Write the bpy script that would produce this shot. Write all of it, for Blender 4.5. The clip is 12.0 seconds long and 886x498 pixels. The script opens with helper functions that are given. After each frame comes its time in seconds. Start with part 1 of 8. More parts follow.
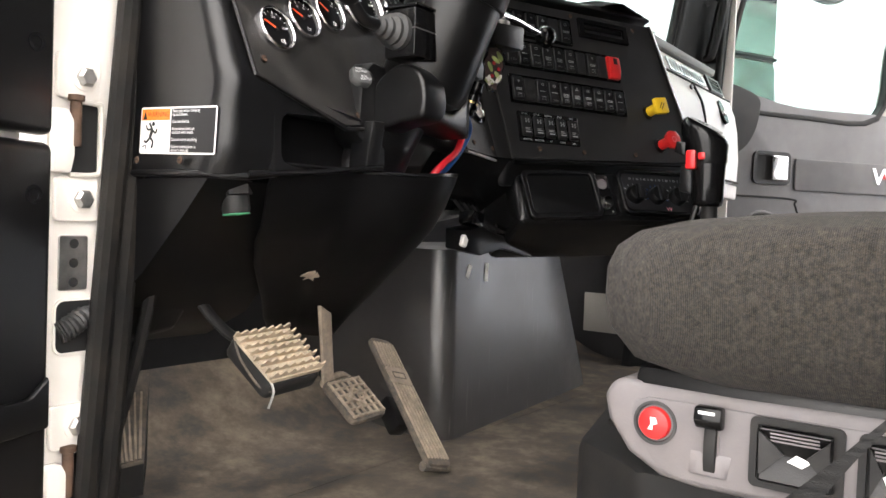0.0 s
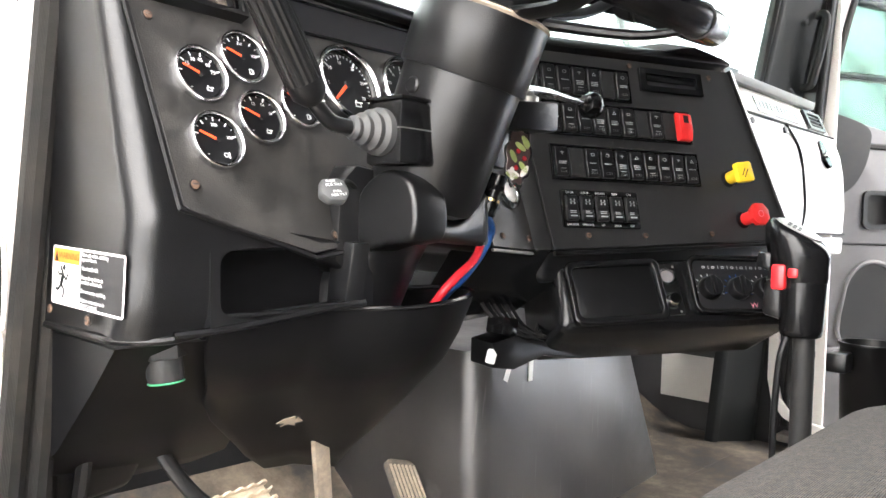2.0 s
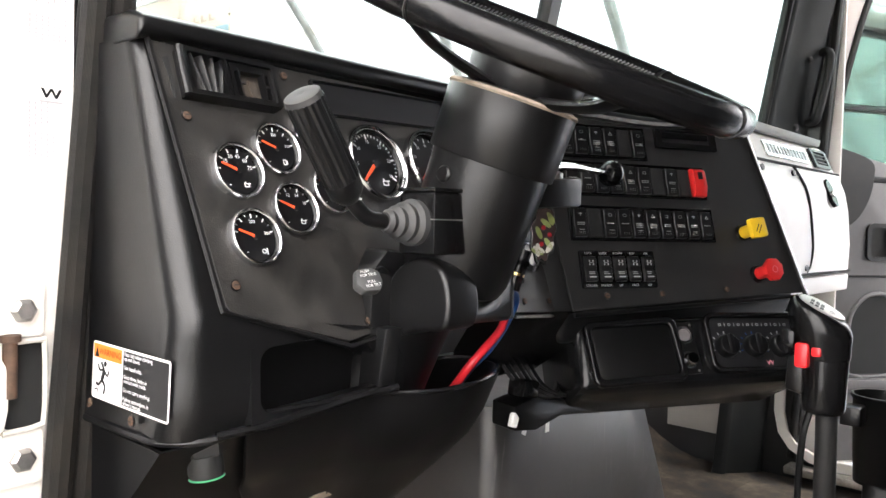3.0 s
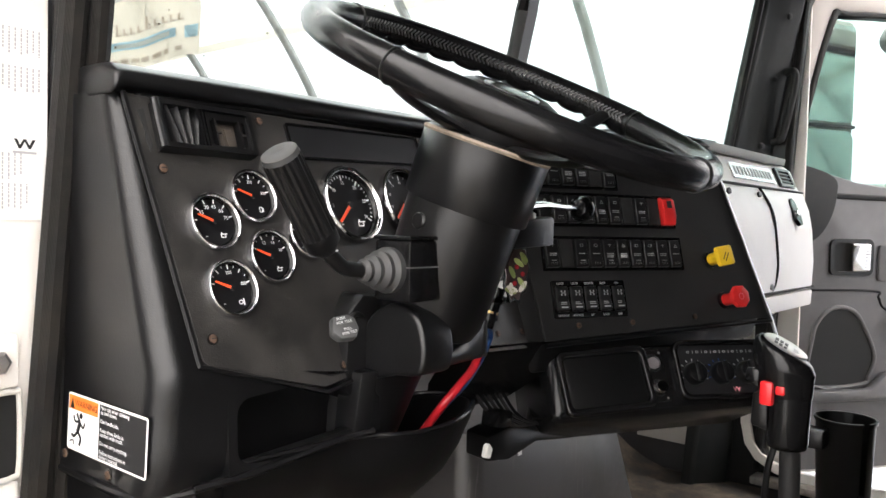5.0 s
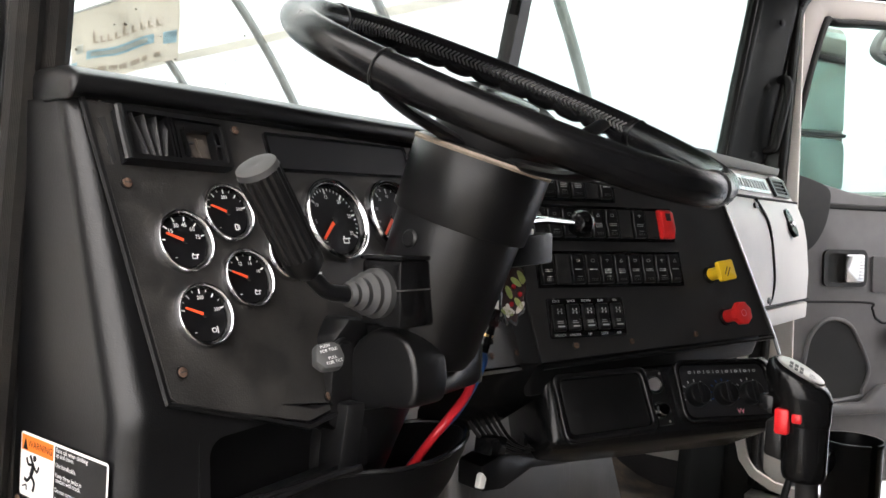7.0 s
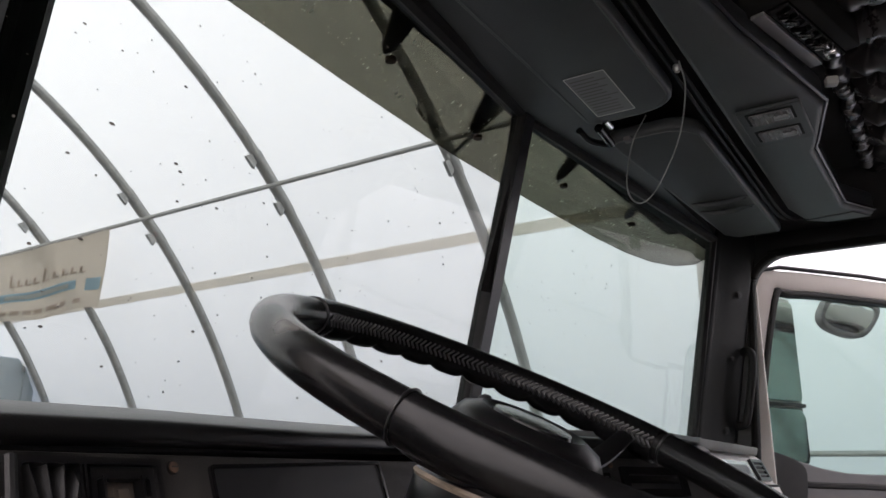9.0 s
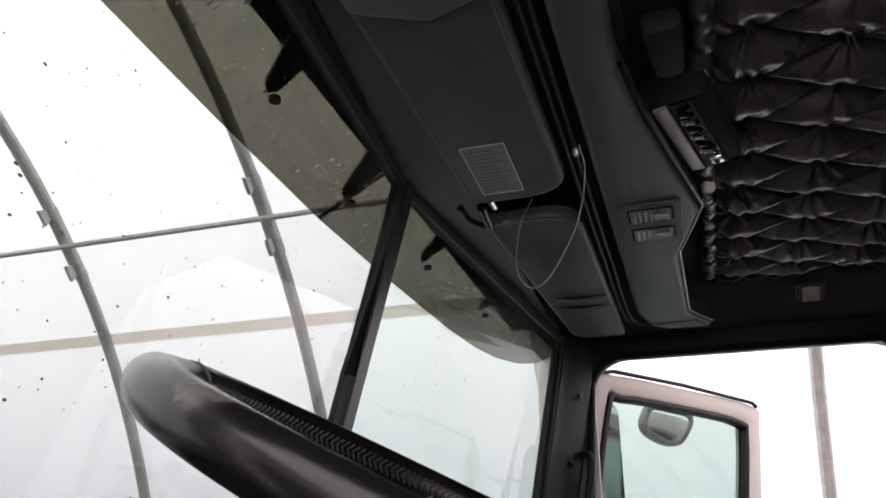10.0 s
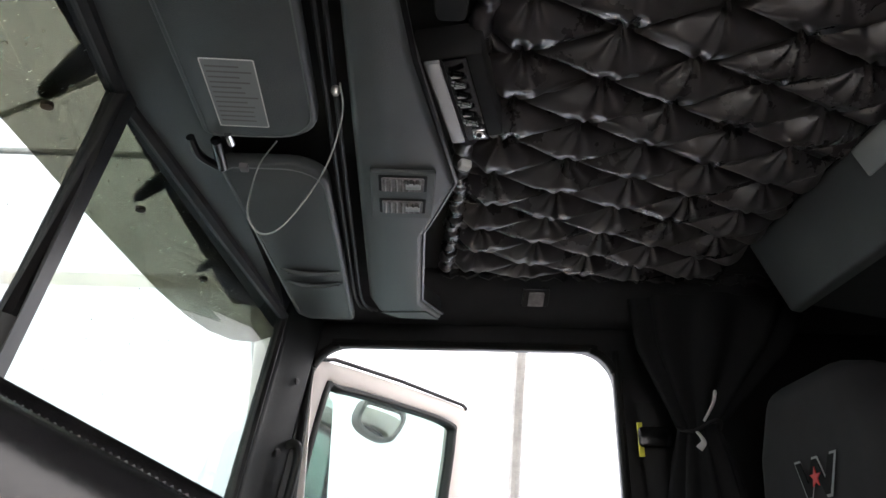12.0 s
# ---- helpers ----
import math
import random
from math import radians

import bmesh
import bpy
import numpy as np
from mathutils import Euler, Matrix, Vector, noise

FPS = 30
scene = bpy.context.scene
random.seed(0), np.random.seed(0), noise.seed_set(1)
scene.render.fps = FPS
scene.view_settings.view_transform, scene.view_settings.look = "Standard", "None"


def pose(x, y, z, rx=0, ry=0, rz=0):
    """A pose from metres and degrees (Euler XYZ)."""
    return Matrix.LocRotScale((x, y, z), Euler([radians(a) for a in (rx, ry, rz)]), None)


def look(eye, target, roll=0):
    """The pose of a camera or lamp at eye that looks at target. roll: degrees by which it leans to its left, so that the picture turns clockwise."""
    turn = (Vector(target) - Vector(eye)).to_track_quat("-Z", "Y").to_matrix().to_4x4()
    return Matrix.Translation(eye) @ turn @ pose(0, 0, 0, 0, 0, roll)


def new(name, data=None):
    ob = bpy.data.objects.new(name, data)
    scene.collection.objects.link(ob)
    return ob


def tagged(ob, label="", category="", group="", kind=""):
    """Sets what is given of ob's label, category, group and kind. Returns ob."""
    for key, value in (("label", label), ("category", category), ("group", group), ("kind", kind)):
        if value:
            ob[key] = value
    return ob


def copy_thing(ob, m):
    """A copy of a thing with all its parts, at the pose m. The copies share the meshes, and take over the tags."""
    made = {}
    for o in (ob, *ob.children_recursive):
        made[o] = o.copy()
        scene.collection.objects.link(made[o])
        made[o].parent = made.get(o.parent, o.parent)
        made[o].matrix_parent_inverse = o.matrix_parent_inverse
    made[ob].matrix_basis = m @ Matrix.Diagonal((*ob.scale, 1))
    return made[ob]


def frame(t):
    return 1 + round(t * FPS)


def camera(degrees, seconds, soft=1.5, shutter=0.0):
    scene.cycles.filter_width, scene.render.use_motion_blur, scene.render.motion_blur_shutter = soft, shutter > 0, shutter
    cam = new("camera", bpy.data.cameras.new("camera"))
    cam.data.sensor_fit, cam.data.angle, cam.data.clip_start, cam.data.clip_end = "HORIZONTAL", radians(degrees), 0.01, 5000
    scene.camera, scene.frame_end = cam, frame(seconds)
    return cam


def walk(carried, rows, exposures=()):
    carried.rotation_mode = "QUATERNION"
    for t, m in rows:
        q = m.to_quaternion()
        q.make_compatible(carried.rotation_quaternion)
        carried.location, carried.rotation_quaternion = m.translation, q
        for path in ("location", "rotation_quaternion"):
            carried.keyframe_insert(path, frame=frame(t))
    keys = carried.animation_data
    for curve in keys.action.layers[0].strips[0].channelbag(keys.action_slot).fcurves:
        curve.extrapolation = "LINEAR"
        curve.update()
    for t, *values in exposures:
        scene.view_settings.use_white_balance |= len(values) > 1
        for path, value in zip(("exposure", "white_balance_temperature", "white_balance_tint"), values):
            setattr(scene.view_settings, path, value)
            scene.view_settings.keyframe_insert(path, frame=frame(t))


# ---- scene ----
cam = camera(59.8, 12.0)
PATH = [
    (0, (-1.397, 0.121, 0.429), (0.214, 1.305, 0.368), 2.2),
    (0.5, (-1.33, 0.153, 0.445), (0.297, 1.314, 0.382), 2.1),
    (1, (-1.226, 0.178, 0.485), (0.349, 1.408, 0.417), 1.9),
    (1.5, (-1.174, 0.191, 0.542), (0.318, 1.52, 0.463), 1.9),
    (2, (-1.16, 0.193, 0.585), (0.304, 1.553, 0.51), 1.7),
    (2.5, (-1.18, 0.202, 0.633), (0.286, 1.561, 0.564), 1.5),
    (3, (-1.194, 0.216, 0.669), (0.28, 1.565, 0.601), 1.4),
    (3.2, (-1.198, 0.217, 0.681), (0.284, 1.558, 0.618), 1.4),
    (5, (-1.204, 0.213, 0.72), (0.318, 1.507, 0.644), 1.4),
    (5.5, (-1.202, 0.216, 0.721), (0.326, 1.504, 0.641), 1.4),
    (6, (-1.197, 0.22, 0.72), (0.333, 1.505, 0.639), 1.3),
    (6.5, (-1.199, 0.236, 0.715), (0.343, 1.508, 0.634), 1.3),
    (6.7, (-1.189, 0.245, 0.719), (0.357, 1.512, 0.64), 1.3),
    (8.3, (-1.072, 0.357, 0.792), (0.493, 1.563, 1.1), 0.3),
    (8.5, (-1.075, 0.369, 0.802), (0.48, 1.565, 1.19), 0.4),
    (9, (-1.083, 0.414, 0.816), (0.514, 1.477, 1.383), 0.9),
    (9.5, (-1.042, 0.494, 0.834), (0.628, 1.318, 1.563), 0.9),
    (10, (-1.012, 0.563, 0.833), (0.728, 1.142, 1.632), 0.7),
    (10.5, (-0.986, 0.579, 0.834), (0.793, 1.001, 1.645), 0.6),
    (11, (-0.945, 0.597, 0.832), (0.865, 0.856, 1.642), 0.7),
    (11.5, (-0.901, 0.606, 0.832), (0.928, 0.667, 1.639), 0.6),
    (12, (-0.869, 0.587, 0.83), (0.958, 0.496, 1.637), 0.5),
]
walk(cam, [(t, look(eye, target, roll)) for t, eye, target, roll in PATH],
     exposures=[(0, 3.15, 6550, 10), (1, 3.72, 6550, 10), (1.5, 4.23, 6450, 10), (2, 4.38, 6400, 9), (2.5, 4.1, 6400, 10), (3, 3.5, 6450, 10), (5, 3.05, 6500, 10), (6.7, 2.95, 6500, 10),
                (8.3, 1.48, 6500, 17), (9, 1.6, 6500, 18), (10, 1.88, 6700, 20), (11, 2.3, 6500, 15), (11.5, 2.5, 6400, 12), (12, 2.75, 6400, 12)])

# ---- light ----
world = bpy.data.worlds.new("world")
scene.world = world
world.use_nodes = True
_wn = world.node_tree.nodes
_sky = _wn.new("ShaderNodeTexSky")
_sky.sky_type, _sky.sun_disc = "NISHITA", False
_sky.sun_elevation, _sky.sun_rotation = radians(59), radians(-22)
_sky.air_density, _sky.dust_density, _sky.ozone_density = 1.0, 4.0, 1.0
world.node_tree.links.new(_sky.outputs[0], _wn["Background"].inputs[0])
_wn["Background"].inputs[1].default_value = 0.15
_sun = bpy.data.lights.new("sun", "SUN")
_sun.energy, _sun.angle, _sun.color = 4.0, radians(3), (1.0, 0.95, 0.88)
sun = new("sun", _sun)
sun.matrix_world = look((-2, 5, 9), (0, 0, 0))


# ---- materials ----
def mat(name, col, rough=0.5, metal=0.0, var=0.25, scale=6.0, bump=0.15, bscale=350.0, dust=0.0, dust_col=(0.30, 0.24, 0.17),
        coat=0.0, spec=0.5, rvar=0.12, emit=None):
    m = bpy.data.materials.new(name)
    m.use_nodes = True
    nt = m.node_tree
    N, Lk = nt.nodes, nt.links
    p = N["Principled BSDF"]
    tc = N.new("ShaderNodeTexCoord")
    n1 = N.new("ShaderNodeTexNoise")
    n1.inputs["Scale"].default_value, n1.inputs["Detail"].default_value, n1.inputs["Roughness"].default_value = scale, 6, 0.62
    n2 = N.new("ShaderNodeTexNoise")
    n2.inputs["Scale"].default_value, n2.inputs["Detail"].default_value = bscale, 3
    Lk.new(tc.outputs["Object"], n1.inputs["Vector"])
    Lk.new(tc.outputs["Object"], n2.inputs["Vector"])
    ramp = N.new("ShaderNodeValToRGB")
    a, b = ramp.color_ramp.elements
    a.position, b.position = 0.3, 0.72
    a.color = (*[c * (1 - var) for c in col], 1)
    b.color = (*[min(1, c * (1 + var)) for c in col], 1)
    Lk.new(n1.outputs["Fac"], ramp.inputs["Fac"])
    last = ramp.outputs["Color"]
    mr = N.new("ShaderNodeMapRange")
    mr.inputs["To Min"].default_value, mr.inputs["To Max"].default_value = max(0.02, rough - rvar), min(1, rough + rvar)
    Lk.new(n1.outputs["Fac"], mr.inputs["Value"])
    rlast = mr.outputs["Result"]
    if dust:
        n3 = N.new("ShaderNodeTexNoise")
        n3.inputs["Scale"].default_value, n3.inputs["Detail"].default_value, n3.inputs["Roughness"].default_value = scale * 2.3, 8, 0.7
        Lk.new(tc.outputs["Object"], n3.inputs["Vector"])
        r3 = N.new("ShaderNodeMapRange")
        r3.inputs["From Min"].default_value, r3.inputs["From Max"].default_value = 0.42, 0.78
        r3.inputs["To Max"].default_value = dust
        Lk.new(n3.outputs["Fac"], r3.inputs["Value"])
        mx = N.new("ShaderNodeMix")
        mx.data_type = "RGBA"
        Lk.new(r3.outputs["Result"], mx.inputs["Factor"])
        Lk.new(last, mx.inputs["A"])
        mx.inputs["B"].default_value = (*dust_col, 1)
        last = mx.outputs["Result"]
        ad = N.new("ShaderNodeMath")
        ad.use_clamp = True
        Lk.new(rlast, ad.inputs[0])
        Lk.new(r3.outputs["Result"], ad.inputs[1])
        rlast = ad.outputs[0]
    Lk.new(last, p.inputs["Base Color"])
    Lk.new(rlast, p.inputs["Roughness"])
    p.inputs["Metallic"].default_value = metal
    p.inputs["Specular IOR Level"].default_value = spec
    p.inputs["Coat Weight"].default_value, p.inputs["Coat Roughness"].default_value = coat, rough
    if bump:
        bp = N.new("ShaderNodeBump")
        bp.inputs["Strength"].default_value, bp.inputs["Distance"].default_value = bump, 0.0006
        Lk.new(n2.outputs["Fac"], bp.inputs["Height"])
        Lk.new(bp.outputs["Normal"], p.inputs["Normal"])
    if emit:
        p.inputs["Emission Color"].default_value, p.inputs["Emission Strength"].default_value = (*col, 1), emit
    return m


def glass(name, col, rough=0.0):
    m = bpy.data.materials.new(name)
    m.use_nodes = True
    nt = m.node_tree
    for n in list(nt.nodes):
        nt.nodes.remove(n)
    out = nt.nodes.new("ShaderNodeOutputMaterial")
    tr = nt.nodes.new("ShaderNodeBsdfTransparent")
    tr.inputs[0].default_value = (*col, 1)
    gl = nt.nodes.new("ShaderNodeBsdfGlossy")
    gl.inputs["Roughness"].default_value = rough
    lw = nt.nodes.new("ShaderNodeLayerWeight")
    lw.inputs[0].default_value = 0.5
    pw = nt.nodes.new("ShaderNodeMath")
    pw.operation = "POWER"
    pw.inputs[1].default_value = 5.0
    nt.links.new(lw.outputs["Facing"], pw.inputs[0])
    fr = nt.nodes.new("ShaderNodeMapRange")
    fr.inputs["To Min"].default_value, fr.inputs["To Max"].default_value = 0.02, 0.7
    nt.links.new(pw.outputs[0], fr.inputs["Value"])
    mx = nt.nodes.new("ShaderNodeMixShader")
    nt.links.new(fr.outputs[0], mx.inputs[0])
    nt.links.new(tr.outputs[0], mx.inputs[1])
    nt.links.new(gl.outputs[0], mx.inputs[2])
    nt.links.new(mx.outputs[0], out.inputs[0])
    return m


def translucent(name, col, amount):
    m = mat(name, col, 0.8, var=0.05, scale=1.5, bump=0.0)
    nt = m.node_tree
    p = nt.nodes["Principled BSDF"]
    tl = nt.nodes.new("ShaderNodeBsdfTranslucent")
    tl.inputs[0].default_value = (*col, 1)
    mx = nt.nodes.new("ShaderNodeMixShader")
    mx.inputs[0].default_value = amount
    nt.links.new(p.outputs[0], mx.inputs[1])
    nt.links.new(tl.outputs[0], mx.inputs[2])
    nt.links.new(mx.outputs[0], nt.nodes["Material Output"].inputs[0])
    return m


def ribbed(name, col, rough, freq, depth, axis="X", dust=0.0, var=0.2, scale=8):
    """A base material with fine parallel ribs, as woven upholstery has."""
    m = mat(name, col, rough, var=var, scale=scale, bump=0.3, bscale=900, dust=dust, spec=0.25)
    nt = m.node_tree
    w = nt.nodes.new("ShaderNodeTexWave")
    w.bands_direction = axis
    w.inputs["Scale"].default_value, w.inputs["Distortion"].default_value = freq, 1.5
    w.inputs["Detail"].default_value, w.inputs["Detail Scale"].default_value = 2, 3
    tc = nt.nodes["Texture Coordinate"]
    nt.links.new(tc.outputs["Object"], w.inputs["Vector"])
    b = nt.nodes.new("ShaderNodeBump")
    b.inputs["Strength"].default_value, b.inputs["Distance"].default_value = 0.7, depth
    nt.links.new(w.outputs["Fac"], b.inputs["Height"])
    old = nt.nodes["Bump"]
    nt.links.new(old.outputs["Normal"], b.inputs["Normal"])
    nt.links.new(b.outputs["Normal"], nt.nodes["Principled BSDF"].inputs["Normal"])
    return m


def scratched(name, col, rough):
    """Black moulded plastic with long pale scratches and scuffs."""
    m = mat(name, col, rough, var=0.15, scale=4, bump=0.10, bscale=300, spec=1.0, rvar=0.08, coat=0.35, dust=0.22, dust_col=(0.15, 0.14, 0.13))
    nt = m.node_tree
    p = nt.nodes["Principled BSDF"]
    mp = nt.nodes.new("ShaderNodeMapping")
    mp.inputs["Rotation"].default_value, mp.inputs["Scale"].default_value = (0.2, 0.9, 0.3), (160, 6, 9)
    nt.links.new(nt.nodes["Texture Coordinate"].outputs["Object"], mp.inputs["Vector"])
    n = nt.nodes.new("ShaderNodeTexNoise")
    n.inputs["Scale"].default_value, n.inputs["Detail"].default_value = 1.0, 4
    nt.links.new(mp.outputs[0], n.inputs["Vector"])
    r = nt.nodes.new("ShaderNodeMapRange")
    r.inputs["From Min"].default_value, r.inputs["From Max"].default_value, r.inputs["To Max"].default_value = 0.64, 0.72, 0.35
    nt.links.new(n.outputs["Fac"], r.inputs["Value"])
    mx = nt.nodes.new("ShaderNodeMix")
    mx.data_type = "RGBA"
    nt.links.new(r.outputs[0], mx.inputs["Factor"])
    nt.links.new(p.inputs["Base Color"].links[0].from_socket, mx.inputs["A"])
    mx.inputs["B"].default_value = (0.22, 0.21, 0.20, 1)
    nt.links.new(mx.outputs["Result"], p.inputs["Base Color"])
    return m


def worn_spots(m, spots, col):
    """Rubs a material grey in ragged blotches about the given places."""
    nt = m.node_tree
    p = nt.nodes["Principled BSDF"]
    co = nt.nodes["Texture Coordinate"].outputs["Object"]
    n = nt.nodes.new("ShaderNodeTexNoise")
    n.inputs["Scale"].default_value, n.inputs["Detail"].default_value = 38, 6
    nt.links.new(co, n.inputs["Vector"])
    total = None
    for at_, size in spots:
        d = nt.nodes.new("ShaderNodeVectorMath")
        d.operation = "DISTANCE"
        d.inputs[1].default_value = at_
        nt.links.new(co, d.inputs[0])
        w = nt.nodes.new("ShaderNodeMath")
        w.operation = "MULTIPLY_ADD"
        w.inputs[1].default_value = size * 0.9
        nt.links.new(n.outputs["Fac"], w.inputs[0])
        nt.links.new(d.outputs["Value"], w.inputs[2])
        r = nt.nodes.new("ShaderNodeMapRange")
        r.inputs["From Min"].default_value, r.inputs["From Max"].default_value = size * 1.5, size * 1.15
        nt.links.new(w.outputs[0], r.inputs["Value"])
        if total is None:
            total = r.outputs[0]
        else:
            mm_ = nt.nodes.new("ShaderNodeMath")
            mm_.operation = "MAXIMUM"
            nt.links.new(total, mm_.inputs[0])
            nt.links.new(r.outputs[0], mm_.inputs[1])
            total = mm_.outputs[0]
    mx = nt.nodes.new("ShaderNodeMix")
    mx.data_type = "RGBA"
    nt.links.new(total, mx.inputs["Factor"])
    if p.inputs["Base Color"].links:
        nt.links.new(p.inputs["Base Color"].links[0].from_socket, mx.inputs["A"])
    mx.inputs["B"].default_value = (*col, 1)
    nt.links.new(mx.outputs["Result"], p.inputs["Base Color"])


M_PILLAR = mat("pillar_trim", (0.012, 0.0135, 0.0135), 0.5, var=0.1, bump=0.25, bscale=450, scale=5, spec=0.35)
M_BLACK = mat("black_plastic", (0.0050, 0.0050, 0.0053), 0.30, bump=0.32, bscale=760, scale=9, spec=0.42, rvar=0.05)
M_GLOSS = mat("gloss_black_plastic", (0.006, 0.006, 0.0063), 0.19, bump=0.04, scale=9, spec=0.3, rvar=0.05)
M_PANEL = mat("dash_laminate", (0.0155, 0.0148, 0.0142), 0.40, var=0.45, bump=0.5, bscale=620, dust=0.38, dust_col=(0.075, 0.068, 0.060), scale=9, spec=0.42)
M_PANEL2 = mat("switch_laminate", (0.013, 0.013, 0.0132), 0.46, var=0.35, bump=0.45, bscale=620, dust=0.12, dust_col=(0.06, 0.056, 0.05), scale=9, spec=0.36)
# near-black for dark parts; flat openings also carry their shade in this colour
M_DARK = mat("dark_parts_and_cavity_shade", (0.008, 0.008, 0.008), 0.8, bump=0.2)
M_RUBBER = mat("black_rubber", (0.013, 0.013, 0.0133), 0.55, bump=0.15, dust=0.03, scale=12, spec=0.3)
M_SEAL = ribbed("door_seal_rubber", (0.0042, 0.0040, 0.0038), 0.5, 420, 0.0006, "Y", dust=0.05)
M_CHROME = mat("chrome", (0.72, 0.72, 0.73), 0.12, 1.0, var=0.04, bump=0.0, rvar=0.05)
M_STEEL = mat("worn_steel", (0.5, 0.48, 0.45), 0.38, 1.0, var=0.25, scale=40, bump=0.3, dust=0.3)
M_WHITE = mat("white_paint", (0.82, 0.785, 0.73), 0.35, var=0.04, scale=4, bump=0.05, dust=0.10, dust_col=(0.5, 0.42, 0.32))
M_WHITE2 = mat("white_markings", (0.85, 0.85, 0.85), 0.5, var=0.02, bump=0)
M_GREYMARK = mat("grey_markings", (0.4, 0.4, 0.4), 0.5, var=0.05, bump=0)
M_SILVER = mat("silver_paint", (0.86, 0.84, 0.82), 0.38, 0.0, var=0.05, bump=0.05)
M_GREY = mat("grey_trim_plastic", (0.115, 0.112, 0.115), 0.5, bump=0.3, bscale=600, dust=0.05, scale=5)
M_SEATGREY = mat("seat_grey_plastic", (0.15, 0.139, 0.142), 0.5, bump=0.25, bscale=500, dust=0.10, scale=8)
M_FABRIC = ribbed("seat_fabric", (0.0175, 0.0165, 0.0157), 0.95, 230, 0.0014, "Y", dust=0.22, var=0.65, scale=120)
M_FABRIC.node_tree.nodes["Bump"].inputs["Distance"].default_value = 0.0016
M_FABRIC.node_tree.nodes["Principled BSDF"].inputs["Sheen Weight"].default_value = 0.06
M_DUCT = mat("dusty_duct", (0.035, 0.028, 0.022), 0.8, var=0.35, scale=60, bump=0.3, dust=0.4, dust_col=(0.12, 0.09, 0.065))
M_MAT = mat("rubber_floor_mat", (0.034, 0.029, 0.025), 0.70, var=0.4, scale=3.2, bump=0.5, bscale=380, dust=0.95, dust_col=(0.25, 0.20, 0.145))
M_PEDAL = mat("dusty_pedal_rubber", (0.22, 0.18, 0.14), 0.8, var=0.3, scale=30, bump=0.4, dust=0.7, dust_col=(0.45, 0.36, 0.26))
M_PEDALM = mat("dusty_pedal_metal", (0.48, 0.40, 0.30), 0.55, 0.3, var=0.3, scale=30, bump=0.4, dust=0.6, dust_col=(0.58, 0.46, 0.33))
M_VINYL = mat("grey_green_vinyl", (0.066, 0.072, 0.072), 0.46, var=0.22, bump=0.7, bscale=480, scale=7)
M_LEATHER = mat("black_leather", (0.056, 0.051, 0.052), 0.28, var=0.15, bump=0.25, bscale=420, scale=7, spec=1.0, rvar=0.05)
M_LACE = mat("waxed_lacing", (0.030, 0.030, 0.031), 0.32, var=0.2, bump=0.1, scale=60, spec=0.6)
M_WHEEL = mat("worn_wheel_leather", (0.005, 0.005, 0.0054), 0.24, var=0.3, bump=0.15, bscale=300, scale=14, spec=0.36, rvar=0.08)
worn_spots(M_WHEEL, [((-0.150, 0.160, 0.006), 0.052), ((-0.200, 0.075, 0.014), 0.022)], (0.085, 0.080, 0.076))
M_GLASS = glass("windshield_glass", (0.60, 0.635, 0.63))
M_TINT = glass("tinted_window_glass", (0.58, 0.665, 0.64))
M_GLASS2 = glass("green_tinted_glass", (0.57, 0.63, 0.615))
M_CLEAR = glass("clear_lens", (0.96, 0.96, 0.96))
M_RED = mat("red_plastic", (0.55, 0.02, 0.02), 0.35, var=0.1, bump=0.05)
M_NEEDLE = mat("orange_needle", (0.85, 0.09, 0.03), 0.4, var=0.03, bump=0)
M_YELLOW = mat("yellow_plastic", (0.75, 0.48, 0.02), 0.4, var=0.1, bump=0.08)
M_ORANGE = mat("orange_label", (0.85, 0.20, 0.03), 0.45, var=0.03, bump=0)
M_BLUE = mat("blue_hose", (0.01, 0.06, 0.22), 0.4, var=0.1, bump=0.05)
M_FACE = mat("gauge_face", (0.008, 0.008, 0.009), 0.45, var=0.1, bump=0.05)
M_PAPER = mat("white_label", (0.80, 0.79, 0.76), 0.45, var=0.03, bump=0)
M_GREYLABEL = mat("grey_label", (0.28, 0.29, 0.29), 0.5, var=0.05, bump=0)
M_GREEN = mat("green_plastic", (0.05, 0.25, 0.12), 0.5, bump=0.1)
M_PINK = mat("pink_plastic", (0.7, 0.25, 0.3), 0.5, bump=0)
M_TENT = translucent("tent_fabric", (0.87, 0.855, 0.825), 0.6)
M_BAND = translucent("seam_tape", (0.78, 0.73, 0.64), 0.5)
M_GALV = mat("galvanised_tube", (0.40, 0.40, 0.385), 0.5, 0.5, var=0.2, scale=20, bump=0.2)
M_GROUND = mat("concrete_ground", (0.15, 0.14, 0.125), 0.9, var=0.3, scale=1.5, bump=0.5, bscale=60)
M_KRAFT = translucent("brown_banner", (0.66, 0.59, 0.50), 0.45)
M_VISOR = glass("smoked_visor", (0.34, 0.335, 0.29), 0.15)
M_VISBRK = mat("visor_bracket", (0.20, 0.19, 0.16), 0.45, var=0.3, scale=20, bump=0.1, dust=0.3, dust_col=(0.12, 0.11, 0.09))
M_STRAP = ribbed("woven_strap", (0.012, 0.012, 0.012), 0.7, 300, 0.0006, "X")
M_BRASS = mat("brass", (0.7, 0.5, 0.22), 0.35, 1.0, bump=0.1)
M_ROOF = mat("roof_paint", (0.7, 0.68, 0.64), 0.4, var=0.05, bump=0.05)
M_CONT = mat("container_paint", (0.45, 0.50, 0.52), 0.6, var=0.1, scale=2, bump=0.1)
M_BANNERBLUE = translucent("banner_blue", (0.42, 0.60, 0.70), 0.45)
M_BANNERPALE = translucent("banner_pale", (0.66, 0.66, 0.62), 0.45)
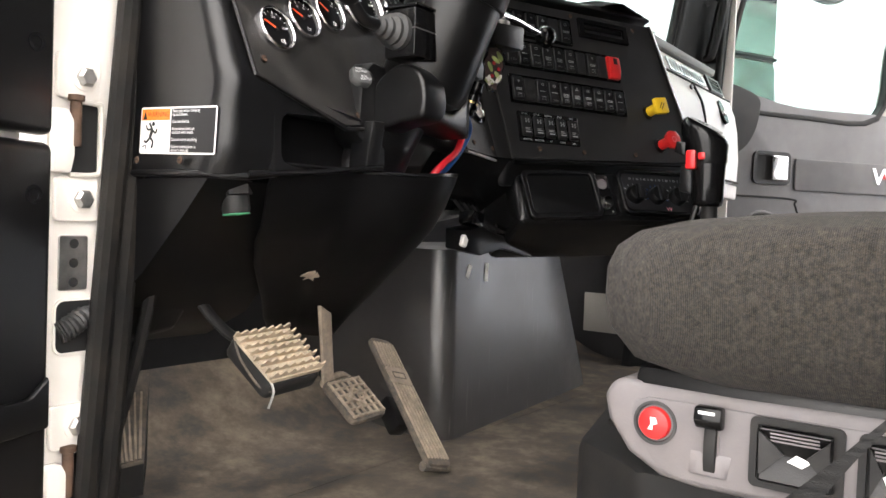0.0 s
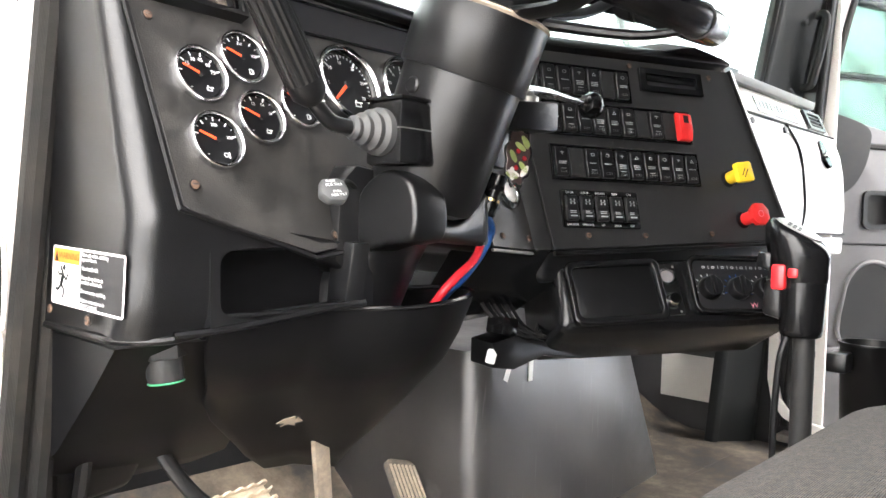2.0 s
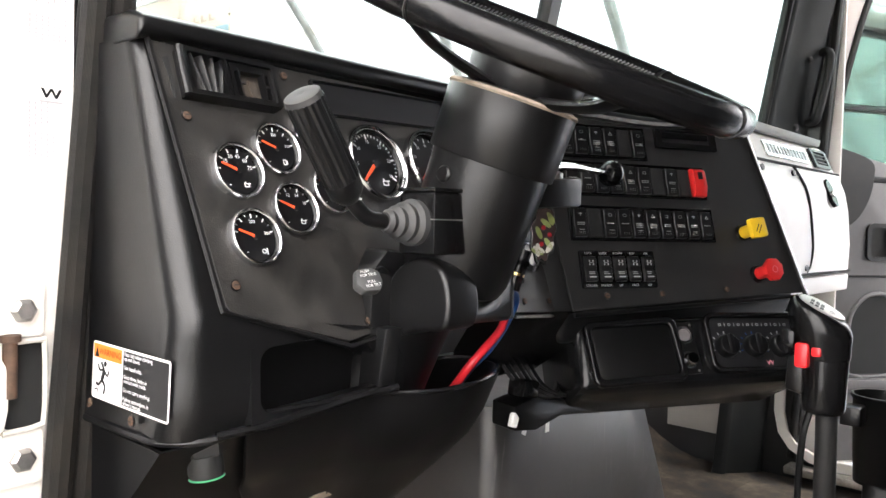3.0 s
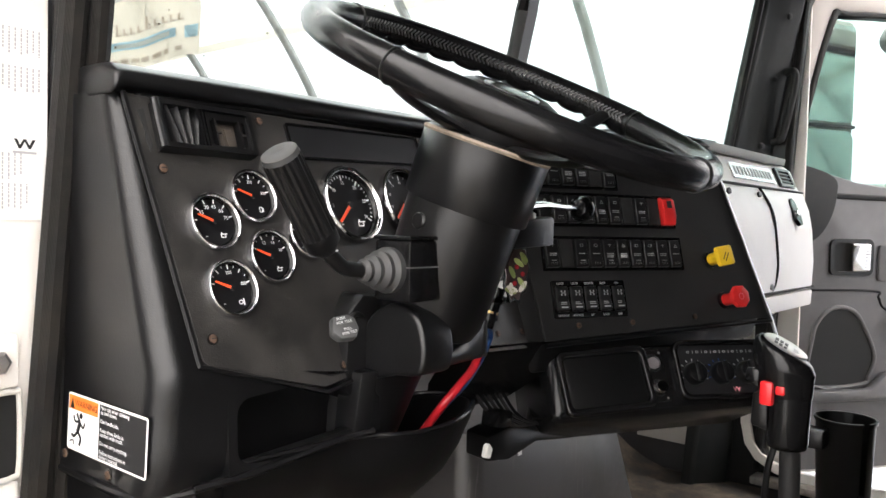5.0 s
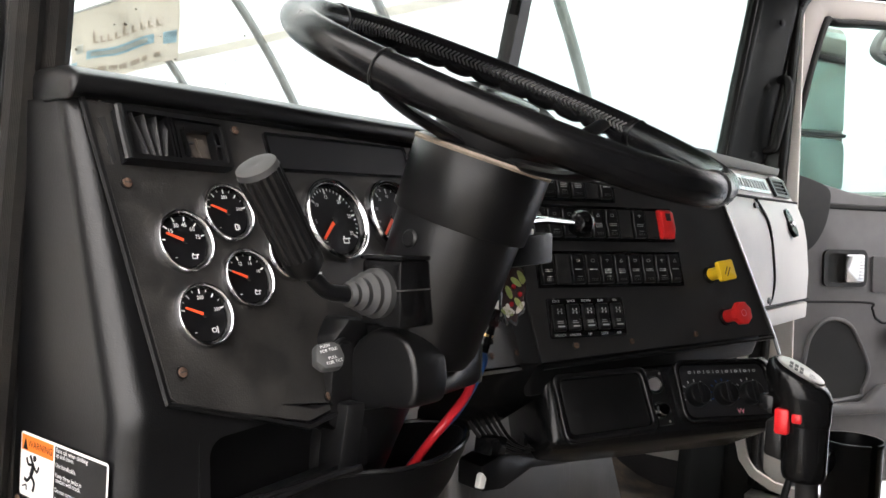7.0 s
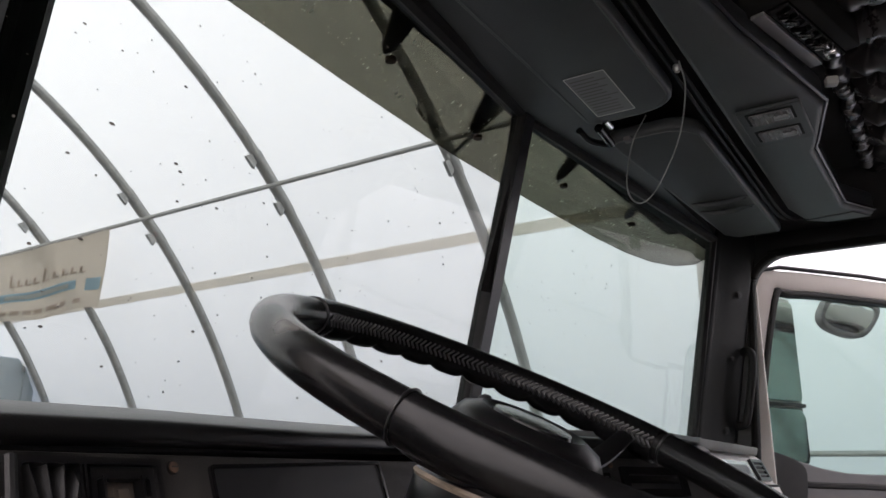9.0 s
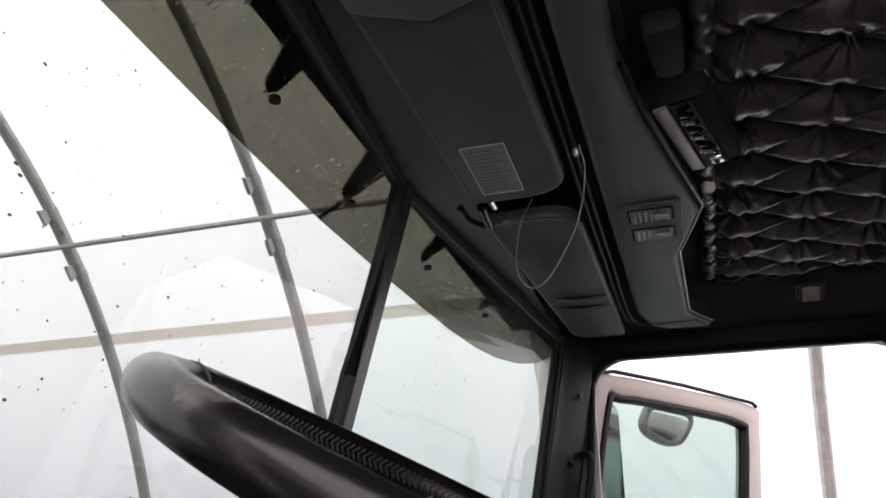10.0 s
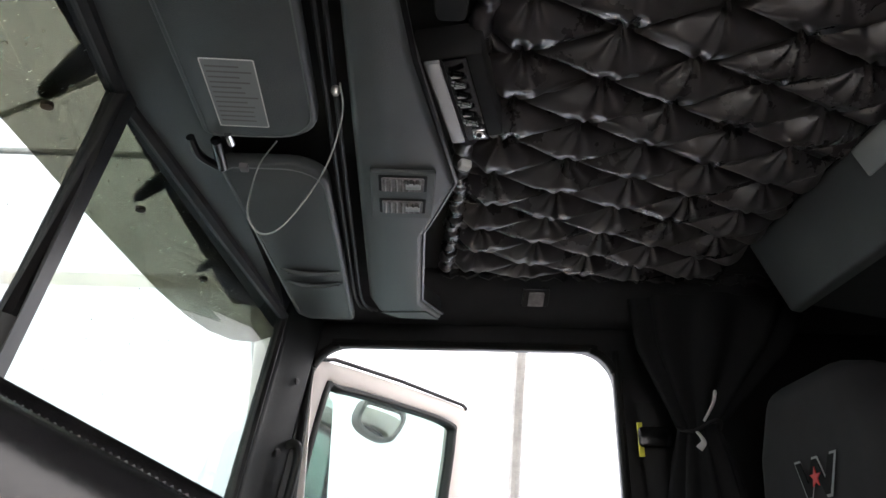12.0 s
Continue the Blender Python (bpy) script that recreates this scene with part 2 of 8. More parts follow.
M_BANNERDK = translucent("banner_dark", (0.50, 0.43, 0.36), 0.4)
M_SEATRUB = mat("grey_rubber_boot", (0.028, 0.028, 0.028), 0.55, bump=0.15, dust=0.12, dust_col=(0.16, 0.155, 0.15))
M_LEVER = mat("grey_lever_plastic", (0.055, 0.056, 0.056), 0.5, bump=0.15)
M_REDHOSE = mat("red_hose", (0.55, 0.02, 0.03), 0.25, var=0.1, bump=0.03)
M_TAG = mat("dark_enamel", (0.03, 0.02, 0.02), 0.25, bump=0.05)
M_LEAF = mat("painted_leaf", (0.18, 0.22, 0.07), 0.3, var=0.4, scale=60, bump=0)
M_BERRY = mat("painted_berry", (0.22, 0.015, 0.02), 0.25, var=0.2, bump=0)
M_PEDALD = mat("dark_pedal_rubber", (0.06, 0.052, 0.045), 0.75, var=0.3, scale=30, bump=0.4, dust=0.5)
M_COVER = scratched("engine_cover_plastic", (0.034, 0.0325, 0.032), 0.33)
M_REDSW = mat("red_switch", (0.65, 0.015, 0.02), 0.3, var=0.05, bump=0)
M_SILVERB = mat("bright_plate", (0.72, 0.73, 0.74), 0.25, 0.6, var=0.05, bump=0)
M_OFFWHITE = mat("off_white_plastic", (0.50, 0.48, 0.44), 0.5, var=0.08, bump=0.1, dust=0.1)
M_DARKGREY = mat("dark_grey_plastic", (0.035, 0.034, 0.035), 0.5, bump=0.2)
M_MIRROR = mat("mirror_glass", (0.78, 0.80, 0.79), 0.03, 1.0, var=0.02, bump=0, rvar=0.01)
# side mirror tint, darkened to green to paint in a dark reflection
M_MIRROR2 = mat("darkened_mirror_glass", (0.42, 0.47, 0.44), 0.06, 1.0, var=0.15, scale=14, bump=0, rvar=0.03)
# darker copy of the white paint: the frame's shade is in the colour
M_DOORFR = mat("shaded_frame_paint", (0.52, 0.475, 0.44), 0.4, var=0.05, scale=4, bump=0.05, dust=0.1, dust_col=(0.4, 0.34, 0.27))
M_MIRFRAME = mat("mirror_frame", (0.16, 0.15, 0.15), 0.5, bump=0.15)
M_RUST = mat("rusty_steel", (0.10, 0.06, 0.04), 0.75, 0.3, var=0.5, scale=60, bump=0.4)
M_STEELP = mat("dull_steel", (0.45, 0.44, 0.42), 0.35, 0.9, var=0.2, scale=60, bump=0.15)
M_THREAD = mat("pale_thread", (0.16, 0.17, 0.17), 0.7, var=0.1, bump=0)
M_LENS = mat("dull_lens", (0.22, 0.20, 0.20), 0.15, var=0.35, scale=60, bump=0.2, bscale=200)
M_CORD = mat("grey_cord", (0.22, 0.23, 0.22), 0.6, bump=0.2)
M_LOCKER = mat("locker_vinyl", (0.055, 0.058, 0.058), 0.5, var=0.2, bump=0.3, bscale=400)
M_TAGY = mat("yellow_tag", (0.55, 0.50, 0.04), 0.5, var=0.05, bump=0)
M_SPECK = mat("dirt_speck", (0.10, 0.09, 0.08), 0.9, bump=0)
M_RAIL = mat("grey_beige_rail", (0.20, 0.20, 0.185), 0.5, var=0.08, bump=0.1, dust=0.1)
M_LOWER = mat("scuffed_black_shell", (0.0045, 0.0045, 0.0048), 0.36, var=0.15, bump=0.06, bscale=300, scale=16, spec=0.10, rvar=0.02)
M_CURTAIN = mat("curtain_cloth", (0.0075, 0.0075, 0.008), 0.9, var=0.3, bump=0.4, bscale=500, spec=0.2)
M_CLOTH = mat("black_cloth", (0.026, 0.026, 0.027), 0.9, var=0.3, bump=0.5, bscale=500, spec=0.2)


# ---- mesh helpers ----
def thing(name, label, category, m=None, group="", kind=""):
    ob = new(name)
    ob.empty_display_size = 0.02
    if m is not None:
        ob.matrix_world = m
    return tagged(ob, label, category, group, kind)


def mesh_of(name, bm, mats, sharp=35):
    me = bpy.data.meshes.new(name)
    bmesh.ops.recalc_face_normals(bm, faces=bm.faces)
    bm.to_mesh(me)
    bm.free()
    for mm in (mats if isinstance(mats, (list, tuple)) else [mats]):
        me.materials.append(mm)
    me.polygons.foreach_set("use_smooth", [True] * len(me.polygons))
    me.set_sharp_from_angle(angle=radians(sharp))
    return me


def part(name, bm, material, parent, label="", m=None, sharp=35):
    ob = new(name, mesh_of(name, bm, material, sharp))
    ob.parent = parent
    if m is not None:
        ob.matrix_local = m
    if label:
        ob["label"] = label
    return ob


def piece(name, me, parent, m=None):
    ob = new(name, me)
    ob.parent = parent
    if m is not None:
        ob.matrix_local = m
    return ob


def solid(name, bm, material, label, category, kind="", group="", m=None, sharp=35):
    ob = new(name, mesh_of(name, bm, material, sharp))
    if m is not None:
        ob.matrix_world = m
    return tagged(ob, label, category, group, kind)


def join(*bms):
    out = bmesh.new()
    for b in bms:
        me = bpy.data.meshes.new("tmp")
        b.to_mesh(me)
        b.free()
        out.from_mesh(me)
        bpy.data.meshes.remove(me)
    return out


def mv(bm, m):
    bmesh.ops.transform(bm, matrix=m, verts=bm.verts)
    return bm


def setmat(bm, i):
    for f in bm.faces:
        f.material_index = i
    return bm


def at(x, y, z):
    return Matrix.Translation((x, y, z))


def box(sx, sy, sz, c=(0, 0, 0), bev=0.0, seg=2, m=None):
    bm = bmesh.new()
    bmesh.ops.create_cube(bm, size=1)
    bmesh.ops.scale(bm, vec=(sx, sy, sz), verts=bm.verts)
    if bev:
        bmesh.ops.bevel(bm, geom=bm.edges[:], offset=bev, segments=seg, profile=0.5, affect="EDGES")
    bmesh.ops.translate(bm, vec=c, verts=bm.verts)
    return mv(bm, m) if m is not None else bm


def prism(poly, d0, d1, bev=0.0, seg=2, m=None):
    """A polygon of (x, y) corners, thick from z = d0 to d1."""
    bm = bmesh.new()
    lo = [bm.verts.new((x, y, d0)) for x, y in poly]
    hi = [bm.verts.new((x, y, d1)) for x, y in poly]
    n = len(poly)
    bm.faces.new(lo[::-1])
    bm.faces.new(hi)
    for i in range(n):
        bm.faces.new((lo[i], lo[(i + 1) % n], hi[(i + 1) % n], hi[i]))
    bmesh.ops.recalc_face_normals(bm, faces=bm.faces)
    if bev:
        top = [e for e in bm.edges if e.verts[0] in hi and e.verts[1] in hi] if d1 > d0 else [e for e in bm.edges]
        bmesh.ops.bevel(bm, geom=top, offset=bev, segments=seg, profile=0.5, affect="EDGES")
    return mv(bm, m) if m is not None else bm


def rrect(w, h, r, n=5, cx=0, cy=0):
    out = []
    for k, (sx, sy) in enumerate(((1, 1), (-1, 1), (-1, -1), (1, -1))):
        for i in range(n + 1):
            a = math.pi / 2 * (k + i / n)
            out.append((cx + sx * (w / 2 - r) + r * math.cos(a), cy + sy * (h / 2 - r) + r * math.sin(a)))
    return out


def ring_plate(outer, inner, d0, d1, m=None):
    """A flat frame between two loops with the same number of corners."""
    bm = bmesh.new()
    n = len(outer)
    L = [[bm.verts.new((x, y, d)) for x, y in lp] for lp, d in ((outer, d0), (outer, d1), (inner, d1), (inner, d0))]
    for a in range(4):
        A, B = L[a], L[(a + 1) % 4]
        for i in range(n):
            bm.faces.new((A[i], A[(i + 1) % n], B[(i + 1) % n], B[i]))
    return mv(bm, m) if m is not None else bm


def hole_plate(x0, y0, x1, y1, inner, d0, d1, m=None, corners=None):
    """A four-cornered plate with a rounded hole through it; inner comes from rrect()."""
    n = len(inner) // 4
    outer = [c for c in (corners or ((x1, y1), (x0, y1), (x0, y0), (x1, y0))) for _ in range(n)]
    bm = ring_plate(outer, inner, d0, d1, m)
    bmesh.ops.remove_doubles(bm, verts=bm.verts, dist=1e-5)
    return bm


def lathe(prof, seg=24, m=None, caps=True):
    """Revolves (radius, z) points round z."""
    bm = bmesh.new()
    rings = []
    for r, z in prof:
        if r < 1e-6:
            rings.append([bm.verts.new((0, 0, z))])
        else:
            rings.append([bm.verts.new((r * math.cos(2 * math.pi * i / seg), r * math.sin(2 * math.pi * i / seg), z)) for i in range(seg)])
    for A, B in zip(rings, rings[1:]):
        for i in range(seg):
            a = [A[i % len(A)], A[(i + 1) % len(A)], B[(i + 1) % len(B)], B[i % len(B)]]
            f = []
            for v in a:
                if v not in f:
                    f.append(v)
            if len(f) > 2:
                bm.faces.new(f)
    if caps:
        for R in (rings[0], rings[-1]):
            if len(R) > 2:
                bm.faces.new(R)
    return mv(bm, m) if m is not None else bm


def along(p, q):
    """A pose at p whose z axis points to q."""
    d = Vector(q) - Vector(p)
    return Matrix.Translation(p) @ d.to_track_quat("Z", "Y").to_matrix().to_4x4()


def rod(p, q, r, seg=12, r2=None, bev=0.0):
    L = (Vector(q) - Vector(p)).length
    r2 = r if r2 is None else r2
    if bev:
        pr = [(r - bev, 0), (r, bev), (r2, L - bev), (r2 - bev, L)]
    else:
        pr = [(r, 0), (r2, L)]
    return lathe(pr, seg, along(p, q))


def spline(pts, n=8, closed=False):
    P = [Vector(p) for p in pts]
    k = len(P)
    out = []
    for i in range(k if closed else k - 1):
        if closed:
            a, b, c, d = P[i - 1], P[i], P[(i + 1) % k], P[(i + 2) % k]
        else:
            b, c = P[i], P[i + 1]
            a = P[i - 1] if i else b + (b - c)
            d = P[i + 2] if i + 2 < k else c + (c - b)
        for j in range(n):
            t = j / n
            out.append(0.5 * ((2 * b) + (c - a) * t + (2 * a - 5 * b + 4 * c - d) * t * t + (3 * b - a - 3 * c + d) * t ** 3))
    if not closed:
        out.append(P[-1])
    return out


def tube(pts, r, seg=10, closed=False, n=8, flat=1.0, smooth=True):
    """A tube along a smooth line; r is a number or a function of 0..1."""
    P = spline(pts, n, closed) if smooth else [Vector(p) for p in pts]
    bm = bmesh.new()
    k = len(P)
    rings = []
    T = [((P[(i + 1) % k] if closed else P[min(i + 1, k - 1)]) - (P[i - 1] if closed or i else P[0])).normalized() for i in range(k)]
    up = Vector((0, 0, 1)) if abs(T[0].z) < 0.9 else Vector((1, 0, 0))
    u = (up - T[0] * up.dot(T[0])).normalized()
    for i in range(k):
        u = (u - T[i] * u.dot(T[i])).normalized()
        v = T[i].cross(u)
        rr = r(i / max(1, k - 1)) if callable(r) else r
        rings.append([bm.verts.new(P[i] + (u * math.cos(2 * math.pi * j / seg) * flat + v * math.sin(2 * math.pi * j / seg)) * rr) for j in range(seg)])
    for i in range(k if closed else k - 1):
        A, B = rings[i], rings[(i + 1) % k]
        sh = 0
        if closed and i == k - 1:
            sh = min(range(seg), key=lambda s: (A[0].co - B[s].co).length)
        for j in range(seg):
            bm.faces.new((A[j], A[(j + 1) % seg], B[(j + 1 + sh) % seg], B[(j + sh) % seg]))
    if not closed:
        bm.faces.new(rings[0][::-1])
        bm.faces.new(rings[-1])
    return bm


def loft(rings, closed=True, caps=True):
    bm = bmesh.new()
    R = [[bm.verts.new(p) for p in r] for r in rings]
    n = len(R[0])
    for A, B in zip(R, R[1:]):
        for i in range(n if closed else n - 1):
            bm.faces.new((A[i], A[(i + 1) % n], B[(i + 1) % n], B[i]))
    if caps and closed:
        bm.faces.new(R[0][::-1])
        bm.faces.new(R[-1])
    return bm


def bevel_all(bm, off, seg=3, ang=25):
    bmesh.ops.recalc_face_normals(bm, faces=bm.faces)
    ed = [e for e in bm.edges if len(e.link_faces) == 2 and e.calc_face_angle(0) > radians(ang)]
    bmesh.ops.bevel(bm, geom=ed, offset=off, segments=seg, profile=0.5, affect="EDGES", clamp_overlap=True)
    return bm


_texts = {}


def text(s, size, m, depth=0.0002):
    if s not in _texts:
        cu = bpy.data.curves.new("t", "FONT")
        cu.body, cu.size, cu.align_x, cu.align_y, cu.resolution_u = s, 1.0, "CENTER", "CENTER", 2
        ob = bpy.data.objects.new("t", cu)
        _texts[s] = bpy.data.meshes.new_from_object(ob)
        bpy.data.objects.remove(ob)
    bm = bmesh.new()
    bm.from_mesh(_texts[s])
    return mv(bm, m @ Matrix.Scale(size, 4))


def bars(w, h, rows, m, fill=0.55, seed=1, ragged=True):
    """Lines of unreadable print as plain bars inside w by h."""
    rr = random.Random(seed)
    out = bmesh.new()
    for i in range(rows):
        y = h / 2 - h * (i + 0.5) / rows
        L = w * (rr.uniform(0.65, 1.0) if ragged else 1.0)
        x0 = -w / 2
        vs = [out.verts.new(v) for v in ((x0, y - h * fill / rows / 2, 0), (x0 + L, y - h * fill / rows / 2, 0), (x0 + L, y + h * fill / rows / 2, 0), (x0, y + h * fill / rows / 2, 0))]
        out.faces.new(vs)
    return mv(out, m)


def frame_of(o, x, n):
    """A pose with its origin at o, local x along x and local z along n."""
    n = Vector(n).normalized()
    x = (Vector(x) - n * Vector(x).dot(n)).normalized()
    y = n.cross(x)
    return Matrix(((x.x, y.x, n.x, o[0]), (x.y, y.y, n.y, o[1]), (x.z, y.z, n.z, o[2]), (0, 0, 0, 1)))


GP = frame_of((-0.8351, 0.8853, 0.8173), (0.9964, 0.0854, 0), (0.0801, -0.9341, 0.3479))   # gauge panel, origin at the vent's top left
SP = frame_of((-0.2675, 0.8107, 0.5486), (0.9082, -0.4185, 0), (-0.4024, -0.8734, 0.2742))  # switch panel, origin at its lower left
RP = frame_of((-0.1193, 0.7054, 0.4971), (0.811, -0.584, 0), (-0.5232, -0.7265, 0.4455))    # radio panel
CX = -0.04                                                                                 # the cab's middle


# ---- outside: tent, ground ----
solid("ground", prism([(-400, -400), (400, -400), (400, 400), (-400, 400)], -1.25, -1.2), M_GROUND, "pale dusty concrete ground under the tent", "ground", "structure")

ARC_C, ARC_R = (-0.742, -0.985), 5.091


def arc_pt(a, y, r=ARC_R):
    return (ARC_C[0] + r * math.cos(a), y, ARC_C[1] + r * math.sin(a))


A0 = math.asin((-1.2 - ARC_C[1]) / ARC_R)
_angs = [A0 + (math.pi - 2 * A0) * i / 48 for i in range(49)]
solid("tent_wall", loft([[arc_pt(a, y, ARC_R + 0.03) for a in _angs] for y in (-9.0, 0, 9, 18, 27.0)], closed=False), M_TENT,
      "white translucent fabric skin of an arched storage tent", "tent", "structure")
_end = [(x, z) for x, _, z in (arc_pt(a, 0, ARC_R + 0.03) for a in _angs)]
for _y in (27.0, -9.0):
    solid("tent_end", prism(_end, 0, 0.01, m=Matrix(((1, 0, 0, 0), (0, 0, -1, _y), (0, 1, 0, 0), (0, 0, 0, 1)))), M_TENT,
          "white translucent end wall of the tent", "tent", "structure")


def tent_rib(y):
    t = thing("tent_rib", "grey galvanised steel arch tube holding the tent fabric", "steel arch", at(0, y, 0), "tent ribs")
    part("tube", tube([arc_pt(a, 0) for a in _angs[::2]], 0.038, 10, n=3), M_GALV, t)
    for a0 in (0.40, 0.855, 1.25, math.pi - 1.25, math.pi - 0.855):
        for a in (a0 - 0.035, a0 + 0.045):
            part("clamp", prism([(-0.055, -0.05), (0.055, -0.05), (0.035, 0.01), (0.0, 0.035), (-0.035, 0.01)], -0.012, 0.012, m=frame_of(arc_pt(a, 0, ARC_R - 0.05), (-math.sin(a), 0, math.cos(a)), (0, 1, 0))), M_GALV, t, "folded steel clamp plate")
        part("splice", rod(arc_pt(a0 - 0.05, 0), arc_pt(a0 + 0.05, 0), 0.044, 12), M_GALV, t, "splice sleeve")
    return t


_rib = tent_rib(-0.071)
for _k in (-6, -5, -4, -3, -2, -1, 1, 2, 3, 4, 5, 6, 7, 8, 9, 10, 11, 12, 13, 14, 15, 16, 17, 18):
    copy_thing(_rib, at(0, -0.071 + 1.478 * _k, 0))
for _a in (0.40, 0.855, 1.25, math.pi / 2 + 0.1, math.pi - 1.25, math.pi - 0.855):
    solid("tent_purlin", rod(arc_pt(_a, -9, ARC_R - 0.06), arc_pt(_a, 27, ARC_R - 0.06), 0.017), M_GALV, "thin grey steel tube running along the tent", "steel tube", "", "tent purlins")
for _a in (0.7126, math.pi - 0.7126):
    solid("seam_tape", loft([[arc_pt(_a + d, y, ARC_R + 0.012) for d in (-0.008, 0.008)] for y in (-9, 27)], closed=False), M_BAND,
          "beige seam tape along the tent fabric", "tape", "structure")


# ---- cab structure ----
FLOOR = 0.03
floor_ob = solid("floor", box(1.86, 2.12, 0.05, (CX, 0.29, FLOOR - 0.025)), M_MAT, "brown dusty rubber mat on the cab floor", "floor", "structure")
# firewall and lower front
solid("wall_front", box(1.84, 0.05, 0.95, (CX, 1.36, 0.40)), M_CLOTH, "black firewall under the dashboard", "wall", "structure")
solid("wall_back", box(1.86, 0.05, 1.75, (CX, -0.78, 0.85)), M_VINYL, "dark vinyl-covered back wall of the cab", "wall", "structure")
solid("roof", prism([(-0.97, 0.90), (-0.97, -0.8), (0.89, -0.8), (0.89, 0.90), (CX, 1.02)], 1.60, 1.66), M_ROOF, "painted roof skin of the cab", "roof", "structure")


solid("toe_board", loft([[Vector((x, y, z)) for y, z in ((0.94, FLOOR - 0.02), (0.94, FLOOR + 0.0004), (1.06, FLOOR + 0.003), (1.12, FLOOR + 0.010), (1.17, FLOOR + 0.024), (1.22, FLOOR + 0.048), (1.335, FLOOR + 0.125), (1.335, FLOOR - 0.02))] for x in (-0.90, 0.84)]), M_MAT, "dusty rubber mat running up the sloped toe board", "floor", "structure")


def side_wall(x, sign, name, y0, y1, z1, front, seal_r, slant, lean=0.0, seals=((0.0, 0.0),), tumble=0.0):
    """A side wall with a rounded door opening from y0 to y1, from inside to outside."""
    zb = 0.075 if sign > 0 else -0.05
    op = [(y + (slant * (1 - z / z1) if y > (y0 + y1) / 2 else 0), z) for y, z in rrect(y1 - y0, z1 - zb, 0.085, 7, (y0 + y1) / 2, (z1 + zb) / 2)]
    m = Matrix(((0, tumble, sign, x), (1, 0, 0, 0), (0, 1, 0, 0), (0, 0, 0, 1)))
    w = solid(name, hole_plate(-0.8, -0.1, front, 1.64, op, 0.0, 0.05, m, corners=[(front - lean, 1.64), (-0.8, 1.64), (-0.8, -0.1), (front, -0.1)]), M_BLACK, "dark side wall of the cab with an open doorway", "wall", "structure")
    for dy, dx in seals:
        solid("door_seal", tube([m @ Vector((px - (dy if px > (y0 + y1) / 2 else 0), py, dx)) for px, py in op], seal_r, 10, closed=True, n=2), M_SEAL, "black ribbed rubber seal round the doorway", "seal", "structure")
    return w


side_wall(0.885, 1, "wall_right", 0.088, 0.80, 1.357, 0.99, 0.010, 0.085, 0.135)
side_wall(-0.9440, -1, "wall_left", 0.04, 0.985, 1.40, 1.06, 0.0135, 0.0, 0.04, ((0.026, -0.007), (0.022, -0.033)), 0.07)

# windscreen: two flat panes meeting at a centre post
WS = {}
for _s in (-1, 1):
    WS[_s] = [Vector((CX + _s * 0.012, 0.952, 1.395)), Vector((CX + (0.80 if _s > 0 else -0.838), 0.858 if _s > 0 else 0.876, 1.378)), Vector((CX + (0.80 if _s > 0 else -0.838), 0.962 if _s > 0 else 0.985, 0.80)), Vector((CX + _s * 0.012, 1.085, 0.80))]


def windscreen(s, name):
    t = thing(name, "flat clear windscreen pane in a black rubber gasket", "window", kind="structure")
    a, b, c, d = WS[s]
    fr = Vector((0, 1, 0.25)).normalized()
    g = part("pane", loft([[a, b, c, d], [p + fr * 0.005 for p in (a, b, c, d)]]), M_GLASS2 if s > 0 else M_GLASS, t, "clear glass with dirt specks")
    g.visible_shadow = False
    part("window_frame", tube([a, (a + b) / 2, b, (b + c) / 2, c, d, (a + d) / 2], 0.013, 8, closed=True, smooth=False), M_RUBBER, t, "black rubber gasket")
    return t


windscreen(-1, "window_1")
windscreen(1, "window_2")
solid("windscreen_post", loft([[Vector((CX + dx, y0 + dy, z)) for dx, dy in ((-0.014, -0.012), (0.014, -0.012), (0.017, 0.012), (-0.017, 0.012))]
                               for y0, z in ((0.945, 1.41), (1.085, 0.80))]), M_BLACK, "black centre post between the two windscreen panes", "post", "structure")
# pillars between windscreen and doorways
solid("pillar_right", bevel_all(loft([[Vector((0.768, y + 0.01, z)), Vector((0.770, y - 0.012, z)), Vector((0.782, y - 0.022, z)), Vector((0.786, y - 0.018, z)), Vector((0.81, y - 0.036, z)), Vector((0.868, y - 0.075, z)), Vector((0.93, y - 0.075, z)), Vector((0.93, y + 0.03, z))]
                                for y, z in ((0.848, 1.45), (0.966, 0.80), (1.03, 0.0))]), 0.008, 2), M_PILLAR, "dark windscreen pillar with screws and grab handle", "pillar", "structure")
solid("pillar_left", bevel_all(loft([[Vector((-0.866, y + 0.012, z)), Vector((-0.868, y - 0.015, z)), Vector((-0.872, y - 0.022, z)), Vector((-0.882, y - 0.017, z)), Vector((-0.882, y + 0.03, z))]
                                for y, z in ((0.885, 1.45), (0.99, 0.80), (1.03, 0.0))]), 0.006, 2), M_BLACK, "dark windscreen pillar beside the open door", "pillar", "structure")
# header over the windscreen
solid("windscreen_header", loft([[Vector((x, y0 + dy, z0 + dz)) for dy, dz in ((0.02, -0.012), (-0.012, -0.004), (-0.03, 0.05), (0.03, 0.28), (0.05, 0.2))]
                                 for x, y0, z0 in ((CX - 0.9, 0.862, 1.378), (CX, 0.948, 1.402), (CX + 0.9, 0.862, 1.378))]), M_RUBBER, "black header rail over the windscreen", "trim", "structure")

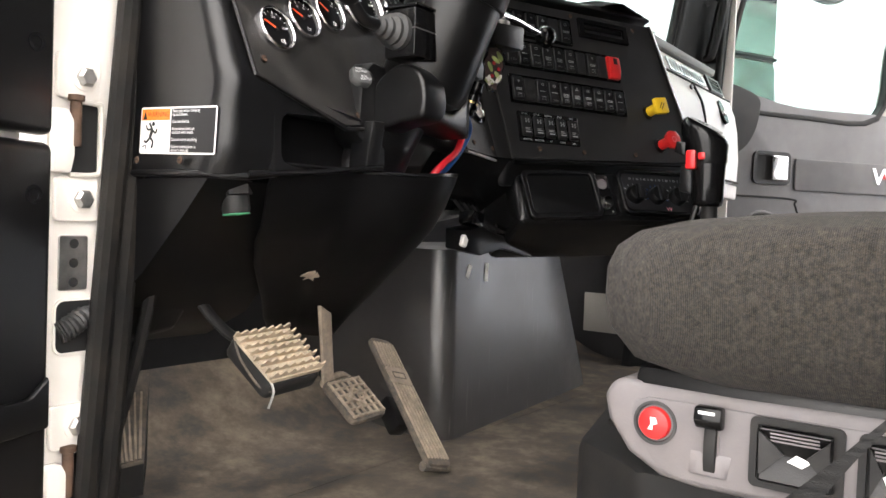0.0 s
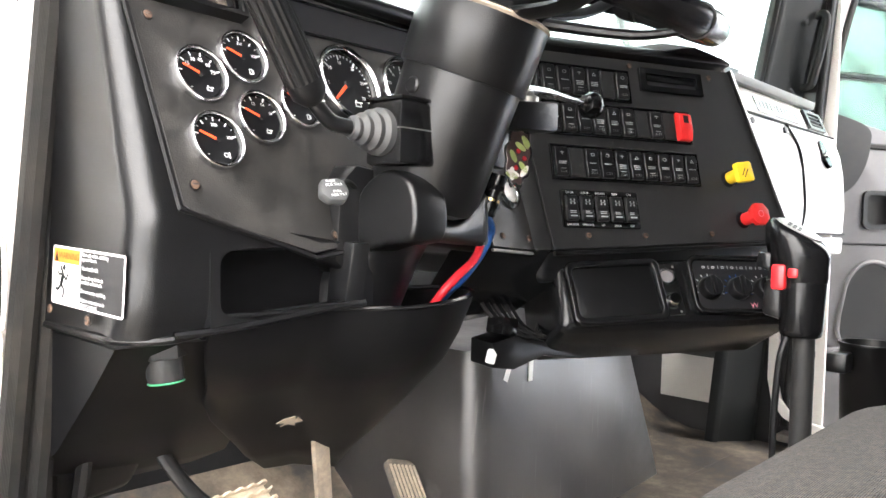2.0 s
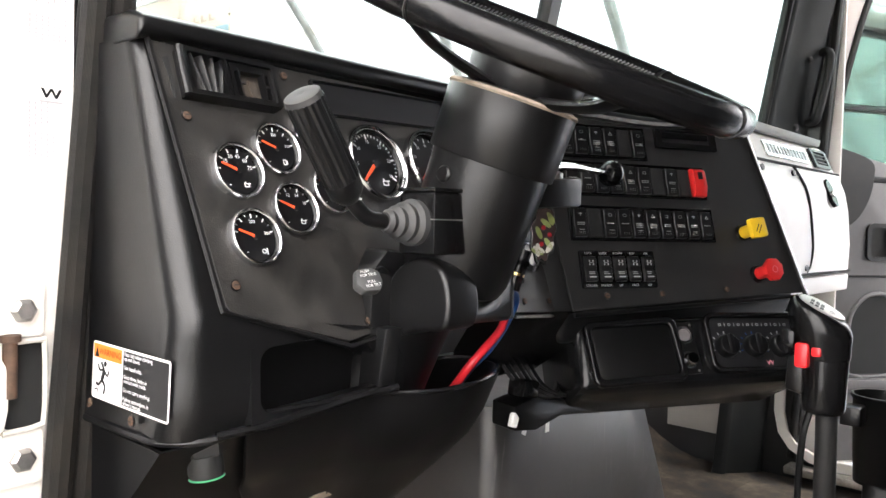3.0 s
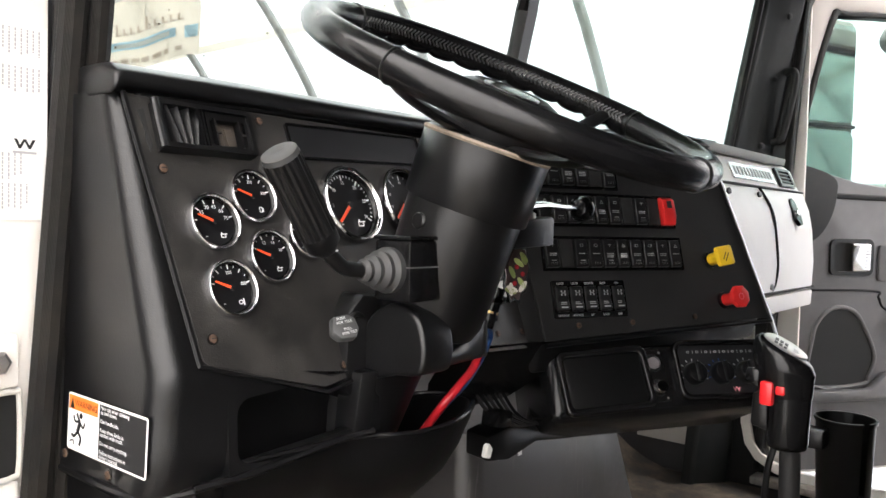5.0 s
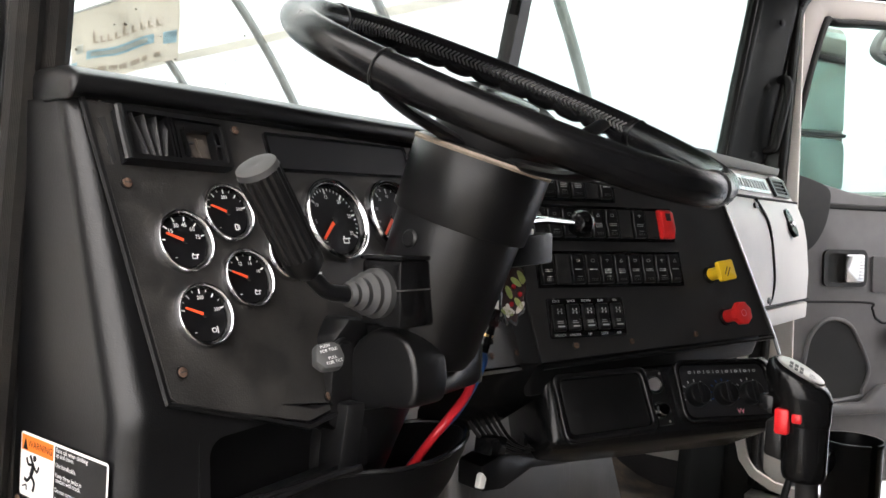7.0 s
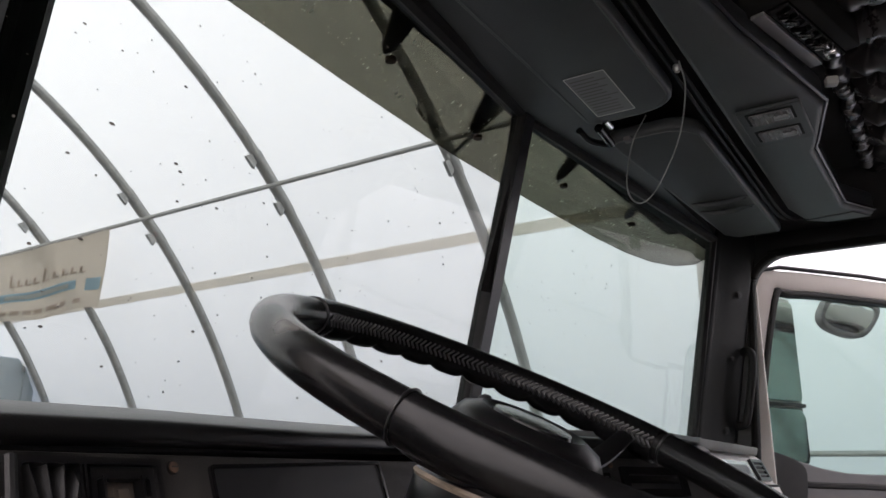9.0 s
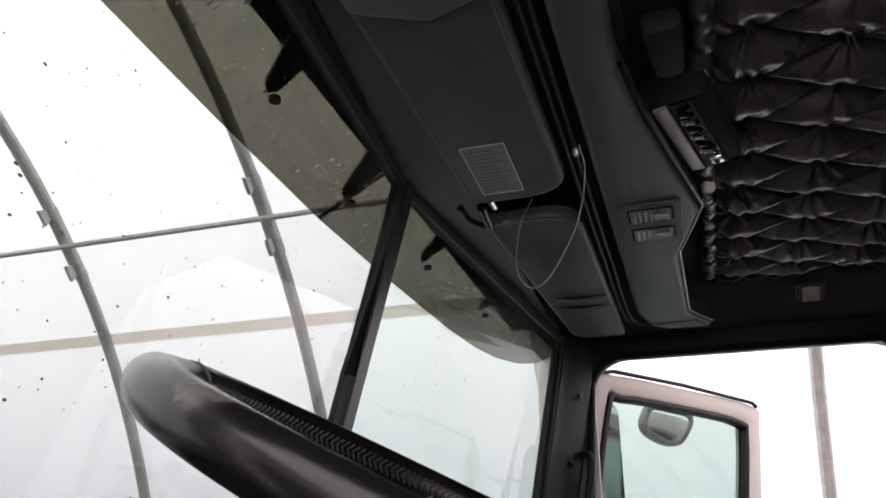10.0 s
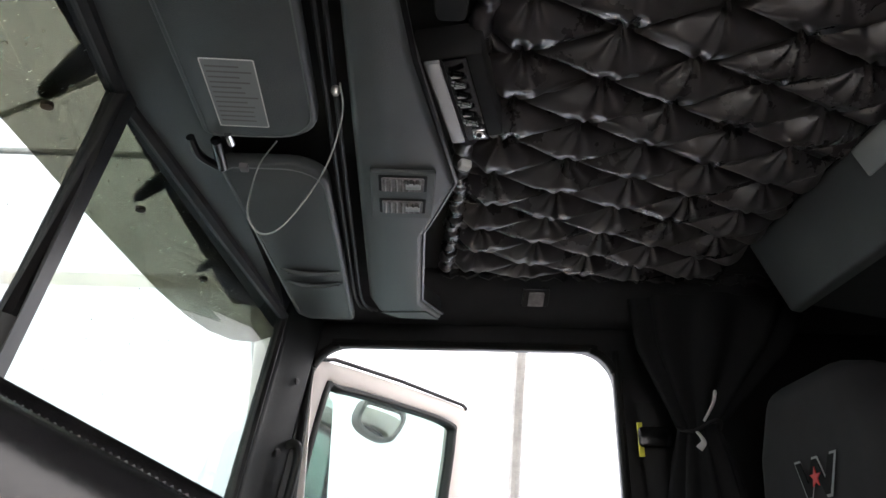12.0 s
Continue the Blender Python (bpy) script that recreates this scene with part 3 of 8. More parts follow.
# exterior sun visor over the windscreen
_v = thing("sun_visor", "smoked exterior sun visor with brackets, dusty", "sun visor")
for _s in (-1, 1):
    _bl2 = [Vector((CX - _s * 0.003, 0.972, 1.425)), Vector((CX + _s * 0.88, 0.885, 1.405)), Vector((CX + _s * 0.945, 0.90, 1.375)), Vector((CX + _s * 0.955, 0.945, 1.362)), Vector((CX + _s * 0.93, 0.990, 1.358)), Vector((CX + _s * 0.86, 1.030, 1.358)), Vector((CX + _s * 0.76, 1.055, 1.359)), Vector((CX + _s * 0.60, 1.074, 1.360)), Vector((CX + _s * 0.30, 1.086, 1.358)), Vector((CX - _s * 0.003, 1.092, 1.356))]
    part("blade", loft([_bl2, [p + Vector((0, 0.001, 0.004)) for p in _bl2]]), M_VISOR, _v)
for _x in (-0.61, -0.325, -0.04, 0.245, 0.545):
    _d = 0.10 * abs(_x - CX)
    _w = [Vector((_x - 0.075, 0.962 - _d, 1.442)), Vector((_x - 0.005, 0.957 - _d, 1.442)), Vector((_x + 0.014, 1.045 - _d, 1.396)), Vector((_x + 0.006, 1.056 - _d, 1.390)), Vector((_x - 0.010, 1.050 - _d, 1.393))]
    part("bracket", bevel_all(loft([_w, [p + Vector((0, 0.002, 0.008)) for p in _w]]), 0.002, 1), M_VISBRK, _v, "dark tapered steel bracket")
    part("bracket_fold", tube([_w[1] + Vector((-0.03, 0.004, -0.002)), _w[4] + Vector((0.008, -0.01, -0.001))], 0.0022, 6, smooth=False), M_RUST, _v, "folded bracket edge")
    part("bolt", lathe([(0.008, 0), (0.008, 0.006), (0, 0.008)], 10, at(_x, 1.040 - _d, 1.379) @ Matrix.Rotation(math.pi, 4, "X")), M_RUST, _v, "rusty bolt head")
part("clamp_rail", tube([(CX - 0.85, 0.892, 1.412), (CX, 0.975, 1.428), (CX + 0.85, 0.892, 1.412)], 0.010, 8, n=4, smooth=False), M_VISBRK, _v)


# pale storage container and a banner further down the tent
_ct = thing("storage_container", "pale blue-grey steel container standing further down the tent", "container", at(2.45, 10.5, -1.2))
part("box", box(2.4, 3.0, 3.2, (0, 0, 1.6), 0.03), M_CONT, _ct)
for _i in range(9):
    part("rib", box(0.06, 0.03, 3.0, (-1.08 + 0.27 * _i, -1.51, 1.6)), M_CONT, _ct)
part("corner_casting", box(0.16, 0.05, 0.12, (1.1, -1.51, 3.12), 0.01), M_GALV, _ct)
_bn = thing("banner", "brown wrinkled advertising banner tied along a tent tube", "banner")
_rb = random.Random(5)


def banner_pt(u, v, lift=0.0):
    """A place on the banner: u from 0 to 1 along it, v from 0 at its hem to 1 at the tied edge."""
    a = 0.720 + 0.138 * v + 0.004 * math.sin(9 * u + 2 * v) * (1 - v)
    y = (9.05 - 2.15 * u) * (1 - v) + (8.10 - 1.93 * u) * v
    r = 4.955 - 0.012 * math.sin(14 * u + 3 * v) - 0.02 * (1 - v) - lift
    return Vector((ARC_C[0] + r * math.cos(a), y, ARC_C[1] + r * math.sin(a)))


def banner_patch(u0, u1, v0, v1, nu, nv, lift):
    return loft([[banner_pt(u0 + (u1 - u0) * i / nu, v0 + (v1 - v0) * j / nv, lift) for j in range(nv + 1)] for i in range(nu + 1)], closed=False)


part("sheet", banner_patch(0, 1, 0, 1, 40, 14, 0.0), M_KRAFT, _bn)
for _u0, _u1, _v0, _v1, _mt in ((0.16, 0.80, 0.30, 0.43, M_BANNERBLUE), (0.20, 0.74, 0.335, 0.395, M_BANNERPALE), (0.88, 0.985, 0.26, 0.43, M_BANNERBLUE), (0.0, 0.07, 0.12, 0.30, M_BANNERBLUE), (0.06, 0.13, 0.42, 0.56, M_BANNERPALE)):
    part("print", banner_patch(_u0, _u1, _v0, _v1, 10, 2, 0.008 if _mt is M_BANNERBLUE else 0.011), _mt, _bn, "faded blue print" if _mt is M_BANNERBLUE else "pale print")
for _k in range(9):
    _u = 0.22 + 0.075 * _k
    _h = 0.10 + 0.08 * (_k in (0, 4))
    part("lettering", banner_patch(_u, _u + 0.022, 0.52, 0.52 + _h, 1, 2, 0.008), M_BANNERDK, _bn, "faded illegible lettering")
    part("lettering", banner_patch(_u + 0.022, _u + 0.055, 0.52, 0.545, 1, 1, 0.008), M_BANNERDK, _bn, "faded illegible lettering")
for _k in range(8):
    part("lettering", banner_patch(0.06 + 0.105 * _k, 0.06 + 0.105 * _k + _rb.uniform(0.04, 0.085), 0.09, 0.16, 1, 1, 0.008), M_BANNERDK, _bn, "faded illegible lettering")
for _k in range(6):
    part("tie", rod(banner_pt(0.02 + 0.192 * _k, 0.985), banner_pt(0.02 + 0.192 * _k, 1.02, 0.0), 0.006, 6), M_GALV, _bn, "wire tie")


# ---- dashboard ----
def st(xs, pr):
    return [Vector((x, y, z)) for x, (y, z) in zip(xs, pr)]


dash = thing("dashboard", "black moulded truck dashboard with dusty worn panels", "dashboard")
_A = st([-0.850, -0.850, -0.842, -0.848, -0.848, -0.848, -0.848], [(1.06, 0.59), (0.835, 0.59), (0.812, 0.593), (0.896, 0.820), (0.886, 0.828), (0.905, 0.840), (1.06, 0.848)])
_B1 = st([-0.30] * 7, [(1.08, 0.535), (0.856, 0.535), (0.848, 0.548), (0.954, 0.835), (0.935, 0.842), (0.95, 0.855), (1.08, 0.86)])
_B2 = st([-0.272, -0.272, -0.272, -0.236, -0.236, -0.236, -0.236], [(1.08, 0.50), (0.825, 0.50), (0.818, 0.548), (0.897, 0.842), (0.882, 0.852), (0.91, 0.870), (1.08, 0.87)])
_C = st([0.147, 0.147, 0.144, 0.106, 0.106, 0.106, 0.12], [(0.95, 0.53), (0.66, 0.53), (0.648, 0.565), (0.745, 0.845), (0.722, 0.856), (0.748, 0.872), (1.0, 0.872)])
part("body", bevel_all(loft([_A, _B1, _B2, _C]), 0.009, 3), M_BLACK, dash)
# side skin that rolls round the left corner into the gauge panel and the knee panel
def dash_front(x, z):
    """Depth of the dashboard's front skin at x and height z."""
    yp = 0.8853 + (0.0801 * (x + 0.8351) + 0.3479 * (z - 0.8173)) / 0.9341
    k = min(1, max(0, (0.60 - z) / 0.05))
    return yp * (1 - k) + (0.800 + 0.02 * max(0, (0.50 - z) / 0.04)) * k


_skin = []
for _z in (0.829, 0.825, 0.80, 0.76, 0.72, 0.68, 0.64, 0.60, 0.585, 0.57, 0.55, 0.53, 0.51, 0.495, 0.485, 0.476):
    _rc = 0.016 + 0.012 * (0.846 - _z) / 0.37
    _xs = -0.8725 - 0.006 * max(0.0, (0.60 - _z) / 0.12)
    _yc = dash_front(_xs + _rc, _z) + _rc
    _sec = [Vector((_xs - 0.0135, 1.0, _z)), Vector((_xs - 0.007, 0.95, _z)), Vector((_xs, _yc + 0.02, _z))]
    _sec += [Vector((_xs + _rc - _rc * math.cos(a), _yc - _rc * math.sin(a) + (0.0045 if _z > 0.585 else 0.001), _z)) for a in [i * math.pi / 20 for i in range(11)]]
    _sec += [Vector((x, dash_front(x, _z) + (0.0055 if _z > 0.585 else 0.001), _z)) for x in ((_xs + _rc + 0.008), -0.795)]
    _skin.append(_sec)
part("corner_skin", loft(_skin, closed=False), M_BLACK, dash, "moulded corner with a rounded front edge", sharp=70)
part("corner_lip", tube([(-0.885, 0.99, 0.477), (-0.880, 0.86, 0.476), (-0.868, 0.826, 0.475), (-0.835, 0.811, 0.475), (-0.79, 0.806, 0.482)], 0.004, 8), M_BLACK, dash)
part("top_pad", bevel_all(loft([[Vector((x, dash_front(x, 0.835) + dy, z + dzx)) for dy, z in ((0.16, 0.829), (-0.006, 0.829), (-0.013, 0.835), (-0.010, 0.847), (0.02, 0.857), (0.16, 0.860))] for x, dzx in ((-0.874, -0.005), (-0.866, 0.0), (-0.72, 0.004), (-0.55, 0.006), (-0.40, 0.009), (-0.285, 0.011))]), 0.006, 3, 20), M_BLACK, dash, "padded dash top roll", sharp=60)
# gauge panel plate with its cut beside the column
_gp = part("gauge_panel", prism([(-0.024, 0.010), (-0.003, -0.240), (0.004, -0.249), (0.134, -0.286), (0.193, -0.277), (0.205, -0.20), (0.44, -0.20), (0.445, -0.282), (0.553, -0.29), (0.585, -0.19), (0.60, 0.016)], -0.003, 0.001, 0.0006, 1), M_PANEL, dash, "worn black laminate", GP)
_sp = part("switch_panel", prism([(0.0, 0.0), (0.443, 0.022), (0.368, 0.307), (0.012, 0.305), (-0.022, 0.155)], -0.004, 0.001, 0.0006, 1), M_PANEL2, dash, "matt black laminate", SP)
part("panel_edge", tube([GP @ Vector(p) for p in ((-0.026, 0.012, 0), (-0.006, -0.245, 0), (0.134, -0.291, 0), (0.196, -0.282, 0))], 0.003, 6, smooth=False), M_BLACK, dash)
part("edge_strip", tube([SP @ Vector(p) for p in ((0.456, -0.012, -0.002), (0.452, 0.016, -0.002), (0.378, 0.312, -0.002))], 0.003, 6, smooth=False), M_SILVERB, dash, "thin bright edge strip")
part("panel_edge", tube([SP @ Vector(p) for p in ((0.0, -0.006, 0), (0.446, 0.016, 0), (0.371, 0.309, 0))], 0.004, 6, smooth=False), M_BLACK, dash)
part("key_panel_edge", tube([GP @ Vector(p) for p in ((0.44, -0.287, 0.001), (0.556, -0.295, 0.001))], 0.0025, 6, smooth=False), M_STEEL, dash, "bare worn metal edge")
# knee rail with an open recess
_kf = frame_of((-0.70, 0.799, 0.522), (1, 0.0, 0), (0, -1, 0.05))
_kh = [(x, y + 0.06 * (x + 0.02)) for x, y in rrect(0.155, 0.060, 0.014, 5, -0.018, 0.004)]
part("knee_panel", hole_plate(0, 0, 0, 0, _kh, -0.014, 0.0, _kf, ((0.085, 0.030), (-0.105, 0.058), (-0.105, -0.040), (0.085, -0.030))), M_BLACK, dash)
part("recess", box(0.19, 0.10, 0.004, (-0.012, 0.0, -0.045), m=_kf), M_LOWER, dash, "deep recess")
part("knee_rail", tube([(-0.835, 0.806, 0.479), (-0.79, 0.797, 0.482), (-0.738, 0.795, 0.487), (-0.675, 0.787, 0.496), (-0.645, 0.776, 0.500)], 0.004, 8), M_GLOSS, dash, "scuffed glossy lower edge")
part("side_cheek", prism([(0.818, 0.47), (0.858, 0.43), (0.935, 0.36), (1.04, 0.29), (1.16, 0.24), (1.16, 0.47)], -0.8805, -0.8765, m=Matrix(((0, 0, 1, 0), (1, 0, 0, 0), (0, 1, 0, 0), (0, 0, 0, 1)))), M_LOWER, dash)
part("lower_panel", loft([[Vector((x, y + dy, z)) for x, dy in ((-0.880, 0.0), (x1, 0.0), (x1, 0.005), (-0.880, 0.005))] for y, z, x1 in ((0.818, 0.47, -0.75), (0.858, 0.43, -0.72), (0.935, 0.36, -0.68), (1.04, 0.29, -0.64), (1.16, 0.24, -0.62))]), M_LOWER, dash, "scuffed black sheet under the dash")
# lower console under the switch panel
part("console_body", bevel_all(loft([[RP @ Vector(p) for p in ((-0.178, -0.066, d), (0.205, -0.050, d), (0.205, 0.058, d), (-0.178, 0.040, d))] for d in (0.0, -0.16)]), 0.016, 3), M_GLOSS, dash)
part("console_wing", loft([[Vector((x, y, z)) for x, y, z in ((-0.275 + i * 0.012, 0.818 - 0.004 * i, 0.548), (-0.29 + i * 0.012, 0.84 - 0.004 * i, 0.50), (-0.30 + i * 0.012, 0.885, 0.455), (-0.29, 0.95, 0.435), (-0.29, 1.0, 0.55))] for i in range(-12, 5, 2)]), M_GLOSS, dash)


def screw(parent_m, x, y, r=0.0042, material=None):
    t = thing("screw", "small rusty panel screw in the dashboard", "screw", parent_m @ at(x, y, 0.0012), "panel screws")
    part("washer", lathe([(r * 1.35, 0), (r * 1.35, 0.0006), (r * 0.9, 0.001)], 14), M_BLACK, t)
    part("head", lathe([(r, 0.0008), (r * 0.95, 0.002), (r * 0.5, 0.0026), (0, 0.0026)], 14), material or M_RUST, t)
    part("slot", box(r * 1.3, r * 0.22, 0.0004, (0, 0, 0.0026)), M_DARK, t)
    return t


_s = screw(GP, 0.128, 0.0016)
for _x, _y in ((-0.0023, -0.0615), (0.0114, -0.2226), (0.166, -0.268), (0.184, -0.266), (0.472, -0.268), (0.535, -0.272)):
    copy_thing(_s, GP @ at(_x, _y, 0.0012))
for _x, _y in ((0.0588, 0.0211), (0.1575, 0.0226), (0.2819, 0.0278), (0.325, 0.292), (0.17, 0.296)):
    copy_thing(_s, SP @ at(_x, _y, 0.0012))
_sf = frame_of((-0.8825, 0.0, 0.0), (0, -1, 0), (-1, 0, 0))
for _y, _z in ((0.945, 0.492), (0.862, 0.490)):
    copy_thing(_s, _sf @ at(-_y, _z, 0.0012))


# air vent
def air_vent():
    t = thing("air_vent", "black louvred dashboard air vent with dusty brown insides", "air vent", GP @ at(0.05, -0.0215, 0))
    part("frame", hole_plate(-0.0535, -0.0235, 0.0535, 0.0235, rrect(0.098, 0.038, 0.002, 2), 0.0, 0.016), M_BLACK, t)
    part("side_lip", tube([(-0.054, 0.0235, 0.013), (-0.056, 0.0, 0.015), (-0.054, -0.0235, 0.013)], 0.0042, 10), M_BLACK, t, "worn rounded lip")
    part("duct", box(0.100, 0.041, 0.002, (0, 0, 0.0022)), M_DUCT, t, "dusty brown duct")
    part("torn_slot", prism([(-0.066, 0.016), (-0.060, 0.018), (-0.058, -0.02), (-0.061, -0.024), (-0.0635, -0.012), (-0.0625, -0.002)], 0.001, 0.0022), M_DARK, t, "broken edge slot")
    for x in (-0.0095, -0.006):
        part("divider", box(0.0018, 0.038, 0.013, (x, 0, 0.009)), M_BLACK, t)
    for i in range(4):
        part("louvre", box(0.0014, 0.038, 0.012, (0, 0, 0), m=at(-0.041 + i * 0.0088, 0, 0.008) @ Matrix.Rotation(radians(14 - 9 * i), 4, "Z") @ Matrix.Rotation(0.55, 4, "Y")), M_BLACK, t)
    part("inner_frame", hole_plate(-0.001, -0.0185, 0.049, 0.0185, rrect(0.042, 0.027, 0.002, 2, 0.024, -0.0025), 0.006, 0.013), M_BLACK, t)
    for x in (0.008, 0.0385):
        part("louvre", box(0.0022, 0.029, 0.009, (x, -0.002, 0.010)), M_BLACK, t)
        part("link", box(0.006, 0.0018, 0.002, (x + 0.002, -0.003, 0.0145)), M_RUBBER, t)
    for k in range(2):
        part("flap", box(0.010, 0.024 - 0.004 * k, 0.002, (0.0165 + 0.0125 * k, -0.003 - 0.002 * k, 0.005), 0.001, 1, m=Matrix.Rotation(0.06 * k, 4, "Z")), M_DUCT, t, "dusty brown flap")
    return t


air_vent()

# blank display above the gauges
_dsp = thing("display_panel", "blank black rectangular warning-lamp display", "display", GP @ at(0.283, -0.013, 0))
part("bezel", ring_plate(rrect(0.240, 0.042, 0.004, 4), rrect(0.233, 0.036, 0.003, 4), 0.0, 0.004, Matrix.Rotation(radians(2), 4, "Z")), M_GLOSS, _dsp)
part("screen", prism(rrect(0.234, 0.037, 0.003, 4), 0.001, 0.002, m=Matrix.Rotation(radians(2), 4, "Z")), M_FACE, _dsp)


# gauges
def gauge(x, y, r, nums, a0, a1, needle, minor, seed, group, label, num_r=0.62, nsize=0.19):
    t = thing("gauge", label, "gauge", GP @ at(x, y, 0.001), group)
    k = r / 0.03
    part("bezel", lathe([(r, 0.0), (r, 0.0035 * k), (r * 0.985, 0.0062 * k), (r * 0.955, 0.0076 * k), (r * 0.915, 0.0078 * k), (r * 0.88, 0.0066 * k), (r * 0.865, 0.0050 * k)], 44, caps=False), M_CHROME, t, "chrome ring")
    part("inner_ring", lathe([(r * 0.868, 0.0054 * k), (r * 0.85, 0.0050 * k), (r * 0.80, 0.0022 * k), (r * 0.79, 0.0012 * k)], 44, caps=False), M_GLOSS, t, "black inner ring")
    part("face", lathe([(r * 0.85, 0.0012), (0, 0.0012)], 40), M_FACE, t, "black dial")
    mk = []
    n = len(nums)
    for i in range((n - 1) * minor + 1):
        a = radians(a0 + (a1 - a0) * i / ((n - 1) * minor))
        big = i % minor == 0
        mk.append(box(r * (0.16 if big else 0.09), r * (0.04 if big else 0.022), 0.0002, (r * (0.74 if big else 0.775), 0, 0.0018), m=Matrix.Rotation(a, 4, "Z")))
    for i, s in enumerate(nums):
        a = radians(a0 + (a1 - a0) * i / (n - 1))
        if s:
            mk.append(text(s, r * nsize, at(r * num_r * math.cos(a) * 0.86, r * num_r * math.sin(a) * 0.86, 0.0019)))
    ic = at(r * 0.26, -r * 0.48, 0.0016)
    if seed % 3 == 0:
        mk.append(ring_plate(rrect(r * 0.17, r * 0.15, r * 0.07, 4), rrect(r * 0.12, r * 0.10, r * 0.045, 4), 0.0, 0.0002, ic))
        mk.append(box(r * 0.035, r * 0.22, 0.0002, (r * 0.13, 0, 0), m=ic))
    elif seed % 3 == 1:
        mk.append(ring_plate(rrect(r * 0.20, r * 0.13, r * 0.02, 3), rrect(r * 0.15, r * 0.08, r * 0.01, 3), 0.0, 0.0002, ic))
        mk.append(box(r * 0.04, r * 0.05, 0.0002, (-r * 0.05, r * 0.09, 0), m=ic))
        mk.append(box(r * 0.08, r * 0.03, 0.0002, (r * 0.12, r * 0.06, 0), m=ic))
    else:
        mk.append(ring_plate(rrect(r * 0.14, r * 0.20, r * 0.03, 3), rrect(r * 0.09, r * 0.15, r * 0.02, 3), 0.0, 0.0002, ic))
        mk.append(box(r * 0.03, r * 0.15, 0.0002, (r * 0.11, 0, 0), m=ic))
    mk.append(box(r * 0.07, r * 0.025, 0.0002, (-r * 0.40, -r * 0.50, 0.0016)))
    part("dial_print", join(*mk), M_WHITE2, t, "white numbers and ticks")
    a = radians(needle)
    part("needle", prism([(-r * 0.06, -r * 0.045), (r * 0.66, -r * 0.030), (r * 0.68, 0), (r * 0.66, r * 0.030), (-r * 0.06, r * 0.045)], 0.003, 0.004, m=Matrix.Rotation(a, 4, "Z")), M_NEEDLE, t, "orange needle")
    part("hub", lathe([(r * 0.085, 0.002), (r * 0.085, 0.0046), (0, 0.0048)], 16), M_FACE, t)
    return t


_gl = "round chrome-ringed gauge with orange needle on the dash"
gauge(0.0403, -0.1126, 0.0285, ["", "15", "30", "45", "60", "75"], 175, 15, 158, 1, 1, "small gauges", "small chrome-ringed oil gauge numbered 15 to 75")
gauge(0.094, -0.0851, 0.0285, ["", "", "200", "", "300"], 165, 15, 160, 2, 2, "small gauges", "small chrome-ringed temperature gauge with orange needle", nsize=0.16)
gauge(0.0435, -0.178, 0.0285, ["", "", "200", "", "300"], 165, 15, 158, 2, 3, "small gauges", "small chrome-ringed coolant gauge with orange needle", nsize=0.16)
gauge(0.1003, -0.1483, 0.0285, ["", "12", "14", "16"], 155, 25, 158, 2, 4, "small gauges", "small chrome-ringed battery gauge with orange needle", nsize=0.17)
gauge(0.158, -0.125, 0.0285, ["", "", "", "150", ""], 165, 15, 150, 2, 5, "small gauges", "small chrome-ringed gauge partly behind the stalk", nsize=0.16)
gauge(0.149, -0.057, 0.0285, ["", "", "50", "", ""], 165, 15, 160, 2, 6, "small gauges", "small chrome-ringed gauge behind the wiper stalk", nsize=0.16)
gauge(0.236, -0.090, 0.0465, ["0", "5", "10", "15", "20", "25", "30"], 225, -30, 222, 5, 7, "large gauges", "large chrome-ringed engine speed dial numbered 0 to 30", 0.68, 0.13)
gauge(0.340, -0.084, 0.0465, ["", "10", "20", "30", "40", "50", "60", "70", "80"], 225, -45, 222, 2, 8, "large gauges", "large chrome-ringed speedometer behind the steering column", 0.68, 0.12)

# safety label on the dash's side
_lb = thing("safety_label", "orange, white and black warning sticker about climbing into the cab", "sticker", frame_of((-0.8804, 0.8745, 0.5235), (0.07, -1, -0.03), (-1, -0.07, 0.02)) @ Matrix.Scale(0.92, 4, (1, 0, 0)))
part("backing", prism(rrect(0.139, 0.053, 0.003, 3), 0, 0.0005), M_PAPER, _lb, "white backing")
part("orange_panel", prism(rrect(0.054, 0.013, 0.0005, 1, -0.041, 0.018), 0.0005, 0.0007), M_ORANGE, _lb)
part("black_panel", prism(rrect(0.079, 0.049, 0.0005, 1, 0.028, 0), 0.0005, 0.0007), M_FACE, _lb)
part("triangle", prism([(-0.065, 0.0125), (-0.057, 0.0125), (-0.061, 0.0225)], 0.0008, 0.0009), M_FACE, _lb)
part("heading", text("WARNING", 0.0085, at(-0.036, 0.018, 0.0009)), M_FACE, _lb)
_fig = []
for _pp, _w2 in ((((-0.052, 0.0085), (-0.046, 0.001)), 0.0016), (((-0.046, 0.001), (-0.050, -0.008)), 0.0026), (((-0.050, -0.008), (-0.044, -0.013), (-0.046, -0.020)), 0.0016), (((-0.050, -0.008), (-0.056, -0.013), (-0.061, -0.012)), 0.0016), (((-0.046, 0.001), (-0.040, -0.003), (-0.037, 0.002)), 0.0013), (((-0.047, 0.002), (-0.055, 0.001), (-0.058, 0.006)), 0.0013), (((-0.064, -0.019), (-0.058, -0.017), (-0.057, -0.021)), 0.0008)):
    _fig.append(tube([(x, y, 0.0008) for x, y in _pp], _w2, 6, flat=0.25, n=3))
_fig.append(lathe([(0.0026, 0.0005), (0.0026, 0.0010), (0, 0.0010)], 14, at(-0.0445, 0.0075, 0)))
part("pictogram", join(*_fig), M_FACE, _lb, "black pictogram of a slipping figure")
_tx = []
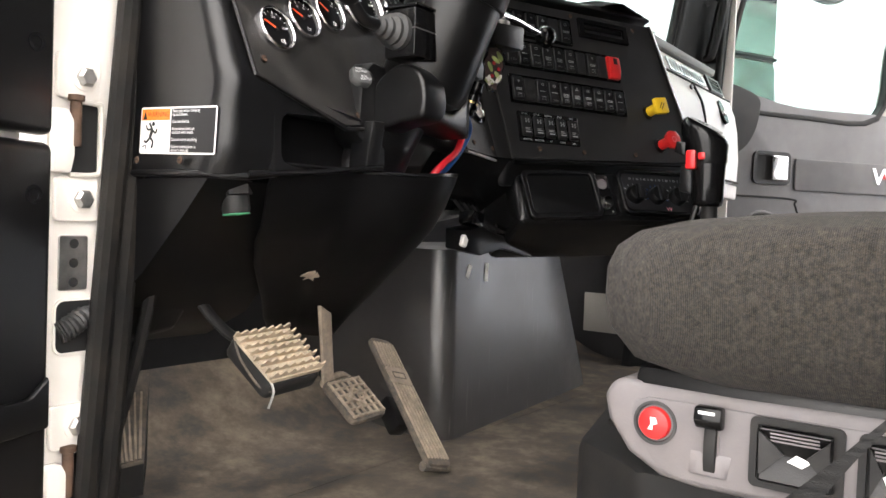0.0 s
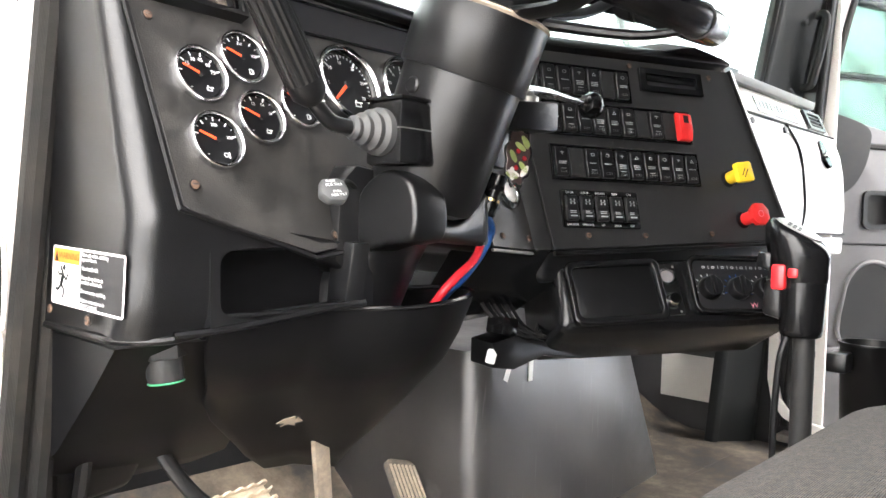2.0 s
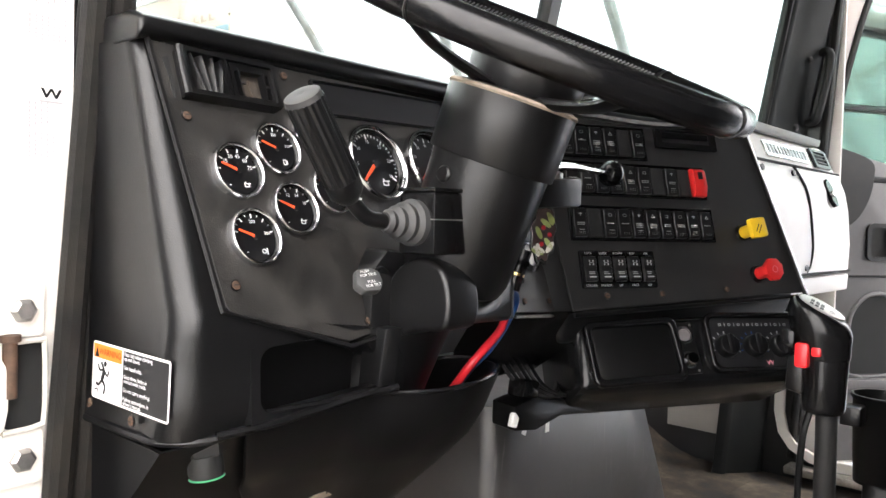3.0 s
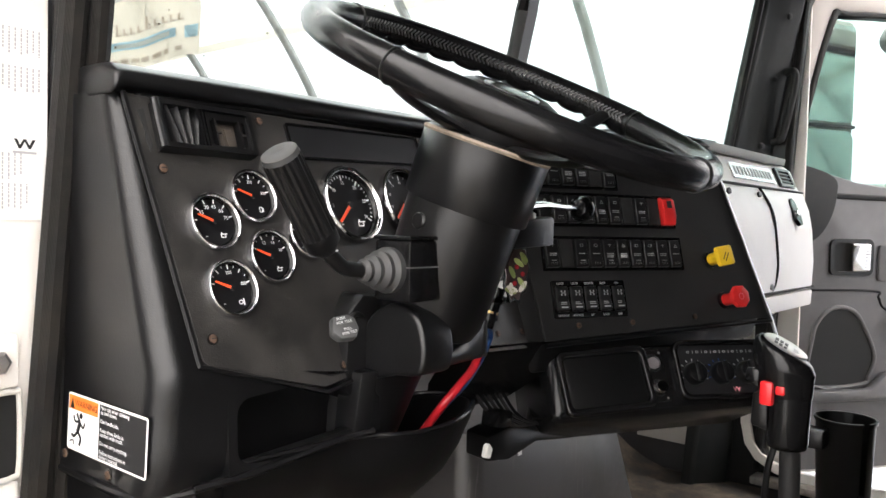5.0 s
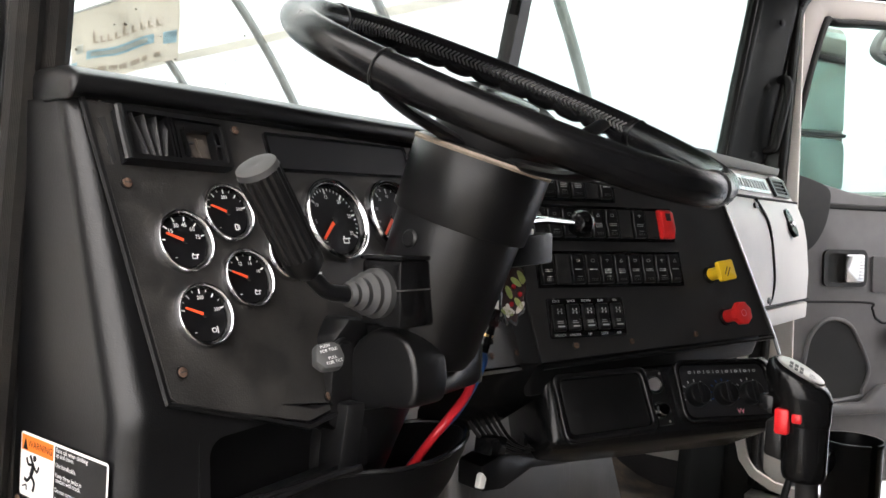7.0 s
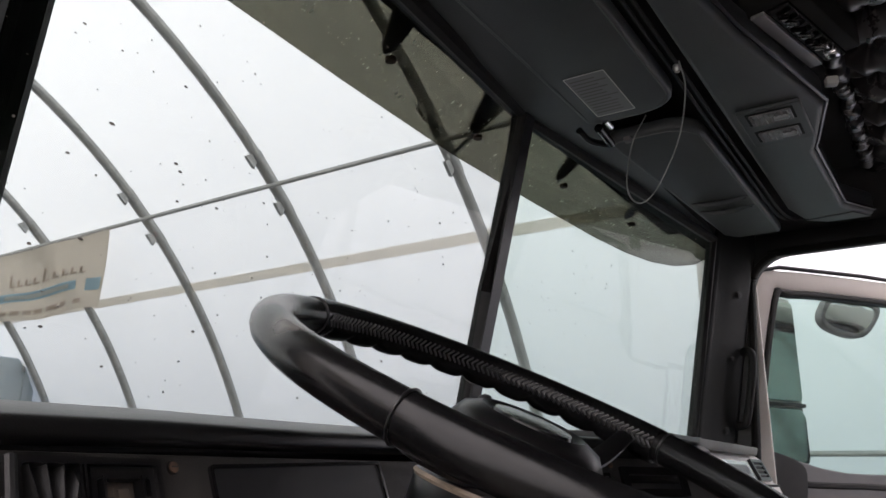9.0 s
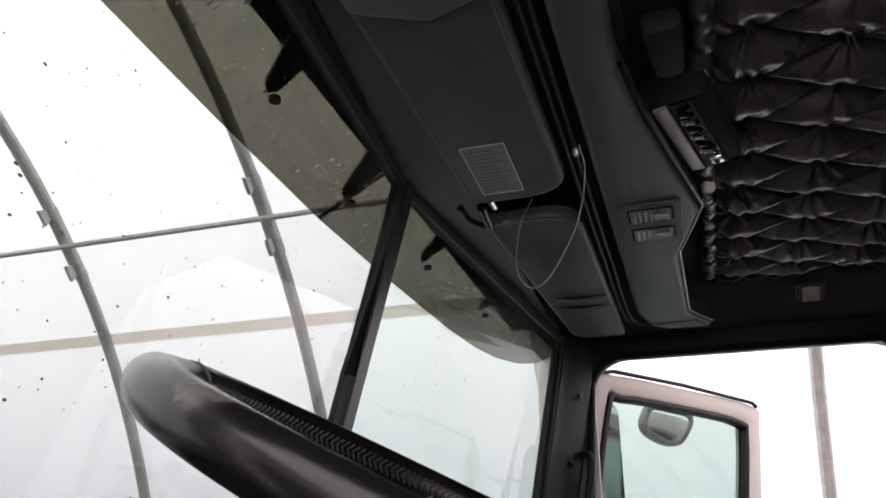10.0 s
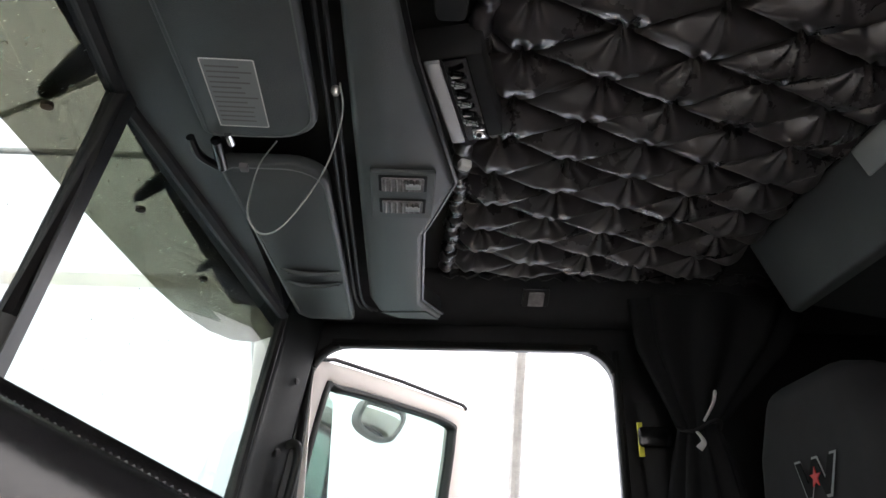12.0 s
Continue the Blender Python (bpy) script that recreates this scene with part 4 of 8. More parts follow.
for _i, _t in enumerate(("Face cab when climbing", "up and down.", "", "Use handholds.", "", "Keep three limbs in", "contact with truck.", "", "Do not carry anything.", "", "Follow instructions in", "driver's manual.")):
    if _t:
        _b = text(_t, 0.0052, Matrix.Identity(4))
        _w = min(v.co.x for v in _b.verts)
        _tx.append(mv(_b, at(-0.009 - _w, 0.0218 - _i * 0.0040, 0.0009)))
part("lettering", join(*_tx), M_WHITE2, _lb, "white lettering")


# ---- switch panel ----
_rk = {}


def rocker_mesh():
    """A rocker whose face dips in the middle."""
    pr = [(-0.0215, 0.0), (-0.0215, 0.0052), (-0.015, 0.0072), (-0.008, 0.0070), (0.0, 0.0058), (0.008, 0.0068), (0.015, 0.0076), (0.0215, 0.0058), (0.0215, 0.0)]
    return bevel_all(loft([[Vector((x, y, z)) for y, z in pr] for x in (-0.0106, 0.0106)]), 0.0008, 1)


ME_ROCK = mesh_of("rocker_switch", rocker_mesh(), M_BLACK)
ME_BLANK = mesh_of("blank_plug", box(0.0215, 0.043, 0.004, (0, 0, 0.002), 0.0008, 1), M_DARK)


def legend(seed):
    """Small broken print on a rocker: an icon window, two short words and a row of grip dots."""
    rr = random.Random(seed)
    b = []
    for row in range(1 + seed % 3):
        x = -0.0062
        while x < 0.0055:
            w = rr.uniform(0.0008, 0.0019)
            b.append(box(w, 0.0014, 0.0001, (x + w / 2, -0.0012 - 0.0026 * row, 0.0070)))
            x += w + 0.0005
    if seed % 2:
        b.append(box(0.009, 0.0008, 0.0001, (0, -0.0118, 0.0078)))
    for i in range(4):
        for j in range(2):
            b.append(box(0.0008, 0.0008, 0.0001, (-0.0045 + 0.003 * i, -0.0150 - 0.0022 * j, 0.0076)))
    k = seed % 4
    if k == 0:
        b.append(ring_plate(rrect(0.0065, 0.0048, 0.0022, 3), rrect(0.0052, 0.0036, 0.0016, 3), 0.0078, 0.0079, at(0, 0.0115, 0)))
    elif k == 1:
        b.append(box(0.006, 0.0009, 0.0001, (0, 0.0125, 0.0079)))
        b.append(box(0.0009, 0.005, 0.0001, (0, 0.0115, 0.0079)))
    elif k == 2:
        b.append(ring_plate([(-0.0034, 0.009), (0.0034, 0.009), (0, 0.0145)], [(-0.0022, 0.0097), (0.0022, 0.0097), (0, 0.0130)], 0.0078, 0.0079))
    else:
        b.append(ring_plate(rrect(0.0055, 0.0042, 0.0004, 2), rrect(0.0043, 0.0030, 0.0003, 2), 0.0078, 0.0079, at(0, 0.0115, 0)))
    return join(*b)


ME_LEG = [mesh_of("legend", legend(i), M_GREYMARK) for i in range(8)]


def switch_bank(x0, y, slots, label, seed):
    n = len(slots)
    w = 0.0258 * n
    t = thing("switch_bank", label, "switches", SP @ at(x0 + w / 2, y, 0.001), "rocker switch rows")
    part("frame", hole_plate(-w / 2 - 0.003, -0.0265, w / 2 + 0.003, 0.0265, rrect(w, 0.0455, 0.001, 2), 0, 0.004), M_GLOSS, t)
    part("backplate", box(w, 0.046, 0.001, (0, 0, 0.0008)), M_DARK, t)
    for i, c in enumerate(slots):
        m = at(-w / 2 + 0.0258 * (i + 0.5), 0, 0.001)
        if c == "s":
            o = piece("rocker_switch", ME_ROCK, t, m)
            piece("legend", ME_LEG[(seed * 3 + i * 5) % 8], o)
        elif c == "b":
            piece("blank_plug", ME_BLANK, t, m)
        elif c == "r":
            o = part("guard", bevel_all(loft([[Vector((x, yy, z)) for yy, z in ((-0.023, 0), (-0.023, 0.009), (-0.008, 0.014), (0.018, 0.013), (0.024, 0.006), (0.024, 0))] for x in (-0.012, 0.012)]), 0.0015, 2), M_RED, t, "red safety guard", m)
            part("window", box(0.009, 0.012, 0.001, (0, 0.010, 0.0138)), M_FACE, o)
    return t


switch_bank(0.006, 0.2585, "ssssbs", "row of black rocker switches with a blank slot", 1)
switch_bank(0.008, 0.1985, "ssssssbsbr", "row of black rocker switches with one red-guarded switch", 2)
switch_bank(0.012, 0.1295, "sbssssssss", "long row of black rocker switches with grey legends", 3)
# differential-lock switches with printed words
_bk = thing("switch_bank", "row of five black switches marked lock and unlock", "switches", SP @ at(0.084, 0.060, 0.001), "rocker switch rows")
part("frame", prism(rrect(0.132, 0.056, 0.003, 3), 0, 0.003, 0.001), M_GLOSS, _bk)
for _i, (_u, _d) in enumerate((("LOCK", "UNLOCK"), ("LOCK", "UNLOCK"), ("DOWN", "UP"), ("ELEV", "LOCK"), ("ON", "OFF"))):
    _o = piece("rocker_switch", ME_ROCK, _bk, at(-0.0508 + 0.0254 * _i, 0, 0.001) @ Matrix.Diagonal((0.9, 0.86, 1, 1)))
    _bits = [text(_u, 0.0048, at(-0.0508 + 0.0254 * _i, 0.0235, 0.0033)), text(_d, 0.0046, at(-0.0508 + 0.0254 * _i, -0.0242, 0.0033)),
             box(0.011, 0.0018, 0.0002, (-0.0508 + 0.0254 * _i, -0.0125, 0.009)), bars(0.011, 0.005, 2, at(-0.0508 + 0.0254 * _i, -0.0065, 0.0083), 0.4, _i)]
    for _q in ((-0.003, 0.011), (0.003, 0.011), (-0.003, 0.006), (0.003, 0.006)):
        _bits.append(box(0.0018, 0.0026, 0.0002, (-0.0508 + 0.0254 * _i + _q[0], _q[1], 0.0088)))
    _bits.append(box(0.007, 0.0007, 0.0002, (-0.0508 + 0.0254 * _i, 0.0085, 0.0088)))
    part("legend", join(*_bits), M_GREYMARK, _bk)
# slot display
_cd = thing("slot_unit", "black slotted clock unit in the switch panel", "display", SP @ at(0.2445, 0.2745, 0.001))
part("bezel", hole_plate(-0.060, -0.019, 0.060, 0.019, rrect(0.098, 0.02, 0.002, 2), 0, 0.006), M_GLOSS, _cd)
part("slot", box(0.10, 0.024, 0.002, (0, 0, 0.001)), M_FACE, _cd)
part("flap", box(0.092, 0.010, 0.003, (0, 0.003, 0.003), 0.001), M_GLOSS, _cd)


# air-brake knobs
def brake_knob(x, y, material, head, label):
    t = thing("air_brake_valve", label, "push knob", SP @ at(x, y, 0.001) @ Matrix.Scale(0.88, 4), "air brake knobs")
    part("collar", lathe([(0.016, 0), (0.015, 0.004), (0.011, 0.005)], 20), M_BLACK, t)
    part("stem", lathe([(0.0115, 0.003), (0.0115, 0.030), (0.0125, 0.034)], 20), material, t)
    if head == 4:
        part("head", prism(rrect(0.036, 0.036, 0.005, 4), 0.034, 0.043, 0.002, m=Matrix.Rotation(radians(8), 4, "Z")), material, t)
        part("lettering", bars(0.022, 0.012, 2, at(0, 0, 0.0432) @ Matrix.Rotation(radians(60), 4, "Z"), 0.35, 3), M_PANEL, t)
    else:
        part("head", prism([(0.021 * math.cos(math.pi / 8 + i * math.pi / 4), 0.021 * math.sin(math.pi / 8 + i * math.pi / 4)) for i in range(8)], 0.034, 0.043, 0.002), material, t)
        part("emblem", ring_plate(rrect(0.012, 0.012, 0.0058, 5), rrect(0.010, 0.010, 0.0048, 5), 0.0431, 0.0433), M_PINK, t)
    return t


brake_knob(0.333, 0.1197, M_YELLOW, 4, "square yellow parking-brake knob on the switch panel")
brake_knob(0.3501, 0.0525, M_RED, 8, "octagonal red trailer-air knob on the switch panel")

# ---- lower console ----
_rd = thing("radio_cover", "blank glossy black cover where a radio would sit", "cover", RP @ at(-0.089, -0.0085, 0.0))
_skew = Matrix.Rotation(radians(4), 4, "Z")
part("bezel", bevel_all(ring_plate(rrect(0.146, 0.096, 0.014, 6), rrect(0.124, 0.074, 0.008, 6), -0.002, 0.010, _skew), 0.0035, 3, 60), M_GLOSS, _rd, "rounded glossy bezel", sharp=60)
part("plate", prism(rrect(0.124, 0.076, 0.007, 5), 0.0, 0.004, 0.001, m=_skew), M_BLACK, _rd)
_pw = thing("power_sockets", "black plate with a chrome socket and cigarette lighter", "socket", RP @ at(-0.0065, -0.003, 0))
part("plate", prism(rrect(0.034, 0.078, 0.002, 2), 0, 0.002, 0.0005, m=_skew), M_BLACK, _pw)
part("socket", lathe([(0.013, 0.002), (0.0135, 0.004), (0.011, 0.0045), (0.0105, 0.003), (0.0102, -0.004), (0, -0.004)], 24, at(0, 0.0195, 0)), M_CHROME, _pw, "chrome socket")
part("socket_cap", lathe([(0.0095, 0.0), (0.0095, 0.003), (0, 0.0035)], 20, at(0, 0.0195, 0)), M_SEATGREY, _pw)
part("lighter", lathe([(0.013, 0.002), (0.013, 0.004), (0.0105, 0.005), (0.0095, 0.014), (0.008, 0.016), (0, 0.0155)], 24, at(0, -0.0185, 0)), M_CHROME, _pw, "chrome lighter knob")
for _x, _y in ((-0.012, 0.034), (0.012, 0.035), (-0.012, -0.035), (0.013, -0.034)):
    part("rivet", lathe([(0.002, 0.002), (0.0012, 0.0032), (0, 0.0033)], 8, at(_x, _y, 0)), M_STEEL, _pw)
_hv = thing("heater_control", "black heater control panel with three round dials", "heater control", RP @ at(0.106, 0.004, 0))
part("frame", bevel_all(ring_plate(rrect(0.160, 0.092, 0.018, 6), rrect(0.144, 0.076, 0.012, 6), -0.002, 0.010), 0.003, 3, 60), M_GLOSS, _hv, "rounded glossy surround", sharp=60)
part("plate", prism(rrect(0.144, 0.076, 0.010, 6), 0, 0.003), M_FACE, _hv)
for _i, _x in enumerate((-0.049, -0.003, 0.040)):
    _k = part("dial", lathe([(0.0175, 0.003), (0.0172, 0.008), (0.0155, 0.016), (0.0145, 0.017), (0, 0.0165)], 28, at(_x, -0.006, 0)), M_BLACK, _hv)
    part("grip", box(0.007, 0.030, 0.006, (_x, -0.006, 0.019), 0.0015), M_BLACK, _k)
    _arc = []
    for _j in range(9):
        _a = radians(-20 + _j * 27)
        _arc.append(box(0.004, 0.0016, 0.0002, (0.0215, 0, 0.0032), m=at(_x, -0.006, 0) @ Matrix.Rotation(_a, 4, "Z")))
    part("scale", join(*_arc), M_BLUE if _i == 1 else M_GREYMARK, _hv)
part("symbols", join(*[ring_plate(rrect(0.0045, 0.0036, 0.001, 2), rrect(0.0030, 0.0020, 0.0006, 2), 0.0030, 0.0033, at(-0.052 + 0.0155 * i, 0.028, 0)) for i in range(8)] + [box(0.0008, 0.005, 0.0002, (-0.044 + 0.0155 * i, 0.028, 0.0032)) for i in range(7)]), M_GREYMARK, _hv)
part("emblem", prism([(-0.006, 0.004), (-0.003, -0.004), (0, 0.003), (0.003, -0.004), (0.006, 0.004), (0.003, 0.0), (0, 0.0045), (-0.003, 0.0)], 0.003, 0.0034, m=at(0.018, -0.031, 0)), M_PINK, _hv)
# loose bracket, strap and cables under the console
_br = thing("loose_bracket", "loose black bracket and cables hanging under the dash", "bracket", at(-0.29, 0.86, 0.41))
part("strap", bevel_all(loft([[Vector((x, y, z)) for y, z in ((-0.02, zt), (0.02, zt + 0.004), (0.02, zb + 0.004), (-0.02, zb))] for x, zt, zb in ((-0.070, 0.012, -0.022), (-0.02, 0.018, -0.030), (0.05, 0.004, -0.018), (0.15, -0.020, -0.034), (0.26, -0.016, -0.026))]), 0.003, 2), M_BLACK, _br, "bent black strap")
part("clip", bevel_all(prism([(-0.012, -0.014), (0.006, -0.016), (0.010, 0.004), (-0.004, 0.014), (-0.010, 0.010)], -0.006, 0.006, m=frame_of((-0.074, -0.022, -0.004), (1, 0.2, -0.2), (0, -1, 0)) @ Matrix.Scale(0.7, 4)), 0.0015, 1), M_PAPER, _br, "torn white plastic clip")
part("connector", box(0.036, 0.03, 0.024, (-0.045, -0.012, 0.026), 0.004, m=Matrix.Rotation(0.15, 4, "Y")), M_GLOSS, _br, "black plug housing")
for _i in range(6):
    part("cable", tube([(-0.05 + 0.012 * _i, 0.03, 0.075), (-0.055 + 0.014 * _i, -0.004, 0.045 - 0.003 * _i), (-0.02 + 0.012 * _i, -0.024, 0.022 - 0.002 * _i), (0.03 + 0.012 * _i, -0.012, 0.012), (0.09 + 0.02 * _i, 0.02, 0.03)], 0.0028, 6), (M_RUBBER, M_LOWER, M_RUBBER, M_LOWER, M_RUBBER, M_LOWER)[_i], _br)
for _i in range(4):
    part("cable", tube([(0.2 + 0.03 * _i, 0.0, 0.03), (0.22 + 0.02 * _i, -0.03, -0.018), (0.25 + 0.02 * _i, -0.02, 0.0), (0.30, 0, 0.03)], 0.003, 6), (M_RUBBER, M_LOWER, M_RUBBER, M_DARKGREY)[_i], _br)


# ---- steering ----
WC = Vector((-0.5300, 0.6935, 0.8608))
WM = Matrix.Translation(WC) @ Matrix.Rotation(radians(25.8), 4, "X")
wheel = thing("steering_wheel", "large black leather-wrapped steering wheel, shiny from wear", "steering wheel", WM)
WR = 0.2165
part("rim", tube([(WR * math.cos(a), WR * math.sin(a), 0) for a in [i * math.pi / 24 for i in range(48)]], 0.0157, 16, True, 3), M_WHEEL, wheel)
# padded grip with finger bumps below and lacing along its inner side, on the far part of the rim
def grip(a0, a1):
    rows = []
    for i in range(int((a1 - a0) * 180 / math.pi / 1.0) + 1):
        a = a0 + radians(i * 1.0)
        bump = abs(math.sin(a * 18 + 0.35 * math.sin(a * 36)))
        c = Vector((math.cos(a), math.sin(a), 0))
        ring = []
        for k in range(18):
            b = k * math.pi / 9
            low = max(0, math.cos(b - 1.38 * math.pi)) ** 3
            q = 0.0166 + (0.0042 * bump - 0.0012) * low
            ring.append(c * (WR + q * math.cos(b)) + Vector((0, 0, q * math.sin(b))))
        rows.append(ring)
    return loft(rows)


part("grip_wrap", grip(radians(-8), radians(105)), M_WHEEL, wheel, "laced black leather wrap with finger bumps")
_st = []
for _sg in (1, -1):
    _d = 0.0056 / WR
    _st.append(tube([((WR - q) * math.cos(_d * k), (WR - q) * math.sin(_d * k), z) for k, q, z in ((0.5, 0.0170, 0.0022), (0.15, 0.0174, 0.0022 + _sg * 0.0022), (-0.5, 0.0160, 0.0022 + _sg * 0.0054))], 0.00115, 5, n=2))
ME_LACE = mesh_of("lace", join(*_st), M_LACE)
for _i in range(70):
    piece("lace", ME_LACE, wheel, Matrix.Rotation(radians(-7 + _i * 1.6), 4, "Z"))
for _a in (radians(189), radians(350), radians(275), radians(105.5)):
    _c = Vector((math.cos(_a), math.sin(_a), 0))
    part("seam", tube([(WR * _c) + (math.cos(b) * _c + math.sin(b) * Vector((0, 0, 1))) * 0.0162 for b in [i * math.pi / 8 for i in range(16)]], 0.0011, 5, True, 1, smooth=False), M_BLACK, wheel)
for _a in (0, math.pi, -math.pi / 2 + 0.45, -math.pi / 2 - 0.45):
    _c = Vector((math.cos(_a), math.sin(_a), 0))
    part("spoke", tube([_c * (WR - 0.01), _c * 0.15 + Vector((0, 0, -0.030)), _c * 0.05 + Vector((0, 0, -0.055))], lambda t: 0.009 + 0.005 * t, 10, flat=0.45), M_BLACK, wheel)
part("hub", lathe([(0.05, -0.09), (0.058, -0.06), (0.064, -0.038), (0.064, -0.019), (0.057, -0.008), (0.043, -0.002), (0.038, -0.005), (0.02, -0.007), (0, -0.007)], 36), M_BLACK, wheel, "domed horn pad")
part("horn_button", lathe([(0.034, -0.006), (0.032, -0.002), (0.02, -0.0005), (0, -0.0005)], 30), M_GLOSS, wheel)
solid("dash_knob", join(lathe([(0.004, -0.03), (0.004, 0.018)], 10), lathe([(0.0, 0.014), (0.008, 0.016), (0.0115, 0.023), (0.008, 0.031), (0, 0.034)], 16)), M_RUBBER, "small round black knob standing on the dash top", "knob", m=at(-0.204, 0.93, 0.887))

col = thing("steering_column", "black two-piece plastic steering column shroud", "steering column")
CA, CB = Vector((-0.5447, 0.7131, 0.805)), Vector((-0.566, 0.777, 0.610))
_cm = along(CB, CA)
_cl = (CA - CB).length
part("upper_collar", lathe([(0.062, _cl * 0.632), (0.0676, _cl * 0.632), (0.0688, _cl * 0.640), (0.0702, _cl * 0.97), (0.0695, _cl * 0.985), (0.064, _cl * 1.0), (0, _cl * 1.0)], 44, _cm), M_BLACK, col)
part("collar_ring", lathe([(0.0700, _cl * 0.962), (0.0716, _cl * 0.975), (0.0700, _cl * 0.988)], 44, _cm, caps=False), M_PEDAL, col, "worn tan edge ring")
part("lower_tube", lathe([(0.0, -0.016), (0.042, -0.012), (0.055, -0.005), (0.0605, 0.010), (0.0640, _cl * 0.635), (0.0, _cl * 0.635)], 44, _cm), M_BLACK, col)
part("seam", box(0.0015, 0.004, 0.09, (0.0, 0.0, 0), m=_cm @ Matrix.Rotation(radians(168), 4, "Z") @ at(0.0615, 0, _cl * 0.50)), M_DARK, col)
part("cap_screw", lathe([(0.009, 0.0), (0.009, 0.004), (0.007, 0.006), (0, 0.006)], 18, _cm @ Matrix.Rotation(radians(160), 4, "Z") @ at(0.0605, 0, _cl * 0.52) @ Matrix.Rotation(math.pi / 2, 4, "Y")), M_BLACK, col)
_chk = [(0.800, 0.552), (0.760, 0.558), (0.738, 0.560), (0.724, 0.564), (0.718, 0.574), (0.717, 0.592), (0.723, 0.614), (0.736, 0.628), (0.761, 0.634), (0.790, 0.622), (0.805, 0.60)]
part("cheek", bevel_all(prism([(p.x, p.y) for p in spline([(y, z, 0) for y, z in _chk], 3, True)], -0.024, 0.024, m=Matrix(((0, 0, 1, -0.612), (1, 0, 0, 0), (0, 1, 0, 0), (0, 0, 0, 1)))), 0.006, 4, 60), M_BLACK, col, "rounded left half of the lower shroud", sharp=70)
_sad = []
for _i in range(15):
    _k = _i / 14
    _x, _y = -0.606 + 0.134 * _k, 0.722 + 0.043 * _k
    _zt = 0.590 - 0.008 * math.sin(math.pi * min(1, _k / 0.7)) + 0.030 * max(0, (_k - 0.55) / 0.45) ** 1.5
    _zb = 0.566 - 0.010 * _k
    _sad.append([Vector((_x, 0.81, _zb)), Vector((_x, _y + 0.006, _zb)), Vector((_x, _y, _zb + 0.006)), Vector((_x, _y + 0.001, _zt - 0.005)), Vector((_x, _y + 0.007, _zt)), Vector((_x, 0.81, _zt - 0.004))])
part("clamshell", loft(_sad), M_BLACK, col, "saddle of the lower shroud under the tube", sharp=60)
part("clamshell_end", bevel_all(loft([[Vector((x, y, z)) for y, z in ((0.765, 0.557), (0.766, 0.615), (0.80, 0.612), (0.80, 0.557))] for x in (-0.474, -0.466)]), 0.003, 2), M_SEATRUB, col)
_xz = lambda y: Matrix(((1, 0, 0, 0), (0, 0, 1, y), (0, 1, 0, 0), (0, 0, 0, 1)))
part("back_plate", bevel_all(prism([(-0.665, 0.54), (-0.66, 0.62), (-0.64, 0.64), (-0.60, 0.635), (-0.60, 0.53), (-0.64, 0.52)], 0.0, 0.05, m=_xz(0.80)), 0.006, 2), M_BLACK, col)
part("neck", loft([[Vector((cx + rx * math.cos(a), cy + ry * math.sin(a), z)) for a in [i * math.pi / 10 for i in range(20)]] for cx, cy, rx, ry, z in ((-0.568, 0.825, 0.062, 0.045, 0.58), (-0.588, 0.835, 0.060, 0.042, 0.53), (-0.60, 0.875, 0.066, 0.05, 0.45))]), M_BLACK, col)
part("neck_rib", bevel_all(loft([[Vector((-0.655, y, z)) for y, z in ((0.785, 0.56), (0.80, 0.47), (0.83, 0.47), (0.82, 0.56))], [Vector((-0.635, y, z)) for y, z in ((0.78, 0.56), (0.795, 0.47), (0.83, 0.47), (0.82, 0.56))]]), 0.003, 2), M_BLACK, col)
# lower bowl
_bo = [Vector(p) for p in ((-0.80, 0.800), (-0.738, 0.794), (-0.70, 0.792), (-0.668, 0.790), (-0.642, 0.778), (-0.618, 0.763), (-0.592, 0.752), (-0.5585, 0.746), (-0.521, 0.752), (-0.490, 0.766), (-0.468, 0.788), (-0.466, 0.815), (-0.485, 0.845), (-0.515, 0.865))]
_bo = spline(_bo, 4)


def bowl_ring(z, dy, xl):
    """One level of the funnel: an outer line and, 4 mm behind it, an inner one."""
    k = (xl + 0.45) / -0.35
    rise = lambda p: 0.010 * min(1, max(0, (p.x + 0.60) / 0.12)) * max(0, (z - 0.40) / 0.095)
    out = [Vector((-0.45 + (p.x + 0.45) * k, p.y + dy, z + rise(p))) for p in _bo]
    inn = [Vector((-0.45 + (p.x + 0.45 - (0.004 if p.x > -0.5 else 0)) * k, p.y + dy + 0.004, z + rise(p))) for p in _bo]
    return out + inn[::-1]


part("lower_bowl", loft([bowl_ring(*q) for q in ((0.493, 0.0, -0.80), (0.482, 0.004, -0.80), (0.467, 0.012, -0.80), (0.45, 0.021, -0.795), (0.42, 0.044, -0.78), (0.40, 0.067, -0.77), (0.37, 0.103, -0.74), (0.34, 0.141, -0.70), (0.31, 0.178, -0.66), (0.28, 0.221, -0.62), (0.24, 0.27, -0.56))]), M_LOWER, col, "scuffed glossy lower column cover", sharp=60)
part("bowl_rim", tube([(p.x, p.y + 0.002, 0.493 + 0.010 * min(1, max(0, (p.x + 0.60) / 0.12))) for p in _bo], 0.003, 8, n=1, smooth=False), M_GLOSS, col, "worn rolled edge")
part("scuff", prism([(0.024 * (0.6 + 0.4 * math.sin(i * 2.7)) * math.cos(i * math.pi / 7), 0.012 * (0.7 + 0.3 * math.cos(i * 3.1)) * math.sin(i * math.pi / 7)) for i in range(14)], 0, 0.0008, m=frame_of((-0.640, 0.905, 0.352), (1, 0.2, 0), (-0.1, -0.66, -0.75))), M_PEDAL, col, "pale scraped patch")


